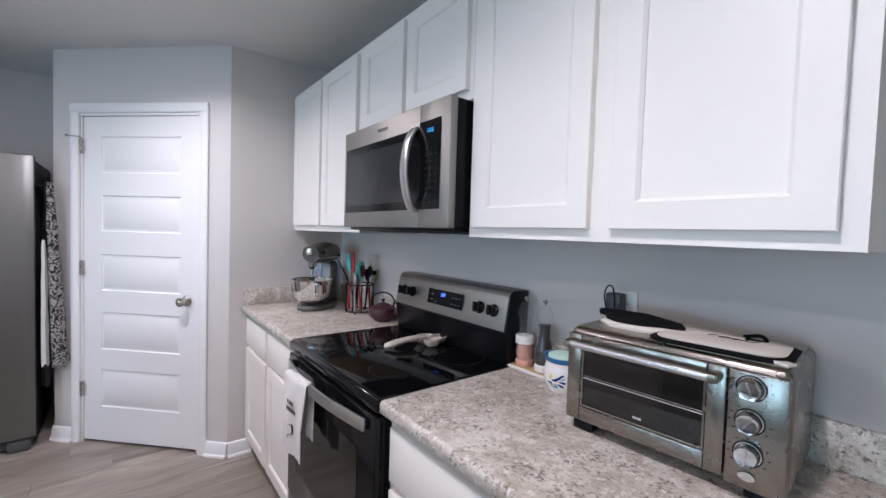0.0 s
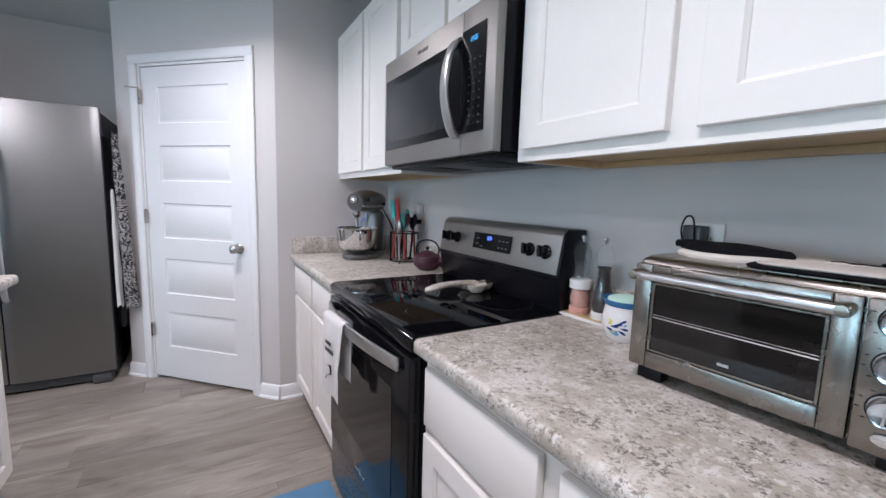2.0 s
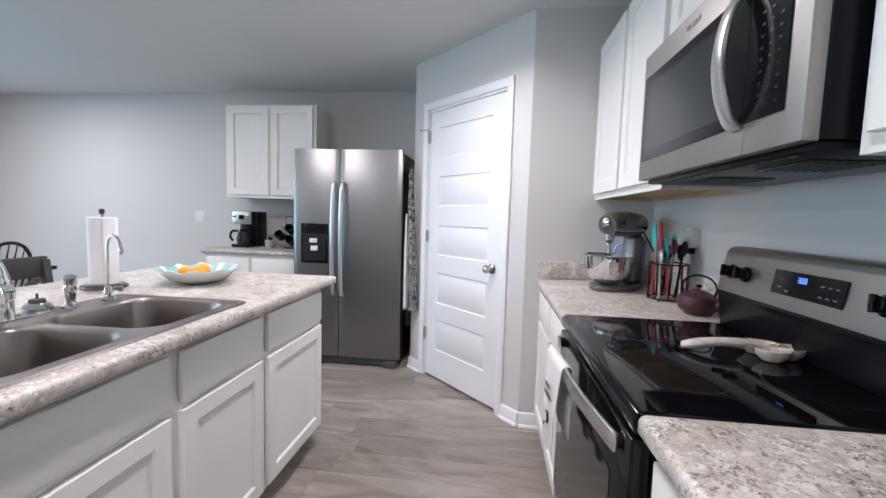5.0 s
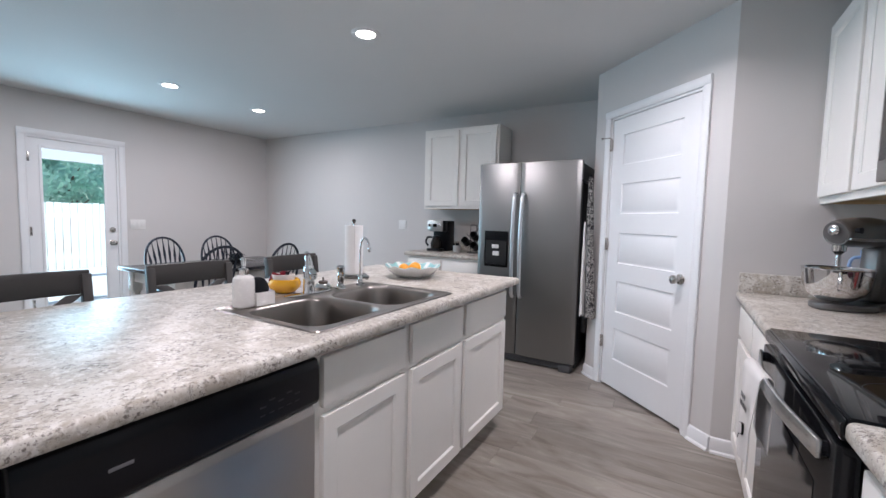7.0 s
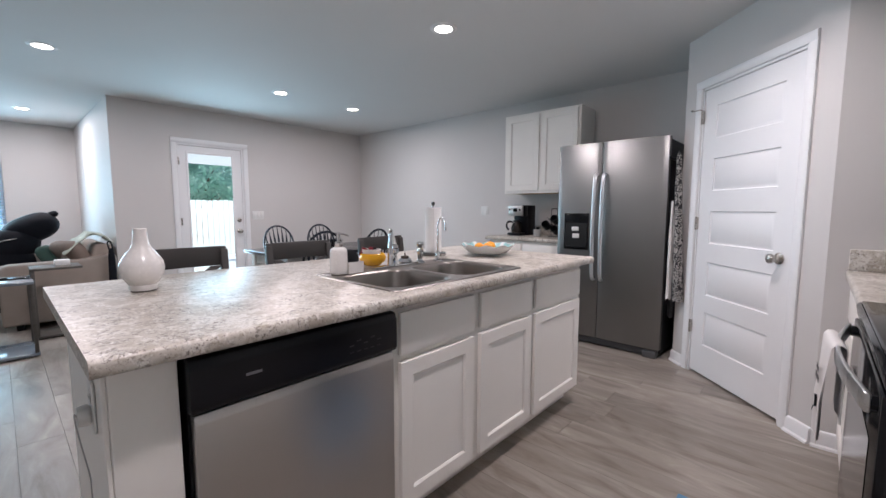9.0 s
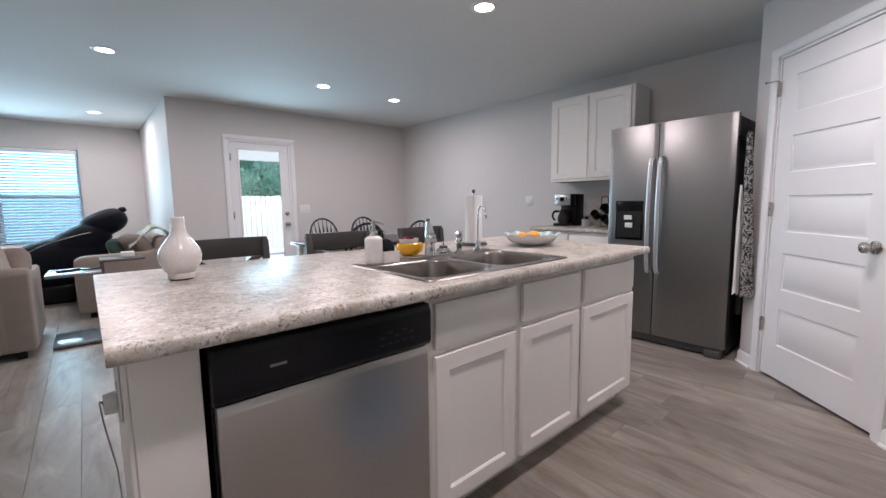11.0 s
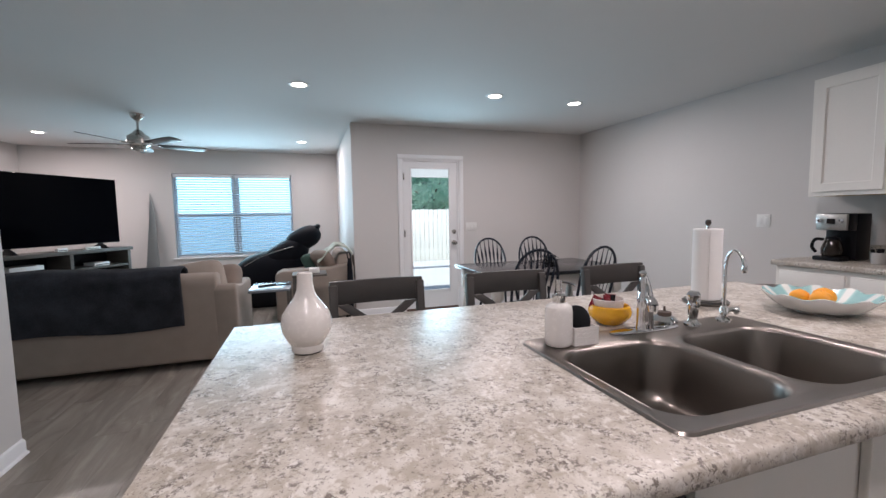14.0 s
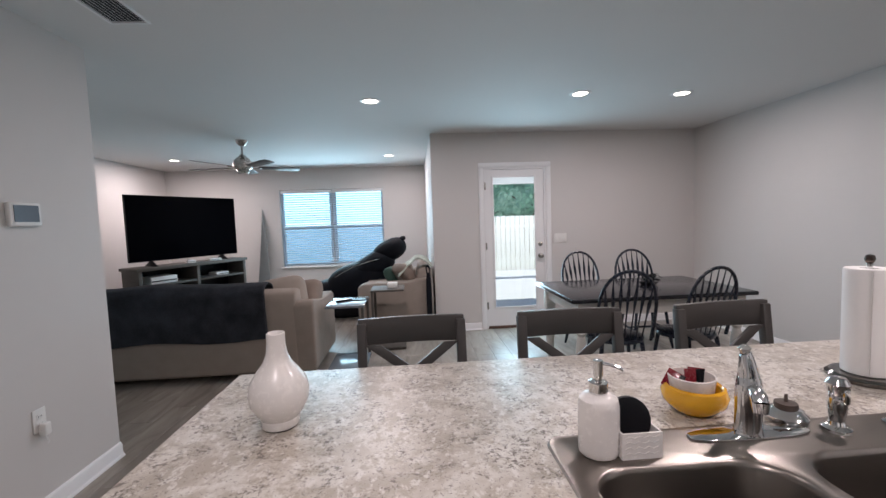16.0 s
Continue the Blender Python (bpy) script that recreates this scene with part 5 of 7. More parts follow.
# Sofa seen from behind: its back plane at local y 0, x across.
def sofa(name, m, w, label, d=0.92, cat="sofa", seats=2):
    s = thing(name, m, label, cat)
    part("base", box(B(), 0.02, w - 0.02, 0.01, d - 0.03, 0.06, 0.42, 0.02, 3), "sofa", s)
    part("back", prism(B(), [(0.0, 0.065), (0.21, 0.065), (0.24, 0.50), (0.17, 0.80), (0.10, 0.82), (0.02, 0.80), (0.0, 0.74)], 0.15, w - 0.15, "x", 0.03, seg=3), "sofa", s)
    for x0, x1 in ((0.0, 0.22), (w - 0.22, w)):
        prof = [(0.005, 0.062), (d, 0.062), (d + 0.005, 0.50), (d, 0.62), (d - 0.06, 0.655), (0.30, 0.665), (0.12, 0.70), (0.03, 0.72), (0.0, 0.68)]
        part("arm", prism(B(), prof, x0, x1, "x", 0.055, seg=4), "sofa", s)
    k = (w - 0.44) / seats
    for i in range(seats):
        a = 0.22 + i * k
        part("seat_cushion", box(B(), a + 0.003, a + k - 0.003, 0.22, d + 0.01, 0.42, 0.56, 0.045, 4), "sofa", s)
        part("back_cushion", pillow(B(), k / 2 - 0.005, 0.10, 0.17, 0.35, 16, pose(a + k / 2, 0.32, 0.62, -12)), "sofa", s)
    for x in (0.10, w - 0.10):
        for y in (0.08, d - 0.12):
            part("foot", box(B(), x - 0.03, x + 0.03, y - 0.03, y + 0.03, 0.0, 0.066, 0.004), "black", s)
    return s


# Local x runs along +y of the room, so the frame is turned to put the back towards the kitchen.
SF = pose(-4.005, -2.52, 0, 0, 0, 90)
sofa("sofa", SF, 2.19, "tan upholstered sofa seen from behind under a dark throw", seats=2)
th = thing("throw_blanket", SF, "dark grey plush throw draped over the sofa back", "blanket")


def throw_fn(u, v):
    x = 0.28 + 1.50 * u
    L = [(-0.012, 0.36), (-0.018, 0.60), (-0.012, 0.79), (0.03, 0.845), (0.10, 0.865), (0.19, 0.835), (0.25, 0.70), (0.30, 0.60)]
    t = v * (len(L) - 1)
    i = min(int(t), len(L) - 2)
    f = t - i
    y, z = L[i][0] * (1 - f) + L[i + 1][0] * f, L[i][1] * (1 - f) + L[i + 1][1] * f
    w = noise.noise(Vector((x * 3.1, v * 2.2, 0.3)))
    e = 0.5 + 0.5 * math.sin(x * 9 + 2 * w)
    y += -0.006 - 0.010 * e * (1 - v) - 0.004 * w
    z += 0.022 * noise.noise(Vector((x * 1.7, 0.0, 4.0))) + (0.012 * w if v > 0.4 else 0.02 * noise.noise(Vector((x * 2.0, 1.0, 9.0))))
    return (x + 0.015 * noise.noise(Vector((v * 3, x, 2.0))), y, z + 0.015)


part("cloth", sheet(B(), throw_fn, 70, 34, 0.016), "throw", th, angle=80)
for k, (x, y, z, rx, rz, s) in enumerate(((1.84, 0.27, 0.675, 62, 6, 0.23), (1.99, 0.44, 0.655, 60, -22, 0.19))):
    p = thing("throw_pillow", SF @ pose(x, y, z, 0, 0, 0), "taupe square throw pillow leaning on the sofa back", "pillow", "taupe sofa pillows")
    part("cushion", pillow(B(), s, s, 0.085, 0.42, 18, pose(0, 0, 0, rx, 0, rz) @ pose(0, 0, 0, 0, 0, 9)), "sofa_dark" if k else "sofa", p)

# Loveseat facing away along the jog wall.
LS = pose(-5.17, 0.80, 0, 0, 0, 180)
sofa("loveseat", LS, 1.50, "tan upholstered loveseat against the jog wall", d=0.90, cat="loveseat", seats=2)
p = thing("throw_pillow", LS @ pose(0.33, 0.34, 0.70), "taupe throw pillow on the loveseat", "pillow", "loveseat pillows")
part("cushion", pillow(B(), 0.19, 0.17, 0.080, 0.42, 16, pose(0, 0, 0, 60, 0, 30)), "sofa_dark", p)
p = thing("throw_pillow", LS @ pose(0.48, 0.50, 0.665), "dark green throw pillow on the loveseat", "pillow", "loveseat pillows")
part("cushion", pillow(B(), 0.15, 0.15, 0.065, 0.42, 16, pose(0, 0, 0, 62, 0, -14)), surface("dark_green_fabric", (0.035, 0.075, 0.06), 0.9, vary=0.2, bump=0.4, bump_scale=300), p)
bk = thing("knit_throw", LS, "pale green and cream throw over the loveseat back", "blanket")


def knit_fn(u, v):
    x = 0.14 + 0.42 * u
    L = [(0.42, 0.70), (0.30, 0.83), (0.20, 0.895), (0.08, 0.88), (0.0, 0.80)]
    t = v * (len(L) - 1)
    i = min(int(t), len(L) - 2)
    f = t - i
    w = noise.noise(Vector((x * 9, v * 4, 0)))
    return (x + 0.02 * w, L[i][0] * (1 - f) + L[i + 1][0] * f, L[i][1] * (1 - f) + L[i + 1][1] * f + 0.03 * w + 0.03)


knit_m = surface("pale_green_cream_knit", (0.50, 0.54, 0.47), 0.95, vary=0.35, scale=14, bump=0.7, bump_scale=120)
part("cloth", sheet(B(), knit_fn, 26, 20, 0.02), knit_m, bk, angle=80)
bg_ = thing("black_bag", pose(-5.12, 0.70, 0.0), "black soft bag hanging at the loveseat end", "bag")
part("pouch", pillow(B(), 0.016, 0.034, 0.34, 0.5, 14, pose(0, 0.045, 0.44)), "leather", bg_)
part("strap", tube(B(), [(0, 0.03, 0.76), (-0.02, 0.02, 0.83), (-0.05, 0.04, 0.85), (-0.02, 0.055, 0.82), (0, 0.06, 0.76)], 0.008, 8, smooth=4), "leather", bg_)

# Massage chair: a big dark recliner, head towards the jog wall.
mc = thing("massage_chair", pose(-6.62, -0.27, -0.0, 0, 0, 0), "large black reclined massage chair near the window", "massage chair")
part("shell", pillow(B(), 0.36, 0.50, 0.30, 0.65, 20, pose(0, 0.02, 0.50, 14)), "leather", mc)
part("back", pillow(B(), 0.33, 0.36, 0.20, 0.65, 20, pose(0, 0.22, 0.72, 30)), "leather", mc, "padded black backrest")
part("headrest", pillow(B(), 0.27, 0.27, 0.165, 0.75, 20, pose(0, 0.48, 0.955, 26)), "leather", mc, "bulging black headrest")
part("head_pad", pillow(B(), 0.09, 0.055, 0.04, 0.8, 12, pose(0.04, 0.68, 1.13, 26)), "leather", mc)
part("leg_rest", pillow(B(), 0.30, 0.30, 0.24, 0.6, 16, pose(0, -0.42, 0.32, 12)), "leather", mc)
part("side_trim", tube(B(), [(0.35, -0.30, 0.62), (0.38, -0.08, 0.74), (0.37, 0.16, 0.82), (0.33, 0.34, 0.86)], 0.005, 10, smooth=4), "nickel", mc, "silver curved side trim")
part("base", box(B(), -0.28, 0.28, -0.55, 0.35, 0.0, 0.24, 0.04, 3), "black", mc)

# End tables.
def c_table(m, label, top, leg, w=0.40, d=0.28, h=0.62):
    t = thing("side_table", m, label, "side table")
    part("top", box(B(), -w / 2, w / 2, -d / 2, d / 2, h - 0.022, h, 0.004), top, t)
    part("foot", box(B(), -w / 2, w / 2, -d / 2, d / 2, 0.012, 0.034, 0.004), top, t)
    for y in (-d / 2 + 0.02, d / 2 - 0.02):
        part("post", box(B(), -w / 2 + 0.005, -w / 2 + 0.030, y - 0.013, y + 0.013, 0.035, h - 0.023, 0.002), leg, t)
    for x in (-w / 2 + 0.03, w / 2 - 0.03):
        part("glide", lathe(B(), [(0, 0), (0.016, 0), (0.014, 0.013), (0, 0.013)], 12, pose(x, 0, 0)), "black", t)
    return t


glossy = surface("blue_grey_tabletop", (0.20, 0.23, 0.26), 0.16, vary=0.06)
c_table(pose(-4.35, -0.08, 0, 0, 0, -90), "narrow end table with a pale glossy top beside the sofa", glossy, "greywood", w=0.36, d=0.46)
c_table(pose(-4.86, 0.28, 0, 0, 0, 90), "grey wooden C-shaped side table before the loveseat", "greywood", "greywood", w=0.36, d=0.34, h=0.66)
rm = thing("remote_control", pose(-4.36, -0.12, 0.6206, 0, 0, 35), "black remote control on the end table", "remote control")
part("case", box(B(), -0.022, 0.022, -0.085, 0.085, 0, 0.018, 0.006), "black", rm)
part("keys", box(B(), -0.013, 0.013, -0.07, 0.05, 0.0181, 0.0195, 0.0005, 1), "white_plastic", rm)
rm2 = thing("phone", pose(-4.40, 0.02, 0.6206, 0, 0, -15), "dark slim phone on the end table", "phone")
part("case", box(B(), -0.037, 0.037, -0.075, 0.075, 0, 0.010, 0.004), "black_gloss", rm2)
cp2 = thing("coaster_box", pose(-4.86, 0.33, 0.6606), "small clear and white box on the grey side table", "box")
part("box_body", box(B(), -0.05, 0.05, -0.055, 0.055, 0, 0.055, 0.006), "white_plastic", cp2)

# Television on its stand, set across the corner.
tvx, tvy = (-7.61 - 6.15) / 2, (-2.46 - 3.30) / 2
ang = math.degrees(math.atan2(-2.46 + 3.30, -7.61 + 6.15))
TVM = pose(tvx, tvy, 0, 0, 0, ang)
stand = thing("tv_stand", TVM @ pose(0, 0.03, 0), "weathered grey wooden media stand in the corner of the living room", "tv stand")
sw, sd, sh = 1.66, 0.42, 0.875
part("top", box(B(), -sw / 2 - 0.03, sw / 2 + 0.03, -sd / 2 - 0.02, sd / 2, sh - 0.045, sh, 0.004), "greywood", stand)
for x in (-sw / 2, -0.02, sw / 2 - 0.045):
    part("upright", box(B(), x, x + 0.045, -sd / 2, sd / 2, 0.0, sh - 0.046, 0.003), "greywood", stand)
for x0, x1 in ((-sw / 2 + 0.046, -0.021), (0.026, sw / 2 - 0.046)):
    for z in (0.09, 0.34, 0.60):
        part("shelf", box(B(), x0, x1, -sd / 2 + 0.004, sd / 2, z, z + 0.028, 0.002), "greywood", stand)
part("back_panel", box(B(), -sw / 2 + 0.02, sw / 2 - 0.02, sd / 2 - 0.012, sd / 2 - 0.002, 0.03, sh - 0.05), "black", stand)
tv = thing("television", TVM @ pose(0, 0.02, sh + 0.0008), "large black flat screen television, switched off, on the grey stand", "television")
part("panel", box(B(), -0.835, 0.835, -0.012, 0.030, 0.072, 1.012, 0.006), "black", tv)
part("screen", box(B(), -0.826, 0.826, -0.0145, -0.0122, 0.082, 1.004, 0.0006, 1), "tv", tv, "dark glossy screen")
for s in (-1, 1):
    part("foot", prism(B(), [(-0.14, 0.0), (0.14, 0.0), (0.14, 0.008), (0.02, 0.075), (-0.02, 0.075), (-0.14, 0.008)], s * 0.55 - 0.012, s * 0.55 + 0.012, "x", 0.002), "black", tv)


def gadget(name, x, y, z, w, d, h, mt, label, cat):
    t = thing(name, TVM @ pose(x, y + 0.03, z), label, cat)
    part("case", box(B(), -w / 2, w / 2, -d / 2, d / 2, 0, h, 0.006), mt, t)
    part("front_strip", box(B(), -w / 2 + 0.01, w / 2 - 0.01, -d / 2 - 0.0015, -d / 2 - 0.0002, h * 0.3, h * 0.45), "black_gloss", t)


gadget("game_console", -0.47, -0.02, 0.629, 0.36, 0.28, 0.10, "white_plastic", "white game console on the media shelf", "game console")
gadget("media_player", 0.45, -0.04, 0.629, 0.22, 0.20, 0.05, "white_plastic", "small white media player on the media shelf", "media player")
gadget("cable_box", 0.30, -0.02, 0.369, 0.34, 0.25, 0.07, "white_plastic", "pale receiver box on the lower media shelf", "receiver")
gadget("sound_speaker", -0.05, -0.12, sh + 0.0006, 0.12, 0.06, 0.045, "white_plastic", "small cream box under the television", "speaker")
gadget("sound_speaker", 0.34, -0.12, sh + 0.0006, 0.20, 0.06, 0.035, "white_plastic", "small flat cream box under the television", "speaker")
pl = thing("folded_stand", pose(-7.93, -2.18, 0.0, 0, 0, 0), "slim pale grey folded stand leaning by the television", "stand")
part("blade", prism(B(), [(-0.13, 0.0), (0.13, 0.0), (0.06, 1.30), (0.0, 1.72), (-0.02, 1.30)], -0.012, 0.012, "x", 0.004, m=pose(0, 0, 0, 0, -5)), surface("pale_grey_plastic", (0.33, 0.34, 0.34), 0.5), pl)


# Small things. CT is the height of the worktops.
CT = 0.9146
pink = surface("pink_salt", (0.62, 0.32, 0.25), 0.6, vary=0.25, scale=60)
pepper = surface("black_peppercorns", (0.014, 0.011, 0.009), 0.7, vary=0.6, scale=120, bump=0.4, bump_scale=300, spec=0.15)


def thin_clear(name):
    m, n, l, b = nodes_of(name)
    t, g, x, f, p = n.new("ShaderNodeBsdfTransparent"), n.new("ShaderNodeBsdfGlossy"), n.new("ShaderNodeMixShader"), n.new("ShaderNodeLayerWeight"), n.new("ShaderNodeMath")
    t.inputs["Color"].default_value = (0.985, 0.99, 0.99, 1)
    g.inputs["Roughness"].default_value = 0.10
    f.inputs["Blend"].default_value = 0.5
    p.operation = "POWER"
    p.inputs[1].default_value = 3.0
    l.new(f.outputs["Facing"], p.inputs[0])
    w = n.new("ShaderNodeMath")
    w.operation = "MULTIPLY_ADD"
    w.inputs[1].default_value, w.inputs[2].default_value = 0.45, 0.03
    l.new(p.outputs[0], w.inputs[0])
    l.new(w.outputs[0], x.inputs[0])
    l.new(t.outputs[0], x.inputs[1])
    l.new(g.outputs[0], x.inputs[2])
    d, y = n.new("ShaderNodeBsdfDiffuse"), n.new("ShaderNodeMixShader")
    d.inputs["Color"].default_value = (0.9, 0.9, 0.9, 1)
    y.inputs[0].default_value = 0.02
    l.new(x.outputs[0], y.inputs[1])
    l.new(d.outputs[0], y.inputs[2])
    l.new(y.outputs[0], n["Material Output"].inputs[0])
    return m


acrylic = thin_clear("clear_acrylic")
red_m = surface("red_silicone", (0.42, 0.03, 0.03), 0.4, vary=0.1)
teal_m = surface("teal_silicone", (0.06, 0.42, 0.42), 0.45, vary=0.08)
towel_m = surface("white_cotton", (0.68, 0.66, 0.64), 0.95, vary=0.06, scale=12, bump=0.5, bump_scale=260)
mixer_m = surface("pewter_enamel", (0.15, 0.145, 0.14), 0.28, 0.40, vary=0.004, rvary=0.003, coat=0.2)
plum_m = surface("plum_cast_iron", (0.060, 0.018, 0.028), 0.42, vary=0.15, bump=0.35, bump_scale=180)

# Stand mixer; its head points towards the room (-x).
mx = thing("stand_mixer", pose(0.972, 2.43, CT, 0, 0, 40), "pewter stand mixer with a steel bowl on the corner countertop", "stand mixer")
bm = prism(B(), [(0.015 + 0.182 * math.cos(a) * (1 if math.cos(a) > 0 else 1.0), 0.105 * math.sin(a) * (0.80 if math.cos(a) > 0 else 1.0)) for a in [2 * math.pi * k / 32 for k in range(32)]], 0.0, 0.028, "z", 0.010, seg=3)
part("base", bm, mixer_m, mx)
part("column", prism(B(), [(0.075, 0.026), (0.180, 0.026), (0.170, 0.14), (0.175, 0.275), (0.100, 0.275), (0.090, 0.14)], -0.045, 0.045, "y", 0.022, seg=4), mixer_m, mx)
part("head", tube(B(), [(0.190, 0, 0.326), (0.172, 0, 0.329), (0.07, 0, 0.332), (-0.03, 0, 0.331), (-0.090, 0, 0.328), (-0.100, 0, 0.327)], [0.034, 0.056, 0.066, 0.063, 0.056, 0.045], 28, smooth=4), mixer_m, mx)
part("trim_band", tube(B(), [(0.15, 0, 0.306), (0.07, 0, 0.302), (-0.03, 0, 0.302), (-0.092, 0, 0.305)], [0.0565, 0.0655, 0.0625, 0.0535], 28, smooth=3, flat=0.22, up=(0, 0, 1)), "steel", mx)
part("attachment_hub", lathe(B(), [(0.0, 0.0), (0.022, 0.0), (0.023, 0.014), (0.017, 0.020), (0.008, 0.022), (0, 0.022)], 22, pose(-0.099, 0, 0.340, 0, -90)), "chrome", mx)
part("hub_knob", lathe(B(), [(0, 0), (0.011, 0.002), (0.013, 0.02), (0.0, 0.024)], 14, pose(-0.075, -0.058, 0.340, 90)), "black", mx)
part("speed_lever", tube(B(), [(0.10, -0.066, 0.315), (0.10, -0.088, 0.315)], [0.004, 0.009], 10), "black", mx)
part("beater_shaft", lathe(B(), [(0.026, 0.275), (0.024, 0.250), (0.010, 0.235), (0.010, 0.175), (0.0, 0.172)], 16, pose(-0.075, 0, 0)), "chrome", mx)
bm = B()
for k in range(6):
    a = math.pi * k / 6
    c, s_ = math.cos(a), math.sin(a)
    tube(bm, [(-0.075, 0, 0.185), (-0.075 + 0.040 * c, 0.040 * s_, 0.14), (-0.075 + 0.034 * c, 0.034 * s_, 0.085), (-0.075, 0, 0.065), (-0.075 - 0.034 * c, -0.034 * s_, 0.085), (-0.075 - 0.040 * c, -0.040 * s_, 0.14), (-0.075, 0, 0.185)], 0.0012, 5, smooth=3)
part("wire_whip", bm, "chrome", mx)
bowl = part("bowl", lathe(B(), [(0.0, 0.034), (0.045, 0.034), (0.056, 0.038), (0.092, 0.064), (0.112, 0.105), (0.118, 0.172), (0.122, 0.175), (0.119, 0.178), (0.114, 0.172), (0.108, 0.107), (0.088, 0.068), (0.0, 0.042)], 40, pose(-0.075, 0, 0), close=False), "chrome", mx, "polished steel mixing bowl")
part("bowl_handle", tube(B(), [(-0.155, -0.070, 0.165), (-0.175, -0.088, 0.160), (-0.182, -0.094, 0.120), (-0.162, -0.078, 0.095), (-0.145, -0.062, 0.095)], 0.006, 8, smooth=3), "chrome", bowl)
part("cord", tube(B(), [(0.165, -0.03, 0.30), (0.19, -0.09, 0.18), (0.20, -0.14, 0.05), (0.20, -0.18, 0.006)], 0.004, 8, smooth=5), "black", mx)
jg = thing("pitcher", pose(1.105, 2.59, CT), "light blue translucent pitcher behind the stand mixer", "pitcher")
part("jug", lathe(B(), [(0, 0), (0.050, 0), (0.055, 0.01), (0.062, 0.24), (0.064, 0.25), (0.060, 0.25), (0.052, 0.012), (0, 0.008)], 24, close=False), surface("light_blue_plastic", (0.32, 0.47, 0.72), 0.3), jg)
part("handle", tube(B(), [(-0.06, 0, 0.22), (-0.095, 0, 0.20), (-0.095, 0, 0.10), (-0.055, 0, 0.07)], 0.007, 8, smooth=4), surface("light_blue_plastic_grip", (0.32, 0.47, 0.72), 0.3), jg)

# Utensil caddy.
uc = thing("utensil_caddy", pose(1.115, 2.160, CT), "black wire caddy full of red and teal kitchen utensils", "utensil holder")
for z in (0.012, 0.165):
    pts = [(0.080 * math.cos(2 * math.pi * k / 24), 0.080 * math.sin(2 * math.pi * k / 24), z) for k in range(25)]
    part("ring", tube(B(), pts, 0.0036, 6), "black", uc)
for k in range(10):
    a = 2 * math.pi * k / 10
    part("wire", tube(B(), [(0.080 * math.cos(a), 0.080 * math.sin(a), 0.012), (0.080 * math.cos(a), 0.080 * math.sin(a), 0.165)], 0.0026, 5), "black", uc)
for k in range(6):
    part("base_wire", tube(B(), [(-0.055 + k * 0.022, -0.03, 0.012), (-0.055 + k * 0.022, 0.03, 0.012)], 0.0018, 5), "black", uc)
for k in range(4):
    a = 2 * math.pi * (k + 0.5) / 4
    part("foot", tube(B(), [(0.072 * math.cos(a), 0.072 * math.sin(a), 0.012), (0.080 * math.cos(a), 0.080 * math.sin(a), 0.0)], 0.004, 6), "black", uc)


def utensil(kind, x, y, lean, ang, h, mt, head_mt=None):
    u = thing(kind, pose(1.115 + x * 1.4, 2.160 + y * 1.4, CT + 0.018, lean * math.sin(radians(ang)), lean * math.cos(radians(ang)), 0), {"spatula": "silicone spatula standing in the black wire caddy", "ladle": "dark ladle standing in the black wire caddy", "knife": "knife with a red sheath in the black wire caddy", "spoon": "steel spoon standing in the black wire caddy"}[kind], "utensil", "utensils in the wire caddy")
    part("handle", tube(B(), [(0, 0, 0), (0, 0, h * 0.62)], [0.006, 0.005], 8), mt, u)
    if kind in ("spatula", "knife"):
        w = 0.024 if kind == "spatula" else 0.015
        part("blade", prism(B(), [(-0.006, h * 0.60), (0.006, h * 0.60), (w, h * 0.72), (w, h * 0.95), (w * 0.4, h), (-w * 0.8, h * 0.98), (-w, h * 0.72)], -0.004, 0.004, "x", 0.003), head_mt or mt, u)
    else:
        part("scoop", pillow(B(), 0.010, 0.026, 0.036, 0.9, 12, pose(0, 0, h * 0.62 + 0.034)), head_mt or mt, u)


utensil("spatula", -0.02, 0.030, 5, 200, 0.325, "steel", teal_m)
utensil("knife", -0.022, -0.004, -3, 20, 0.335, red_m, red_m)
utensil("spatula", 0.02, 0.035, 7, 100, 0.28, "black", teal_m)
utensil("ladle", 0.015, -0.02, -8, 160, 0.295, "black", "black")
utensil("spoon", 0.005, 0.012, 4, 45, 0.300, "steel", surface("dark_red_nylon", (0.16, 0.04, 0.05), 0.4))
utensil("ladle", 0.035, -0.03, 9, 250, 0.270, red_m, "black")
utensil("spoon", -0.035, -0.03, -5, 90, 0.235, "steel", "steel")
utensil("knife", -0.040, 0.018, 4, 310, 0.250, red_m, "steel")
utensil("spatula", -0.012, -0.036, -6, 60, 0.262, red_m, surface("dark_teal_silicone", (0.03, 0.20, 0.20), 0.45))
utensil("ladle", 0.000, 0.040, 5, 20, 0.255, "black", "black")

# Teapot.
tp = thing("teapot", pose(1.122, 1.900, CT), "plum cast iron teapot with a hoop handle beside the range", "teapot")
part("body", lathe(B(), [(0, 0.0), (0.042, 0.0), (0.046, 0.004), (0.066, 0.022), (0.073, 0.045), (0.066, 0.070), (0.040, 0.084), (0.034, 0.086)], 32, close=False), plum_m, tp)
part("lid", lathe(B(), [(0.036, 0.085), (0.034, 0.089), (0.015, 0.095), (0.005, 0.097), (0.004, 0.103), (0.009, 0.110), (0.006, 0.116), (0, 0.117)], 24), plum_m, tp)
part("lid_knob", lathe(B(), [(0, 0.100), (0.010, 0.104), (0.011, 0.112), (0, 0.118)], 16), "black", tp)
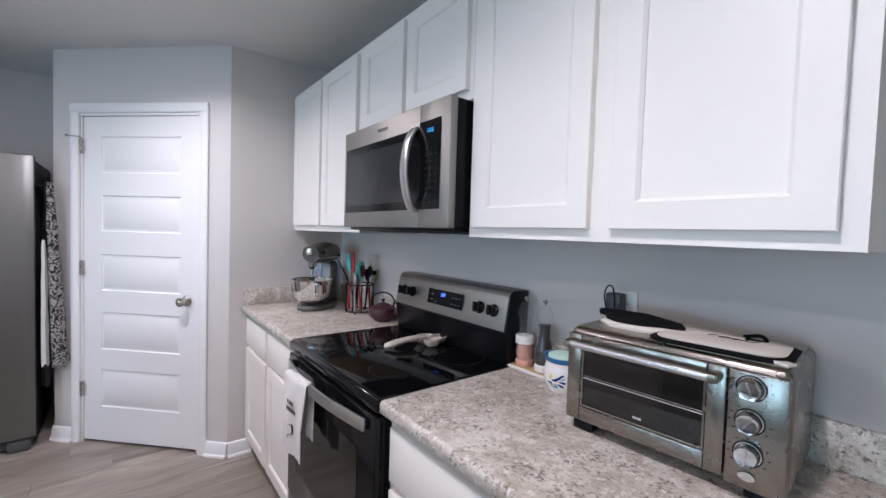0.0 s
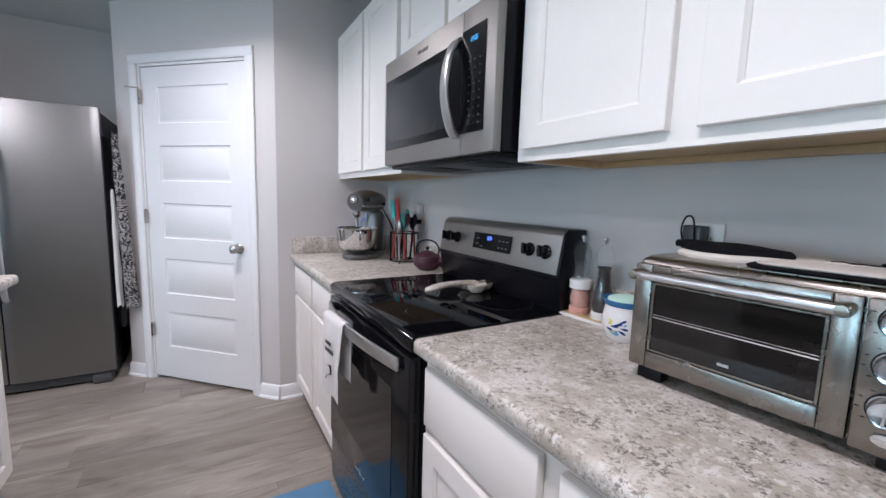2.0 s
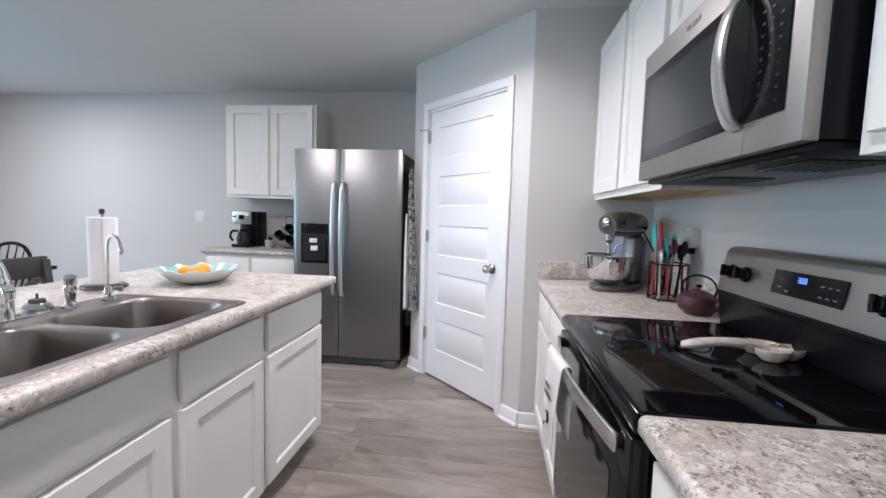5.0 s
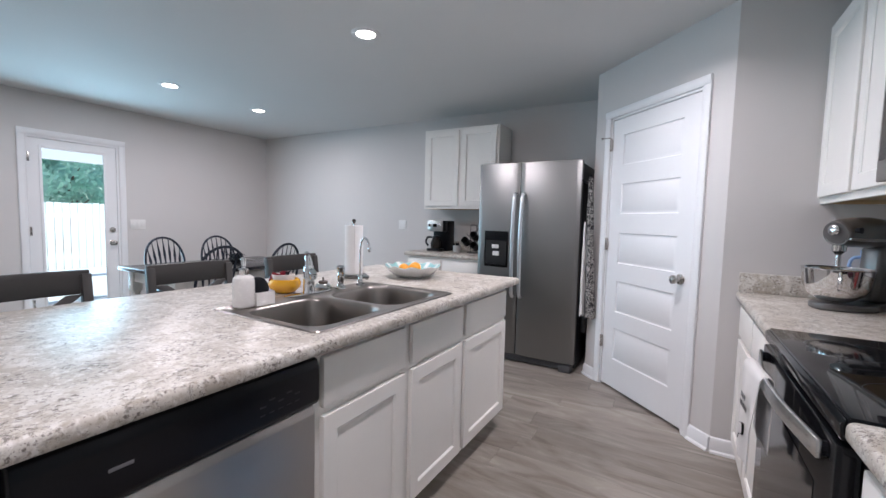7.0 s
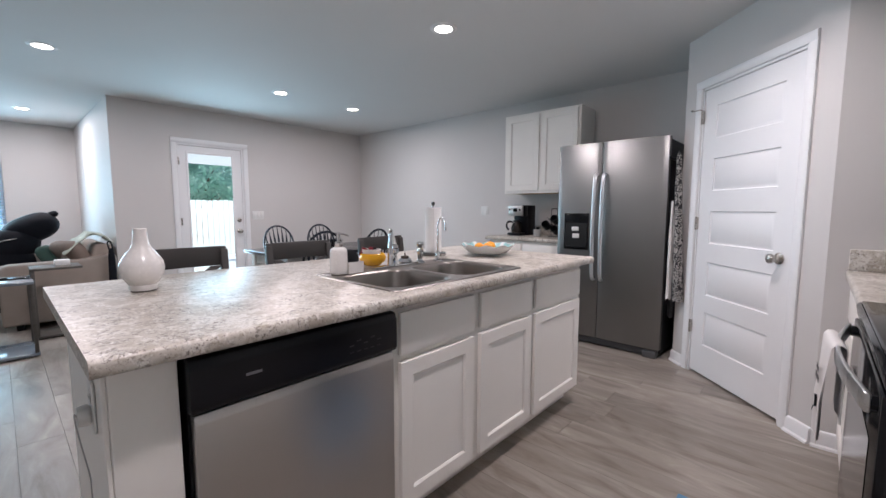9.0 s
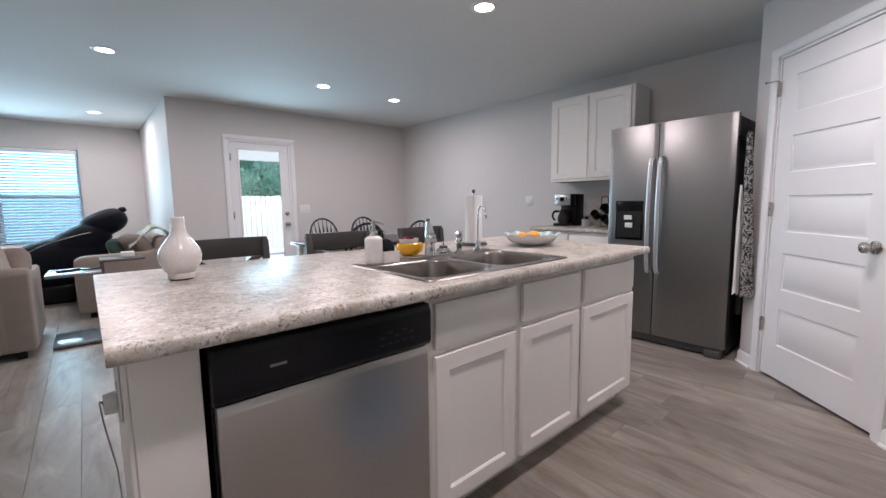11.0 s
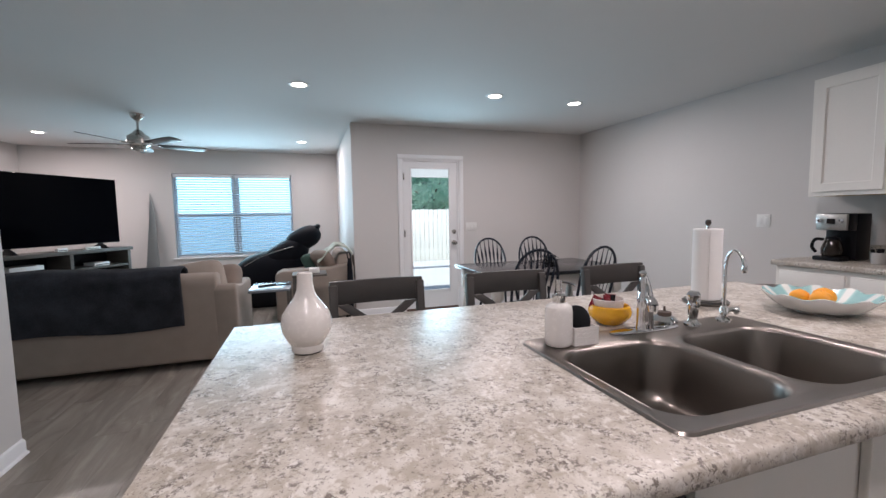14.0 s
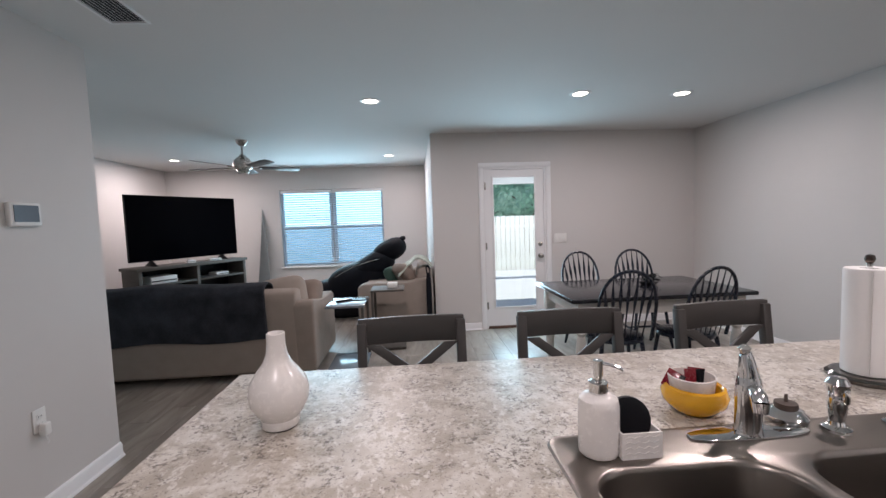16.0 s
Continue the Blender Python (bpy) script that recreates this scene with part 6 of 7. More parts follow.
part("spout", tube(B(), [(0.035, -0.052, 0.040), (0.048, -0.075, 0.058), (0.055, -0.090, 0.080)], [0.016, 0.011, 0.008], 12, smooth=3), plum_m, tp)
part("handle", tube(B(), [(-0.036, 0.042, 0.075), (-0.040, 0.047, 0.108), (-0.027, 0.031, 0.138), (0, 0, 0.150), (0.027, -0.031, 0.138), (0.040, -0.047, 0.108), (0.036, -0.042, 0.075)], 0.0042, 8, smooth=4), "black", tp)

# Spoon rest on the cooktop.
sr = thing("spoon_rest", pose(1.005, 1.385, 0.9188, 0, 0, -6) @ Matrix.Diagonal((0.88, 0.92, 1.15, 1)), "marbled white ceramic spoon rest lying on the black cooktop", "spoon rest")
marb = surface("marbled_white_ceramic", (0.52, 0.47, 0.41), 0.22, vary=0.55, scale=22, coat=0.3)
part("handle", tube(B(), [(-0.175, 0.012, 0.010), (-0.14, -0.004, 0.020), (-0.08, -0.006, 0.028), (-0.02, 0.0, 0.027)], [0.017, 0.025, 0.021, 0.026], 14, smooth=4, flat=0.5), marb, sr)
for k, (x, y, a, b) in enumerate(((0.045, 0.038, 0.052, 0.034), (0.05, -0.030, 0.050, 0.032), (0.105, 0.004, 0.055, 0.036))):
    part("rest_bowl", lathe(B(), [(0.0, 0.001), (0.6, 0.001), (0.93, 0.014 + 0.0), (1.0, 0.026), (0.95, 0.027), (0.85, 0.018), (0.5, 0.008), (0, 0.007)], 26, pose(x, y, 0, 0, 0, 10 * k) @ Matrix.Diagonal((a, b, 1, 1)), close=False), marb, sr)

# Tray with the two mills, and the painted crock.
tr = thing("tray", pose(1.172, 0.940, CT), "small cream tray with wooden inlay under the spice mills", "tray")
part("dish", prism(B(), [(math.copysign(abs(math.cos(a)) ** 0.4, math.cos(a)) * 0.045, math.copysign(abs(math.sin(a)) ** 0.4, math.sin(a)) * 0.098) for a in [2 * math.pi * (k + 0.5) / 32 for k in range(32)]], 0.0, 0.009, "z", 0.003), "gloss_white", tr)
part("inlay", box(B(), -0.038, 0.038, -0.088, 0.088, 0.0093, 0.0105, 0.0004, 1), surface("tan_wood_inlay", (0.50, 0.36, 0.18), 0.5, vary=0.1), tr)


def mill(name, x, y, fill, fh, label, cap=None):
    ml = thing(name, pose(x, y, CT + 0.0108), label, "spice mill", "salt and pepper mills")
    part("grinder", lathe(B(), [(0, 0), (0.030, 0), (0.031, 0.004), (0.031, 0.018), (0.028, 0.022), (0, 0.022)], 26), "white_plastic" if cap is None else pink, ml)
    prof = [(0.030, 0.0225), (0.034, 0.045), (0.031, 0.075), (0.023, 0.115), (0.021, 0.150), (0.024, 0.165)]
    part("acrylic_body", lathe(B(), prof + [(r - 0.003, z) for r, z in prof[::-1]], 28, close=False), acrylic, ml)
    inner = [(0, 0.0228)] + [(r - 0.0045, z) for r, z in prof if z < fh] + [(prof[3][0] - 0.002 if fh > 0.1 else 0.024, fh), (0, fh + 0.002)]
    part("spice_fill", lathe(B(), inner, 24, close=False), fill, ml)
    if cap:
        part("fill_collar", lathe(B(), [(0.0335, 0.080), (0.0335, 0.104), (0.030, 0.108), (0, 0.108)], 26), "white_plastic", ml)
    part("crown", lathe(B(), [(0.020, 0.166), (0.026, 0.174), (0.028, 0.190), (0.025, 0.206), (0.016, 0.221), (0.009, 0.226), (0.0, 0.226)], 26), acrylic, ml)
    part("finial", lathe(B(), [(0.004, 0.226), (0.004, 0.230), (0.009, 0.236), (0.009, 0.242), (0.0, 0.247)], 14), "chrome", ml)


mill("salt_mill", 1.170, 0.968, pink, 0.075, "clear acrylic salt mill with pink salt on the tray", "white")
mill("pepper_mill", 1.176, 0.888, pepper, 0.158, "clear acrylic pepper mill with black pepper on the tray")
ck = thing("crock", pose(1.106, 0.758, CT), "white ceramic crock with painted blue leaves beside the toaster oven", "crock")
part("pot", lathe(B(), [(0, 0), (0.040, 0), (0.044, 0.004), (0.056, 0.030), (0.059, 0.055), (0.055, 0.078), (0.0522, 0.087), (0.0535, 0.093)], 36, close=False), "gloss_white", ck)
blue_rim = surface("blue_glaze", (0.03, 0.16, 0.34), 0.2)
part("rim", lathe(B(), [(0.0538, 0.0925), (0.056, 0.097), (0.061, 0.106), (0.060, 0.109), (0.056, 0.108), (0.049, 0.092), (0.047, 0.030), (0, 0.010)], 36, close=False), blue_rim, ck, "blue glazed flared rim")
part("scrubber", pillow(B(), 0.048, 0.048, 0.012, 1.0, 14, pose(0, 0, 0.106)), surface("pale_mint_cloth", (0.50, 0.72, 0.62), 0.85, bump=0.6, bump_scale=150), ck, "pale mint cloth inside")
navy_l = surface("navy_leaf_paint", (0.01, 0.035, 0.16), 0.2)
sky_l = surface("sky_blue_leaf_paint", (0.15, 0.38, 0.60), 0.2)
yel_l = surface("yellow_flower_paint", (0.70, 0.62, 0.06), 0.25)


def decal(parent, name, cx, cz, w, h, rot, mt):
    """A painted leaf that follows the crock's curved side, facing the room."""
    bm = B()
    pts = []
    for k in range(12):
        a = 2 * math.pi * k / 12
        u, v = w * math.cos(a), h * math.sin(a) * (1 - 0.5 * math.cos(a))
        uu, vv = u * math.cos(rot) - v * math.sin(rot), u * math.sin(rot) + v * math.cos(rot)
        z = cz + vv
        r = float(np.interp(z, [0.004, 0.030, 0.055, 0.078, 0.088], [0.044, 0.056, 0.059, 0.055, 0.051])) + 0.0006
        th_ = (cx + uu) / r
        pts.append(bm.verts.new((-r * math.cos(th_), r * math.sin(th_), z)))
    r0 = float(np.interp(cz, [0.004, 0.030, 0.055, 0.078, 0.088], [0.044, 0.056, 0.059, 0.055, 0.051])) + 0.0010
    c = bm.verts.new((-r0 * math.cos(cx / r0), r0 * math.sin(cx / r0), cz))
    for k in range(12):
        bm.faces.new((c, pts[k], pts[(k + 1) % 12]))
    part(name, bm, mt, parent)


for k, (cx, cz, w, h, r, mt) in enumerate(((0.030, 0.058, 0.010, 0.003, -0.5, navy_l), (0.020, 0.050, 0.011, 0.0035, -0.35, navy_l), (0.010, 0.044, 0.011, 0.0035, -0.1, navy_l), (0.034, 0.040, 0.010, 0.003, 0.1, navy_l), (0.028, 0.030, 0.010, 0.0035, 0.5, navy_l), (-0.006, 0.034, 0.010, 0.003, 0.2, navy_l), (0.008, 0.026, 0.012, 0.007, 0.0, sky_l), (0.036, 0.050, 0.006, 0.002, -0.6, sky_l), (-0.002, 0.058, 0.007, 0.003, 0.5, yel_l), (-0.004, 0.050, 0.006, 0.003, -0.5, yel_l), (0.006, 0.027, 0.006, 0.004, 0.0, yel_l))):
    decal(ck, "painted_leaf", -cx, cz, w, h, r, mt)

# Oven mitts and pot holder on the toaster oven.
mitt_b = surface("black_quilted_cotton", (0.007, 0.007, 0.008), 0.9, bump=0.5, bump_scale=250, spec=0.1)
mitt_w = surface("off_white_cotton", (0.66, 0.62, 0.57), 0.92, vary=0.07, scale=10, bump=0.4, bump_scale=220)


def flat_pad(bm, outline, z, th, n=5, m=None, sag=0.0):
    """A puffed pad on an outline of (x, y) points."""
    before = set(bm.verts)
    cx, cy = sum(p[0] for p in outline) / len(outline), sum(p[1] for p in outline) / len(outline)
    rings = []
    for s_, dz in ((1.0, 0.0), (1.02, th * 0.5), (0.97, th * 0.95), (0.75, th * 1.1), (0.4, th * 1.12)):
        rings.append([bm.verts.new((cx + (x - cx) * s_, cy + (y - cy) * s_, z + dz + sag * noise.noise(Vector((x * 14, y * 14, s_))))) for x, y in outline])
    k = len(outline)
    for a, b in zip(rings, rings[1:]):
        for i in range(k):
            bm.faces.new((a[i], a[(i + 1) % k], b[(i + 1) % k], b[i]))
    bm.faces.new(rings[0][::-1])
    bm.faces.new(rings[-1])
    since(bm, before, m)
    return bm


def rounded(w, h, r, n=6):
    pts = []
    for cx, cy, s_ in ((w - r, h - r, 0), (r, h - r, 90), (r, r, 180), (w - r, r, 270)):
        for k in range(n + 1):
            a = radians(s_ + 90 * k / n)
            pts.append((cx + r * math.cos(a), cy + r * math.sin(a)))
    return pts


ph = thing("pot_holder", TOM @ pose(0.176, 0.022, TH + 0.0032, 0, 0, 2), "off-white pot holder with black binding on the toaster oven", "pot holder")
part("binding", flat_pad(B(), rounded(0.246, 0.175, 0.040), 0.0, 0.007, sag=0.002), mitt_b, ph, "black quilted binding")
part("face", flat_pad(B(), [(x + 0.012, y + 0.013) for x, y in rounded(0.222, 0.148, 0.034)], 0.0072, 0.004, sag=0.002), mitt_w, ph, "off-white cotton face")
part("corner_fold", prism(B(), [(0.214, 0.006), (0.243, -0.010), (0.253, 0.012), (0.236, 0.022)], 0.0, 0.006, "z", 0.002), mitt_w, ph)
bm = B()
for k in range(3):
    tube(bm, [(0.10 + 0.02 * k, 0.075, 0.0186), (0.115 + 0.02 * k, 0.088 - 0.006 * k, 0.0188), (0.125 + 0.025 * k, 0.07, 0.0186), (0.15 + 0.02 * k, 0.082, 0.0186)], 0.0008, 5, smooth=3)
part("printed_line", bm, "black", ph)
om = thing("oven_mitt", TOM @ pose(0.035, 0.085, TH + 0.0035, 0, 0, 8), "black and off-white oven mitt lying on the toaster oven", "oven mitt")
mitt_out = [(0.0, 0.02), (0.03, -0.012), (0.10, -0.024), (0.16, -0.006), (0.24, 0.022), (0.305, 0.036), (0.31, 0.085), (0.27, 0.112), (0.17, 0.118), (0.10, 0.120), (0.04, 0.105), (0.005, 0.075)]
part("lining_side", flat_pad(B(), mitt_out, 0.0, 0.012, sag=0.003), mitt_w, om, "off-white cotton side")
part("thumb_side", flat_pad(B(), [(-0.022, 0.072), (-0.030, 0.094), (-0.012, 0.108), (0.02, 0.100), (0.05, 0.096), (0.10, 0.090), (0.145, 0.060), (0.185, 0.030), (0.190, 0.012), (0.165, 0.004), (0.10, -0.010), (0.045, -0.004), (0.012, 0.022), (0.010, 0.052), (-0.006, 0.062)], 0.0115, 0.014, sag=0.003), mitt_b, om, "black quilted side")
part("hanging_loop", tube(B(), [(0.295, 0.05, 0.012), (0.325, 0.055, 0.018), (0.335, 0.035, 0.010), (0.30, 0.030, 0.012)], 0.004, 7, smooth=4), mitt_b, om)


# Outlets, switches, chargers.
def plate(name, m, label, rockers=0, w=0.070, h=0.115, cat="outlet"):
    o = thing(name, m, label, cat)
    part("cover_plate", box(B(), -w / 2, w / 2, -0.006, -0.0004, -h / 2, h / 2, 0.0022), "white_plastic", o)
    if rockers:
        for k in range(rockers):
            x = (k - (rockers - 1) / 2) * 0.046
            part("rocker", box(B(), x - 0.0165, x + 0.0165, -0.0095, -0.0062, -0.033, 0.033, 0.0012), "white_plastic", o)
    else:
        for z in (0.0195, -0.0195):
            part("socket", box(B(), -0.017, 0.017, -0.0078, -0.0062, z - 0.014, z + 0.014, 0.003), "white_plastic", o)
            part("slots", box(box(B(), -0.008, -0.006, -0.0082, -0.0079, z - 0.004, z + 0.005), 0.006, 0.008, -0.0082, -0.0079, z - 0.004, z + 0.005), "black", o)
    return o


EM = lambda y, z: pose(WX, y, z, 0, 0, -90)
plate("wall_outlet", EM(2.185, 1.165), "white outlet on the wall behind the utensil caddy")
plate("wall_outlet", EM(0.635, 1.172), "white outlet on the wall behind the toaster oven")
ad = thing("power_adapter", EM(0.655, 1.192) @ pose(0, -0.0086, 0), "dark grey power adapter with its cord in the outlet", "power adapter")
part("brick", box(B(), -0.024, 0.024, -0.040, 0.0, -0.030, 0.032, 0.006, 3), surface("dark_grey_plastic", (0.07, 0.07, 0.08), 0.35), ad)
part("cord", tube(B(), [(-0.012, -0.043, -0.026), (-0.016, -0.056, 0.020), (-0.010, -0.050, 0.052), (0.006, -0.046, 0.046), (0.012, -0.0475, -0.02), (0.010, -0.060, -0.10), (0.02, -0.05, -0.19)], 0.0022, 7, smooth=5), "black", ad)
wb = thing("plug_in_box", EM(2.185, 1.185) @ pose(0, -0.0084, 0), "white plastic plug-in box on the outlet behind the caddy", "charger")
part("case", box(B(), -0.030, 0.030, -0.034, 0.0, -0.030, 0.055, 0.005, 3), "white_plastic", wb)
part("label_strip", box(B(), -0.012, 0.004, -0.0346, -0.0341, 0.034, 0.038, 0.0002, 1), "steel", wb)
pg = thing("plug", EM(2.185, 1.138) @ pose(0, -0.0086, 0), "black plug and cord in the outlet by the mixer", "plug")
part("plug_body", box(B(), -0.013, 0.013, -0.030, 0.0, -0.013, 0.013, 0.005), "black", pg)
part("cord", tube(B(), [(0, -0.03, 0), (-0.01, -0.055, 0.0), (-0.04, -0.07, 0.012), (-0.08, -0.07, -0.01), (-0.11, -0.06, -0.10)], 0.003, 7, smooth=5), "black", pg)
plate("light_switch", pose(-2.695, NY, 1.185), "white double rocker switch on the dining wall", 2, w=0.116, cat="light switch")
plate("light_switch", pose(PX, 2.43, 1.115, 0, 0, 90), "white triple rocker switch beside the patio door", 3, w=0.16, cat="light switch")
plate("wall_outlet", pose(-1.98, NY, 1.13), "white outlet above the coffee maker counter")
SM = lambda x, z: pose(x, SY, z, 0, 0, 180)
plate("wall_outlet", SM(-2.385, 0.475), "white outlet low on the thermostat wall")
nl = thing("charger", SM(-2.385, 0.440) @ pose(0, -0.0086, 0), "small white charger plugged into the low outlet", "charger")
part("case", box(B(), -0.019, 0.019, -0.034, 0, -0.040, 0.022, 0.007, 3), "white_plastic", nl)
part("cord", tube(B(), [(0.0, -0.018, -0.040), (0.004, -0.02, -0.065), (0.012, -0.02, -0.078), (0.004, -0.02, -0.086)], 0.002, 6, smooth=3), "white_plastic", nl)
ts = thing("thermostat", SM(-2.405, 1.477), "white wall thermostat with a grey screen", "thermostat")
part("case", box(B(), -0.080, 0.080, -0.024, -0.0004, -0.056, 0.056, 0.006, 3), "white_plastic", ts)
part("screen", box(B(), -0.062, 0.066, -0.0262, -0.0245, -0.036, 0.044, 0.0008, 1), surface("thermostat_screen", (0.12, 0.16, 0.20), 0.12), ts)
io = plate("island_outlet", pose(-0.690, IY0 - 0.0105, 0.765, 0, 0, 0), "white outlet on the end of the island", cat="outlet")
ic = thing("plugged_cable", pose(-0.690, IY0 - 0.019, 0.745), "round white plug and thin cable on the island end", "cable")
part("plug_body", lathe(B(), [(0, 0), (0.022, 0), (0.024, 0.004), (0.022, 0.022), (0, 0.024)], 20, pose(0, 0, 0, 90)), "white_plastic", ic)
part("cord", tube(B(), [(0.010, -0.022, 0.004), (0.030, -0.028, 0.018), (0.045, -0.024, -0.03), (0.046, -0.012, -0.12), (0.030, -0.010, -0.16), (0.020, -0.008, -0.22)], 0.0015, 6, smooth=5), surface("grey_cord", (0.35, 0.35, 0.35), 0.5), ic)


# Towels.
def hang_cloth(name, m, w, front, back, label, mt, cat="towel", th=0.005, gap=0.030, fold=0.012, nu=22, seed=0.0, skew=0.0):
    """Cloth over a bar along x at the origin; front and back: how far it hangs."""
    t = thing(name, m, label, cat)

    def fn(u, v):
        L = front + back + gap * 1.57
        s_ = v * L
        if s_ < front:
            y, z = -gap / 2, -(front - s_)
        elif s_ < front + gap * 1.57:
            a = (s_ - front) / gap * 2
            y, z = -gap / 2 * math.cos(a), gap / 2 * math.sin(a)
        else:
            y, z = gap / 2, -(s_ - front - gap * 1.57)
        x = (u - 0.5) * w
        drop = max(0.0, -z)
        k = min(1.0, drop / 0.15)
        wv = math.sin(u * 9.5 + seed) + 0.6 * noise.noise(Vector((u * 4, z * 4, seed)))
        return (x * (1 - 0.06 * k) + skew * drop + 0.006 * noise.noise(Vector((z * 6, seed, 1))), y + fold * k * wv * (1 if y < 0 else 0.4) - (0.010 * k if y < 0 else 0), z + 0.008 * k * noise.noise(Vector((u * 5, seed, 3))))

    part("cloth", sheet(B(), fn, nu, 40, th), mt, t, angle=80)
    return t


HB = E_(0.632, 1.762) @ pose(0.272, -0.089, 0.834, 0, 0, 4)
tw = hang_cloth("kitchen_towel", HB, 0.190, 0.268, 0.20, "white printed kitchen towel hanging on the oven door handle", towel_m, th=0.004, gap=0.032, fold=0.004, seed=1.2)
bm = B()
for k in range(2):
    for i in range(4 + 2 * k):
        box(bm, -0.030 + i * 0.014 - 0.006 * k, -0.021 + i * 0.014 - 0.006 * k, -0.0315, -0.0309, -0.085 - k * 0.026, -0.070 - k * 0.026)
part("printed_words", bm, "black", tw)
bm = tube(B(), [(-0.02, -0.0312, -0.165), (0.015, -0.0312, -0.155), (0.02, -0.0312, -0.185), (-0.01, -0.0312, -0.195), (-0.025, -0.0312, -0.215)], 0.003, 6, smooth=4, flat=0.3, up=(0, 0, 1))
part("printed_scroll", bm, "black", tw)

AP = pose(-0.372, 3.475, 1.60, 0, 0, 90)
hk = thing("magnetic_hooks", pose(-0.3815, 3.49, 1.60), "black magnetic hook rail on the side of the fridge", "hooks")
part("rail", box(B(), 0.0, 0.012, -0.06, 0.14, -0.012, 0.012, 0.003), "black", hk)
for y in (-0.04, 0.04, 0.11):
    part("hook", tube(B(), [(0.012, y, 0), (0.030, y, -0.012), (0.045, y, -0.004), (0.048, y, 0.012)], 0.003, 7, smooth=3), "black", hk)


def hung(name, x, y, z0, z1, w, label, mt, spread, seed, cat, thick=0.05):
    """Cloth gathered at a hook and widening downwards beside the fridge."""
    t = thing(name, pose(x, y, 0), label, cat)

    def fn(u, v):
        a = 2 * math.pi * u
        z = z0 + (z1 - z0) * v
        k = 1 - v
        r1 = thick * (0.35 + 0.65 * k ** 0.6) * (1 + 0.16 * math.sin(3 * a + seed))
        r2 = w / 2 * (0.30 + 0.70 * k ** 0.5) * (1 + 0.07 * math.sin(5 * a + seed))
        return (spread * k + r1 * math.cos(a) + 0.006 * noise.noise(Vector((a, z * 7, seed))), r2 * math.sin(a), z + 0.010 * math.sin(4 * a + seed) * k)

    part("cloth", sheet(B(), fn, 44, 36, 0.003), mt, t, angle=80)
    return t


def damask():
    m, n, l, b = nodes_of("black_white_damask")
    v = coords(n, l, (17, 17, 17))
    w = n.new("ShaderNodeTexVoronoi")
    w.feature = "SMOOTH_F1"
    w.inputs["Scale"].default_value = 1.5
    l.new(v, w.inputs["Vector"])
    nz = noise_tex(n, l, v, 1.3, 4, 0.6, 3.5)
    c = ramp(n, l, nz, [(0.47, (0.012, 0.012, 0.014)), (0.53, (0.34, 0.325, 0.31))])
    l.new(c, b.inputs["Base Color"])
    b.inputs["Roughness"].default_value = 0.9
    return m


hung("hand_towel", -0.345, 3.445, 0.510, 1.27, 0.060, "white towel hanging on the side of the fridge", towel_m, 0.004, 0.5, "towel", 0.017)
hung("apron", -0.318, 3.435, 0.500, 1.62, 0.075, "black and white patterned apron hanging by the fridge", damask(), 0.045, 2.0, "apron", 0.034)
hung("dark_apron", -0.350, 3.60, 0.34, 1.66, 0.10, "dark grey apron hanging at the back of the fridge side", surface("dark_grey_cotton", (0.045, 0.045, 0.05), 0.9, bump=0.3, bump_scale=200), 0.002, 4.0, "apron", 0.022)


# On the island.
vs = thing("vase", pose(-1.262, 0.268, CT), "white glazed bottle-shaped diffuser vase on the island", "vase")
vp = [(0, 0.004), (0.040, 0.004), (0.0425, 0.008), (0.0425, 0.024), (0.050, 0.034), (0.0635, 0.058), (0.0675, 0.082), (0.063, 0.106), (0.048, 0.130), (0.031, 0.152), (0.0235, 0.172), (0.0205, 0.195), (0.0205, 0.218), (0.0185, 0.220), (0.016, 0.216), (0.015, 0.190), (0, 0.185)]
part("body", lathe(B(), vp, 48, close=False), "gloss_white", vs)
part("foot_ring", lathe(B(), [(0, 0), (0.037, 0), (0.038, 0.0042), (0, 0.0042)], 36), surface("dark_rubber_ring", (0.04, 0.035, 0.03), 0.7), vs)

DZ = 0.9146 + 0.0040
sd_ = thing("soap_dispenser", pose(-1.056, 0.936, DZ), "white textured soap dispenser with chrome pump on the sink deck", "soap dispenser")
part("bottle", lathe(B(), [(0, 0), (0.040, 0), (0.044, 0.004), (0.045, 0.012), (0.045, 0.095), (0.042, 0.108), (0.032, 0.116), (0.018, 0.119), (0, 0.119)], 40, Matrix.Diagonal((0.80, 0.86, 1, 1))), "gloss_white", sd_)
part("collar", lathe(B(), [(0.017, 0.1185), (0.018, 0.122), (0.018, 0.140), (0.012, 0.143), (0, 0.143)], 24), "chrome", sd_)
part("pump_stem", lathe(B(), [(0.007, 0.142), (0.007, 0.150), (0.009, 0.152), (0.0095, 0.182), (0.0, 0.184)], 16), "chrome", sd_)
part("pump_spout", tube(B(), [(0, 0, 0.176), (0.008, 0.022, 0.174), (0.016, 0.042, 0.166)], 0.0032, 8, smooth=3), "chrome", sd_)
cd = thing("sponge_caddy", pose(-1.052, 0.999, DZ) @ Matrix.Diagonal((1, 0.9, 1, 1)), "white chevron sponge caddy holding a round black brush", "sponge holder")
part("tray_box", open_box(B(), -0.030, 0.030, -0.037, 0.050, 0.0, 0.050, 0.004), "gloss_white", cd)
bm = B()
for r in range(4):
    pts = [(0.0308, -0.032 + k * 0.0105, 0.010 + r * 0.0105 + (0.004 if k % 2 else 0)) for k in range(8)]
    tube(bm, pts, 0.0009, 5)
part("chevron_relief", bm, "gloss_white", cd)
br = thing("dish_brush", pose(-1.056, 0.993, DZ + 0.0048), "round black dish brush standing in the white caddy", "brush")
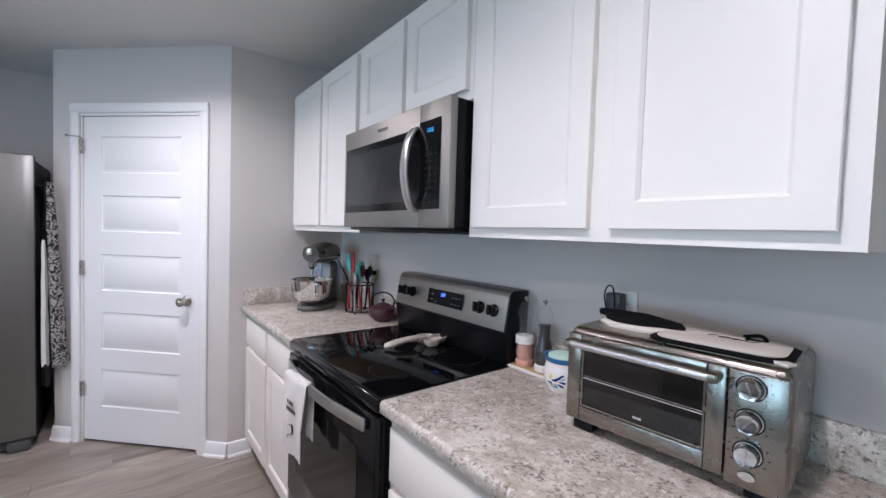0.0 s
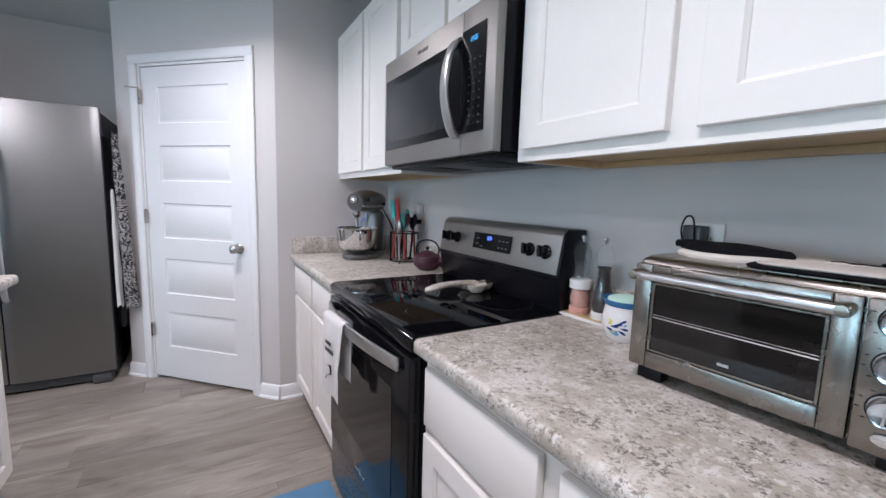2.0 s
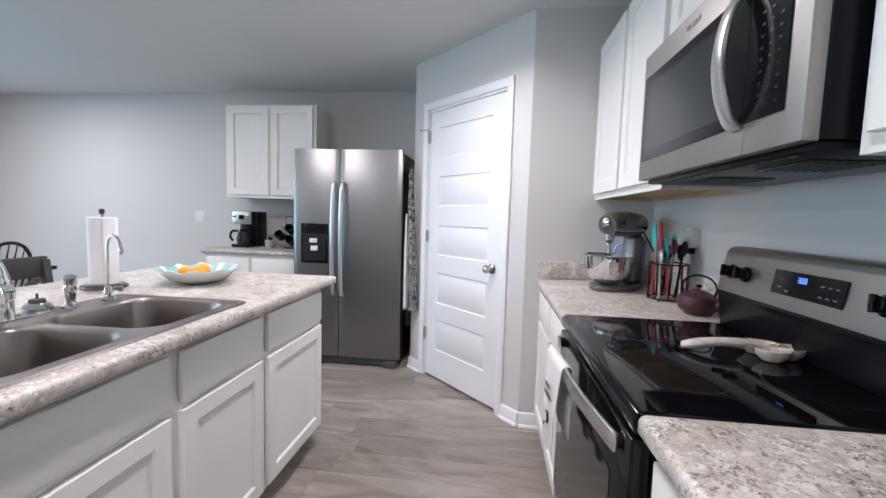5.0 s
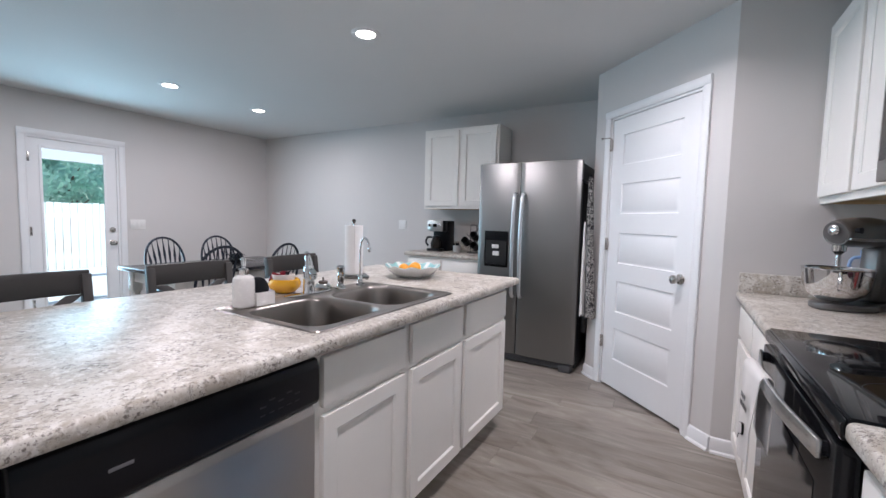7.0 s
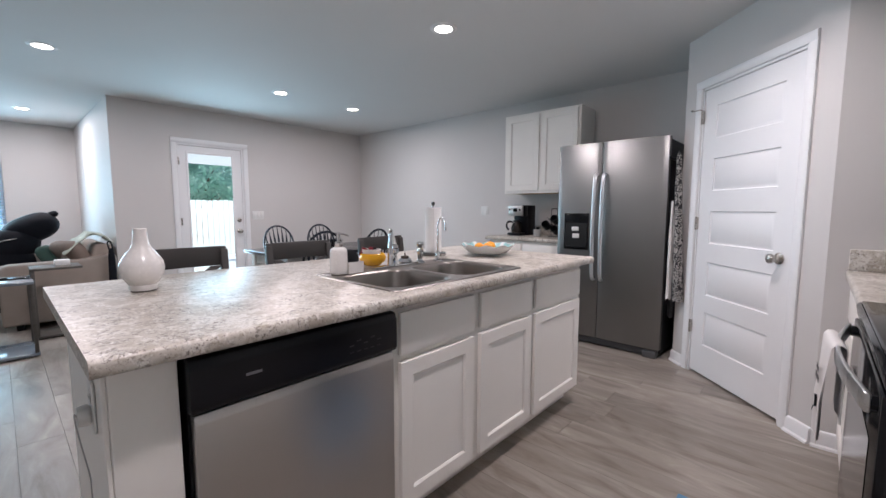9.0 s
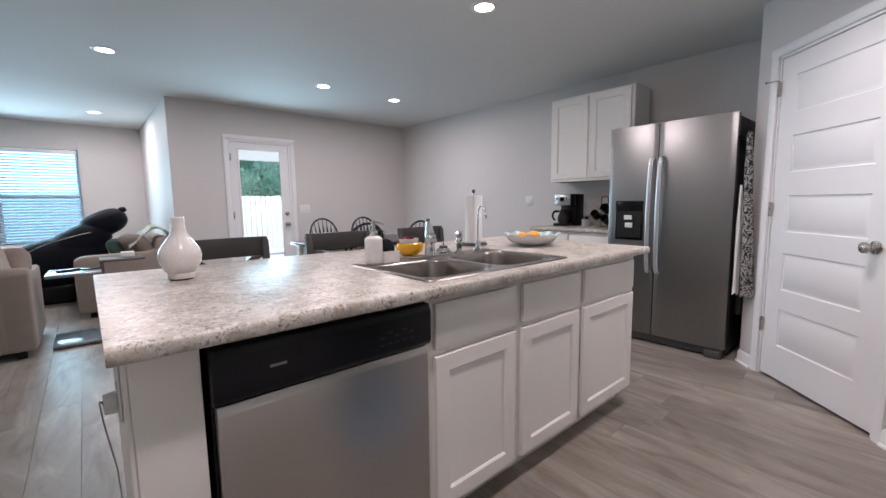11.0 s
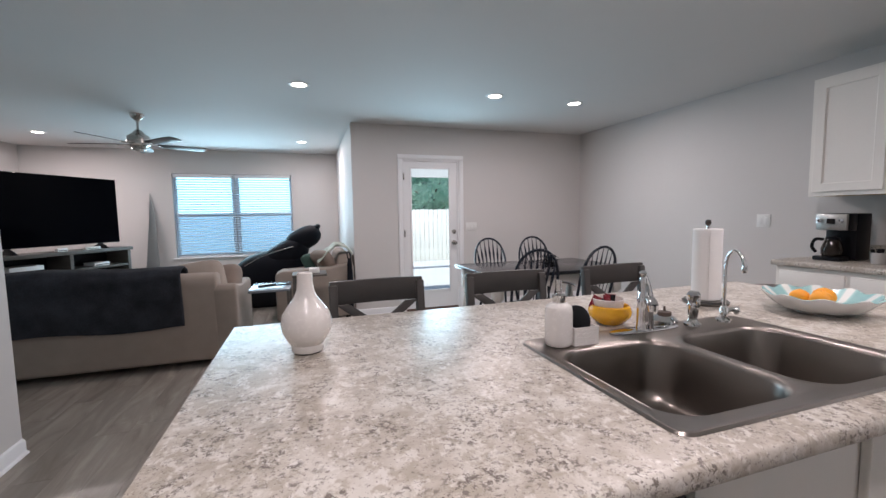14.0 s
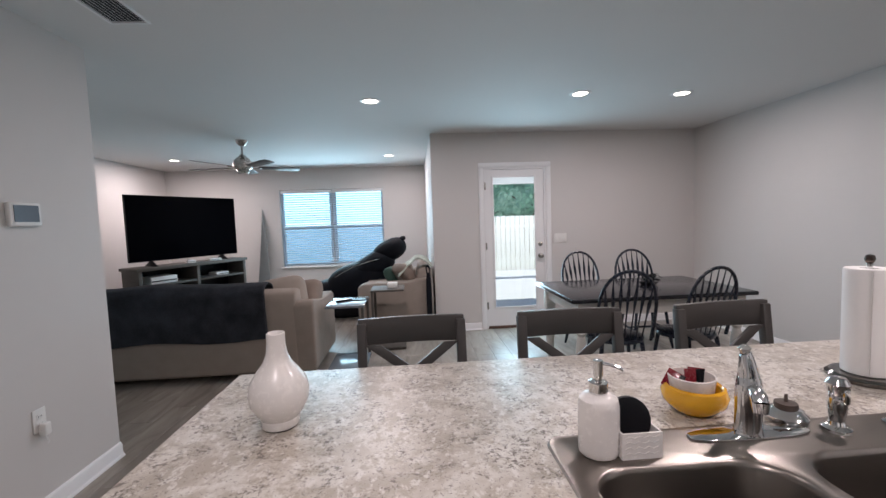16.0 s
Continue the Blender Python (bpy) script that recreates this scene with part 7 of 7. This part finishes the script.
part("disc", lathe(B(), [(0, 0), (0.041, 0.0), (0.046, 0.005), (0.045, 0.012), (0.034, 0.016), (0, 0.017)], 32, pose(-0.006, 0.0, 0.054, 0, 80)), "black", br)
part("bristles", lathe(B(), [(0, -0.012), (0.034, -0.012), (0.038, -0.001), (0, -0.001)], 28, pose(-0.006, 0.0, 0.054, 0, 80)), surface("black_bristles", (0.01, 0.01, 0.01), 0.8, bump=1.0, bump_scale=500), br)

yb = thing("yellow_bowl", pose(-1.197, 1.230, CT), "glossy yellow bowl behind the kitchen sink", "bowl")
part("bowl_body", lathe(B(), [(0, 0), (0.036, 0), (0.045, 0.006), (0.066, 0.026), (0.070, 0.044), (0.064, 0.060), (0.058, 0.064), (0.054, 0.060), (0.055, 0.030), (0, 0.010)], 40, close=False), surface("yellow_glaze", (0.80, 0.40, 0.02), 0.16, vary=0.06, coat=0.4), yb)
gl = thing("glass_cup", pose(-1.200, 1.226, CT + 0.0105), "clear glass cup inside the yellow bowl", "cup")
part("glass_wall", lathe(B(), [(0, 0.0), (0.034, 0.0), (0.046, 0.040), (0.050, 0.073), (0.047, 0.074), (0.042, 0.040), (0.031, 0.004), (0, 0.004)], 32, close=False), surface("frosted_cup", (0.72, 0.68, 0.66), 0.3, vary=0.04), gl)
pk = surface("dark_red_foil", (0.20, 0.012, 0.022), 0.25, vary=0.15)
for k, (dx, dy, rx, ry, rz) in enumerate(((-0.010, -0.042, 62, 18, 40), (-0.012, 0.012, 82, 0, 92), (-0.018, 0.022, 84, 6, 84))):
    q = thing("condiment_packet", pose(-1.200 + dx, 1.226 + dy, CT + 0.062, rx, ry, rz), "dark red foil packet standing in the cup", "packet", "foil packets in the cup")
    part("foil", prism(B(), [(-0.020, -0.012), (0.020, -0.012), (0.021, 0.030), (-0.019, 0.032)], -0.0016, 0.0016, "z", 0.001), pk, q)
    part("foil_end", prism(B(), [(0.008, -0.010), (0.0195, -0.010), (0.0205, 0.029), (0.009, 0.029)], -0.0021, 0.0021, "z", 0.0005), "black", q)

# Kitchen tap.
fc = thing("kitchen_faucet", pose(-1.078, 1.262, DZ), "chrome single lever kitchen faucet on the sink deck", "faucet")
part("deck_plate", prism(B(), [(math.copysign(abs(math.cos(a)) ** 0.6, math.cos(a)) * 0.025, math.copysign(abs(math.sin(a)) ** 0.8, math.sin(a)) * 0.128) for a in [2 * math.pi * (k + 0.5) / 40 for k in range(40)]], 0.0, 0.005, "z", 0.002, seg=2), "chrome", fc)
part("body", lathe(B(), [(0.027, 0.005), (0.025, 0.012), (0.024, 0.05), (0.024, 0.095), (0.021, 0.118), (0.017, 0.128), (0, 0.130)], 30), "chrome", fc)
part("lever", tube(B(), [(0.0, 0.0, 0.115), (-0.001, -0.003, 0.145), (-0.002, -0.006, 0.168), (-0.002, -0.008, 0.172), (-0.002, -0.009, 0.180), (-0.002, -0.009, 0.187)], [0.021, 0.016, 0.011, 0.008, 0.012, 0.004], 16, smooth=4), "chrome", fc)
part("spout", tube(B(), [(0.004, 0.0, 0.082), (0.020, -0.006, 0.098), (0.038, -0.014, 0.098), (0.048, -0.018, 0.086)], [0.014, 0.0145, 0.015, 0.015], 18, smooth=5), "chrome", fc)
part("spray_head", tube(B(), [(0.047, -0.018, 0.088), (0.051, -0.020, 0.070)], [0.0155, 0.013], 18), "chrome", fc)
sn = thing("sink_strainer", pose(-1.128, 1.392, CT), "chrome sink strainer resting upside down behind the deck", "sink strainer")
part("dish", lathe(B(), [(0, 0.002), (0.030, 0.0), (0.040, 0.008), (0.041, 0.014), (0.030, 0.026), (0.022, 0.030), (0, 0.030)], 30), "chrome", sn)
part("rubber_stopper", lathe(B(), [(0, 0.0302), (0.022, 0.0302), (0.021, 0.040), (0.004, 0.042), (0.003, 0.058), (0, 0.058)], 22), surface("brown_rubber", (0.07, 0.05, 0.04), 0.6), sn)
sp = thing("side_sprayer", pose(-1.070, 1.448, DZ), "chrome side sprayer on the sink deck", "sprayer")
part("holder", lathe(B(), [(0.026, 0), (0.025, 0.006), (0.016, 0.012), (0.013, 0.020), (0, 0.020)], 24), "chrome", sp)
part("spray_body", lathe(B(), [(0.012, 0.018), (0.016, 0.040), (0.017, 0.065), (0.0145, 0.075), (0.019, 0.085), (0.0205, 0.099), (0.014, 0.110), (0, 0.113)], 24), "chrome", sp)
part("trigger", box(B(), 0.012, 0.022, -0.006, 0.006, 0.060, 0.092, 0.003), "chrome", sp)
ft = thing("filter_faucet", pose(-1.070, 1.585, DZ), "slim chrome gooseneck filter faucet on the sink deck", "faucet")
part("base", lathe(B(), [(0.024, 0), (0.023, 0.006), (0.013, 0.012), (0.012, 0.045), (0.007, 0.052), (0, 0.052)], 22), "chrome", ft)
part("gooseneck", tube(B(), [(0, 0, 0.045), (0.0, 0.0, 0.13), (0.001, 0.0, 0.19), (0.012, -0.002, 0.224), (0.034, -0.006, 0.238), (0.057, -0.010, 0.224), (0.068, -0.012, 0.198), (0.070, -0.012, 0.186)], 0.0052, 12, smooth=5), "chrome", ft)
part("tip", lathe(B(), [(0.006, 0), (0.0075, 0.004), (0.0075, 0.020), (0.006, 0.024)], 16, pose(0.070, -0.012, 0.170)), "chrome", ft)
bm = tube(B(), [(0.0, 0.0, 0.034), (0.010, 0.022, 0.038), (0.014, 0.038, 0.034)], [0.009, 0.008, 0.014], 12, smooth=3)
part("lever", bm, "chrome", ft)

# Paper towels on their stand.
pt = thing("paper_towel_stand", pose(-1.304, 1.792, CT), "dark chrome paper towel stand on the island", "paper towel holder")
part("base", lathe(B(), [(0, 0), (0.080, 0), (0.083, 0.004), (0.083, 0.010), (0.074, 0.017), (0, 0.018)], 44), surface("smoked_chrome", (0.22, 0.21, 0.20), 0.12, 1.0), pt)
part("rod", tube(B(), [(0, 0, 0.016), (0, 0, 0.318)], 0.006, 12), "chrome", pt)
part("finial", lathe(B(), [(0.005, 0.310), (0.009, 0.315), (0.0115, 0.323), (0.009, 0.333), (0, 0.336)], 20), surface("dark_bronze_knob", (0.10, 0.08, 0.07), 0.2, 0.9), pt)
pr = thing("paper_towel_roll", pose(-1.304, 1.792, CT + 0.0186), "full white paper towel roll on the stand", "paper towels")
bm = lathe(B(), [(0.020, 0.0), (0.050, 0.0), (0.0515, 0.002), (0.0515, 0.277), (0.0495, 0.280), (0.020, 0.280), (0.020, 0.0)], 52, close=False)
part("paper", bm, surface("white_tissue_paper", (0.84, 0.83, 0.82), 0.95, vary=0.02, bump=0.5, bump_scale=180), pr)
part("loose_edge", box(B(), 0.046, 0.0520, -0.0165, -0.0155, 0.003, 0.277, m=pose(0, 0, 0, 0, 0, -25)), "white_plastic", pr)

# Fruit bowl with oranges.
fb_ = thing("fruit_bowl", pose(-1.045, 2.020, CT, 0, 0, 15), "scalloped white and aqua ceramic bowl on the island", "bowl")
bm = B()
n = 60
rings = []
for i, (r, z) in enumerate([(0.0, 0.006), (0.100, 0.006), (0.148, 0.022), (0.180, 0.048), (0.196, 0.062), (0.199, 0.067), (0.191, 0.068), (0.172, 0.054), (0.140, 0.030), (0.09, 0.014), (0.0, 0.013)]):
    r, z = r * 0.84, z * 1.02
    k1 = 0.035 * min(1, r / 0.15) ** 2
    rings.append([bm.verts.new((r * (1 + k1 * math.cos(10 * 2 * math.pi * k / n)) * math.cos(2 * math.pi * k / n), r * (1 + k1 * math.cos(10 * 2 * math.pi * k / n)) * math.sin(2 * math.pi * k / n), z + 0.006 * min(1, r / 0.15) ** 3 * math.cos(10 * 2 * math.pi * k / n))) for k in range(n)] if r else [bm.verts.new((0, 0, z))])
for a, b in zip(rings, rings[1:]):
    for k in range(n):
        q = list(dict.fromkeys([a[k % len(a)], a[(k + 1) % len(a)], b[(k + 1) % len(b)], b[k % len(b)]]))
        bm.faces.new(q)


def aqua_glaze():
    m, n_, l, b = nodes_of("white_and_aqua_glaze")
    tc = n_.new("ShaderNodeTexCoord")
    sep = n_.new("ShaderNodeSeparateXYZ")
    l.new(tc.outputs["Object"], sep.inputs[0])
    at = n_.new("ShaderNodeMath")
    at.operation = "ARCTAN2"
    l.new(sep.outputs[1], at.inputs[0])
    l.new(sep.outputs[0], at.inputs[1])
    mul = n_.new("ShaderNodeMath")
    mul.operation = "MULTIPLY"
    mul.inputs[1].default_value = 10.0
    l.new(at.outputs[0], mul.inputs[0])
    cs = n_.new("ShaderNodeMath")
    cs.operation = "COSINE"
    l.new(mul.outputs[0], cs.inputs[0])
    geo = n_.new("ShaderNodeNewGeometry")
    nz = n_.new("ShaderNodeSeparateXYZ")
    l.new(geo.outputs["Normal"], nz.inputs[0])
    up = ramp(n_, l, nz.outputs[2], [(0.5, (0,) * 3), (0.62, (1,) * 3)])
    stripes = ramp(n_, l, cs.outputs[0], [(0.0, (0.28, 0.50, 0.51)), (0.55, (0.38, 0.60, 0.60)), (0.80, (0.72, 0.75, 0.73))])
    l.new(mix(n_, l, up, (0.70, 0.71, 0.70), stripes), b.inputs["Base Color"])
    b.inputs["Roughness"].default_value = 0.18
    b.inputs["Coat Weight"].default_value = 0.4
    return m


part("dish", bm, aqua_glaze(), fb_)
part("foot_ring", lathe(B(), [(0, 0), (0.070, 0), (0.068, 0.0068), (0, 0.0068)], 32), "gloss_white", fb_)
orange_m = surface("orange_peel", (0.85, 0.33, 0.015), 0.42, vary=0.08, bump=0.5, bump_scale=350)
for k, (x, y, z, r) in enumerate(((-0.045, -0.035, 0.0, 0.031), (0.036, -0.040, 0.001, 0.033), (0.005, 0.035, 0.0, 0.035))):
    o = thing("orange", pose(-1.055 + x * 0.85, 2.025 + y * 0.85, CT + 0.018 + z), "ripe orange lying in the scalloped bowl", "orange", "oranges in the bowl")
    part("peel", lathe(B(), [(0.0, 0.0)] + [(r * math.sin(a), r - r * 0.94 * math.cos(a) - r * 0.06) for a in [math.pi * i / 14 for i in range(1, 14)]] + [(0.004, 2 * r * 0.955), (0, 2 * r * 0.94)], 26), orange_m, o)
    part("stem_button", lathe(B(), [(0, 2 * r * 0.935), (0.0035, 2 * r * 0.945), (0, 2 * r * 0.965)], 8), "stool", o)

# Coffee corner.
cm = thing("coffee_maker", pose(-2.075, 3.80, CT), "black and stainless drip coffee maker on the far counter", "coffee maker")
part("rear_housing", box(B(), 0.0, 0.185, 0.125, 0.285, 0.0, 0.335, 0.010), "black", cm)
part("top_housing", box(B(), 0.0, 0.185, 0.030, 0.123, 0.215, 0.335, 0.008), "black", cm)
part("brew_head", box(B(), 0.002, 0.183, 0.004, 0.0295, 0.218, 0.332, 0.006), "steel", cm, "brushed steel control head")
part("control_window", box(B(), 0.068, 0.118, 0.0005, 0.0038, 0.262, 0.300, 0.001, 1), "black_gloss", cm)
for x in (0.030, 0.155):
    part("dial", lathe(B(), [(0, 0), (0.014, 0), (0.013, 0.010), (0, 0.011)], 18, pose(x, 0.0038, 0.285, 90)), "chrome", cm)
part("warming_plate", box(B(), 0.0, 0.164, -0.012, 0.10, 0.0, 0.030, 0.006), "black", cm)
cf = part("carafe", lathe(B(), [(0, 0.032), (0.052, 0.032), (0.060, 0.045), (0.062, 0.085), (0.050, 0.125), (0.038, 0.150), (0.036, 0.150), (0.048, 0.124), (0.059, 0.085), (0.057, 0.047), (0, 0.036)], 30, pose(0.085, 0.050, 0), close=False), surface("dark_coffee_glass", (0.02, 0.015, 0.012), 0.05), cm)
part("carafe_lid", lathe(B(), [(0.040, 0.150), (0.040, 0.165), (0.02, 0.172), (0, 0.172)], 24, pose(0.085, 0.050, 0)), "black", cf)
part("carafe_handle", tube(B(), [(0.050, 0.018, 0.150), (0.020, -0.022, 0.150), (0.010, -0.038, 0.10), (0.026, -0.018, 0.06)], 0.007, 8, smooth=4, flat=1.6), "black", cf)
cn = thing("canister", pose(-1.735, 3.86, CT), "small grey ceramic canister of black tea bags", "canister")
part("cup_body", lathe(B(), [(0, 0), (0.036, 0), (0.040, 0.006), (0.042, 0.075), (0.038, 0.075), (0.036, 0.010), (0, 0.006)], 26, close=False), surface("grey_stoneware", (0.42, 0.41, 0.40), 0.5), cn)
bm = B()
rng = random.Random(8)
for k in range(5):
    box(bm, -0.010, 0.010, -0.005, 0.005, 0.01, 0.10, 0.002, 1, pose(rng.uniform(-0.016, 0.016), rng.uniform(-0.016, 0.016), 0, rng.uniform(-12, 12), rng.uniform(-12, 12)))
part("sachets", bm, "black", cn, kind="stuff")
mt_ = thing("mug_tree", pose(-1.575, 3.93, CT), "black wire mug rack on the far counter", "mug rack")
part("foot", lathe(B(), [(0, 0), (0.070, 0), (0.070, 0.004), (0, 0.006)], 30), "black", mt_)
bm = tube(B(), [(-0.035, 0, 0.004), (-0.035, 0, 0.27), (-0.02, 0, 0.295), (0.02, 0, 0.295), (0.035, 0, 0.27), (0.035, 0, 0.004)], 0.0035, 8, smooth=3)
part("frame", bm, "black", mt_)
for z, s_ in ((0.16, -1), (0.22, 1), (0.10, 1)):
    part("mug_hook", tube(B(), [(0, 0, z), (s_ * 0.05, -0.02, z + 0.02), (s_ * 0.065, -0.03, z + 0.045)], 0.003, 7, smooth=3), "black", mt_)
for x, z, mt2 in ((0.055, 0.055, "black"), (0.050, 0.160, "black"), (-0.05, 0.10, "black")):
    mg = thing("mug", pose(-1.575 + x, 3.885, CT + z), "black mug hanging on the wire rack", "mug", "mugs on the rack")
    part("mug_body", lathe(B(), [(0, 0), (0.034, 0), (0.038, 0.005), (0.040, 0.080), (0.037, 0.081), (0.035, 0.008), (0, 0.005)], 24, pose(0, 0, 0, 60), close=False), mt2, mg)
    part("handle", tube(B(), [(0.036, 0, 0.010), (0.060, 0.0, 0.015), (0.060, -0.03, 0.03), (0.036, -0.045, 0.03)], 0.005, 7, smooth=3), mt2, mg)

# Blue mat in front of the range.
rug = thing("kitchen_mat", pose(0.36, 1.375, 0.0004), "flat blue kitchen mat on the planks before the range", "rug")
part("mat_sheet", box(B(), -0.235, 0.235, -0.425, 0.425, 0, 0.010, 0.004), surface("blue_woven_mat", (0.10, 0.24, 0.40), 0.85, vary=0.12, scale=8, bump=0.5, bump_scale=200), rug)


# Floor planks, last.
def planks():
    w, L, g = 0.18, 1.22, 0.0006
    near, far, meshes = [], [], {}
    rows = int((NY - LY) / w) + 1
    for i in range(rows):
        y0 = LY + i * w
        x0 = LX - random.random() * L
        while x0 < WX:
            a, b = max(x0, LX), min(x0 + L, WX)
            c, e = y0, min(y0 + w, NY)
            if c > JY - 0.1 and a < PX - 0.02:
                a = max(a, PX - 0.02)
            if b - a > 0.05 and e - c > 0.02:
                (near if a < 1.3 and b > -3.4 and c > -1.3 and e > -1.3 else far).append((a, b, c, e))
            x0 += L

    def plank_bm(bm, a, b, c, e, z=0.0):
        v = [bm.verts.new(p) for p in ((a + g, c + g, z - 0.006), (b - g, c + g, z - 0.006), (b - g, e - g, z - 0.006), (a + g, e - g, z - 0.006))]
        u = [bm.verts.new(p) for p in ((a + g, c + g, z - 0.001), (b - g, c + g, z - 0.001), (b - g, e - g, z - 0.001), (a + g, e - g, z - 0.001))]
        t = [bm.verts.new(p) for p in ((a + 2 * g, c + 2 * g, z), (b - 2 * g, c + 2 * g, z), (b - 2 * g, e - 2 * g, z), (a + 2 * g, e - 2 * g, z))]
        for s in range(4):
            bm.faces.new((v[s], v[(s + 1) % 4], u[(s + 1) % 4], u[s]))
            bm.faces.new((u[s], u[(s + 1) % 4], t[(s + 1) % 4], t[s]))
        bm.faces.new(t)

    floor_ob = bpy.data.objects["floor"]
    for a, b, c, e in near[:300]:
        key = (round(b - a, 3), round(e - c, 3))
        if key not in meshes:
            bm = B()
            plank_bm(bm, 0, b - a, 0, e - c)
            me = bpy.data.meshes.new("plank")
            bm.to_mesh(me)
            bm.free()
            me.materials.append(M["plank"])
            meshes[key] = me
        ob = new("plank", meshes[key])
        ob.location = (a, c, 0)
        ob.parent = floor_ob
    bm = B()
    for a, b, c, e in far + near[300:]:
        plank_bm(bm, a, b, c, e)
    part("planks", bm, "plank", floor_ob, "grey vinyl planks of the living room", "stuff")


planks()
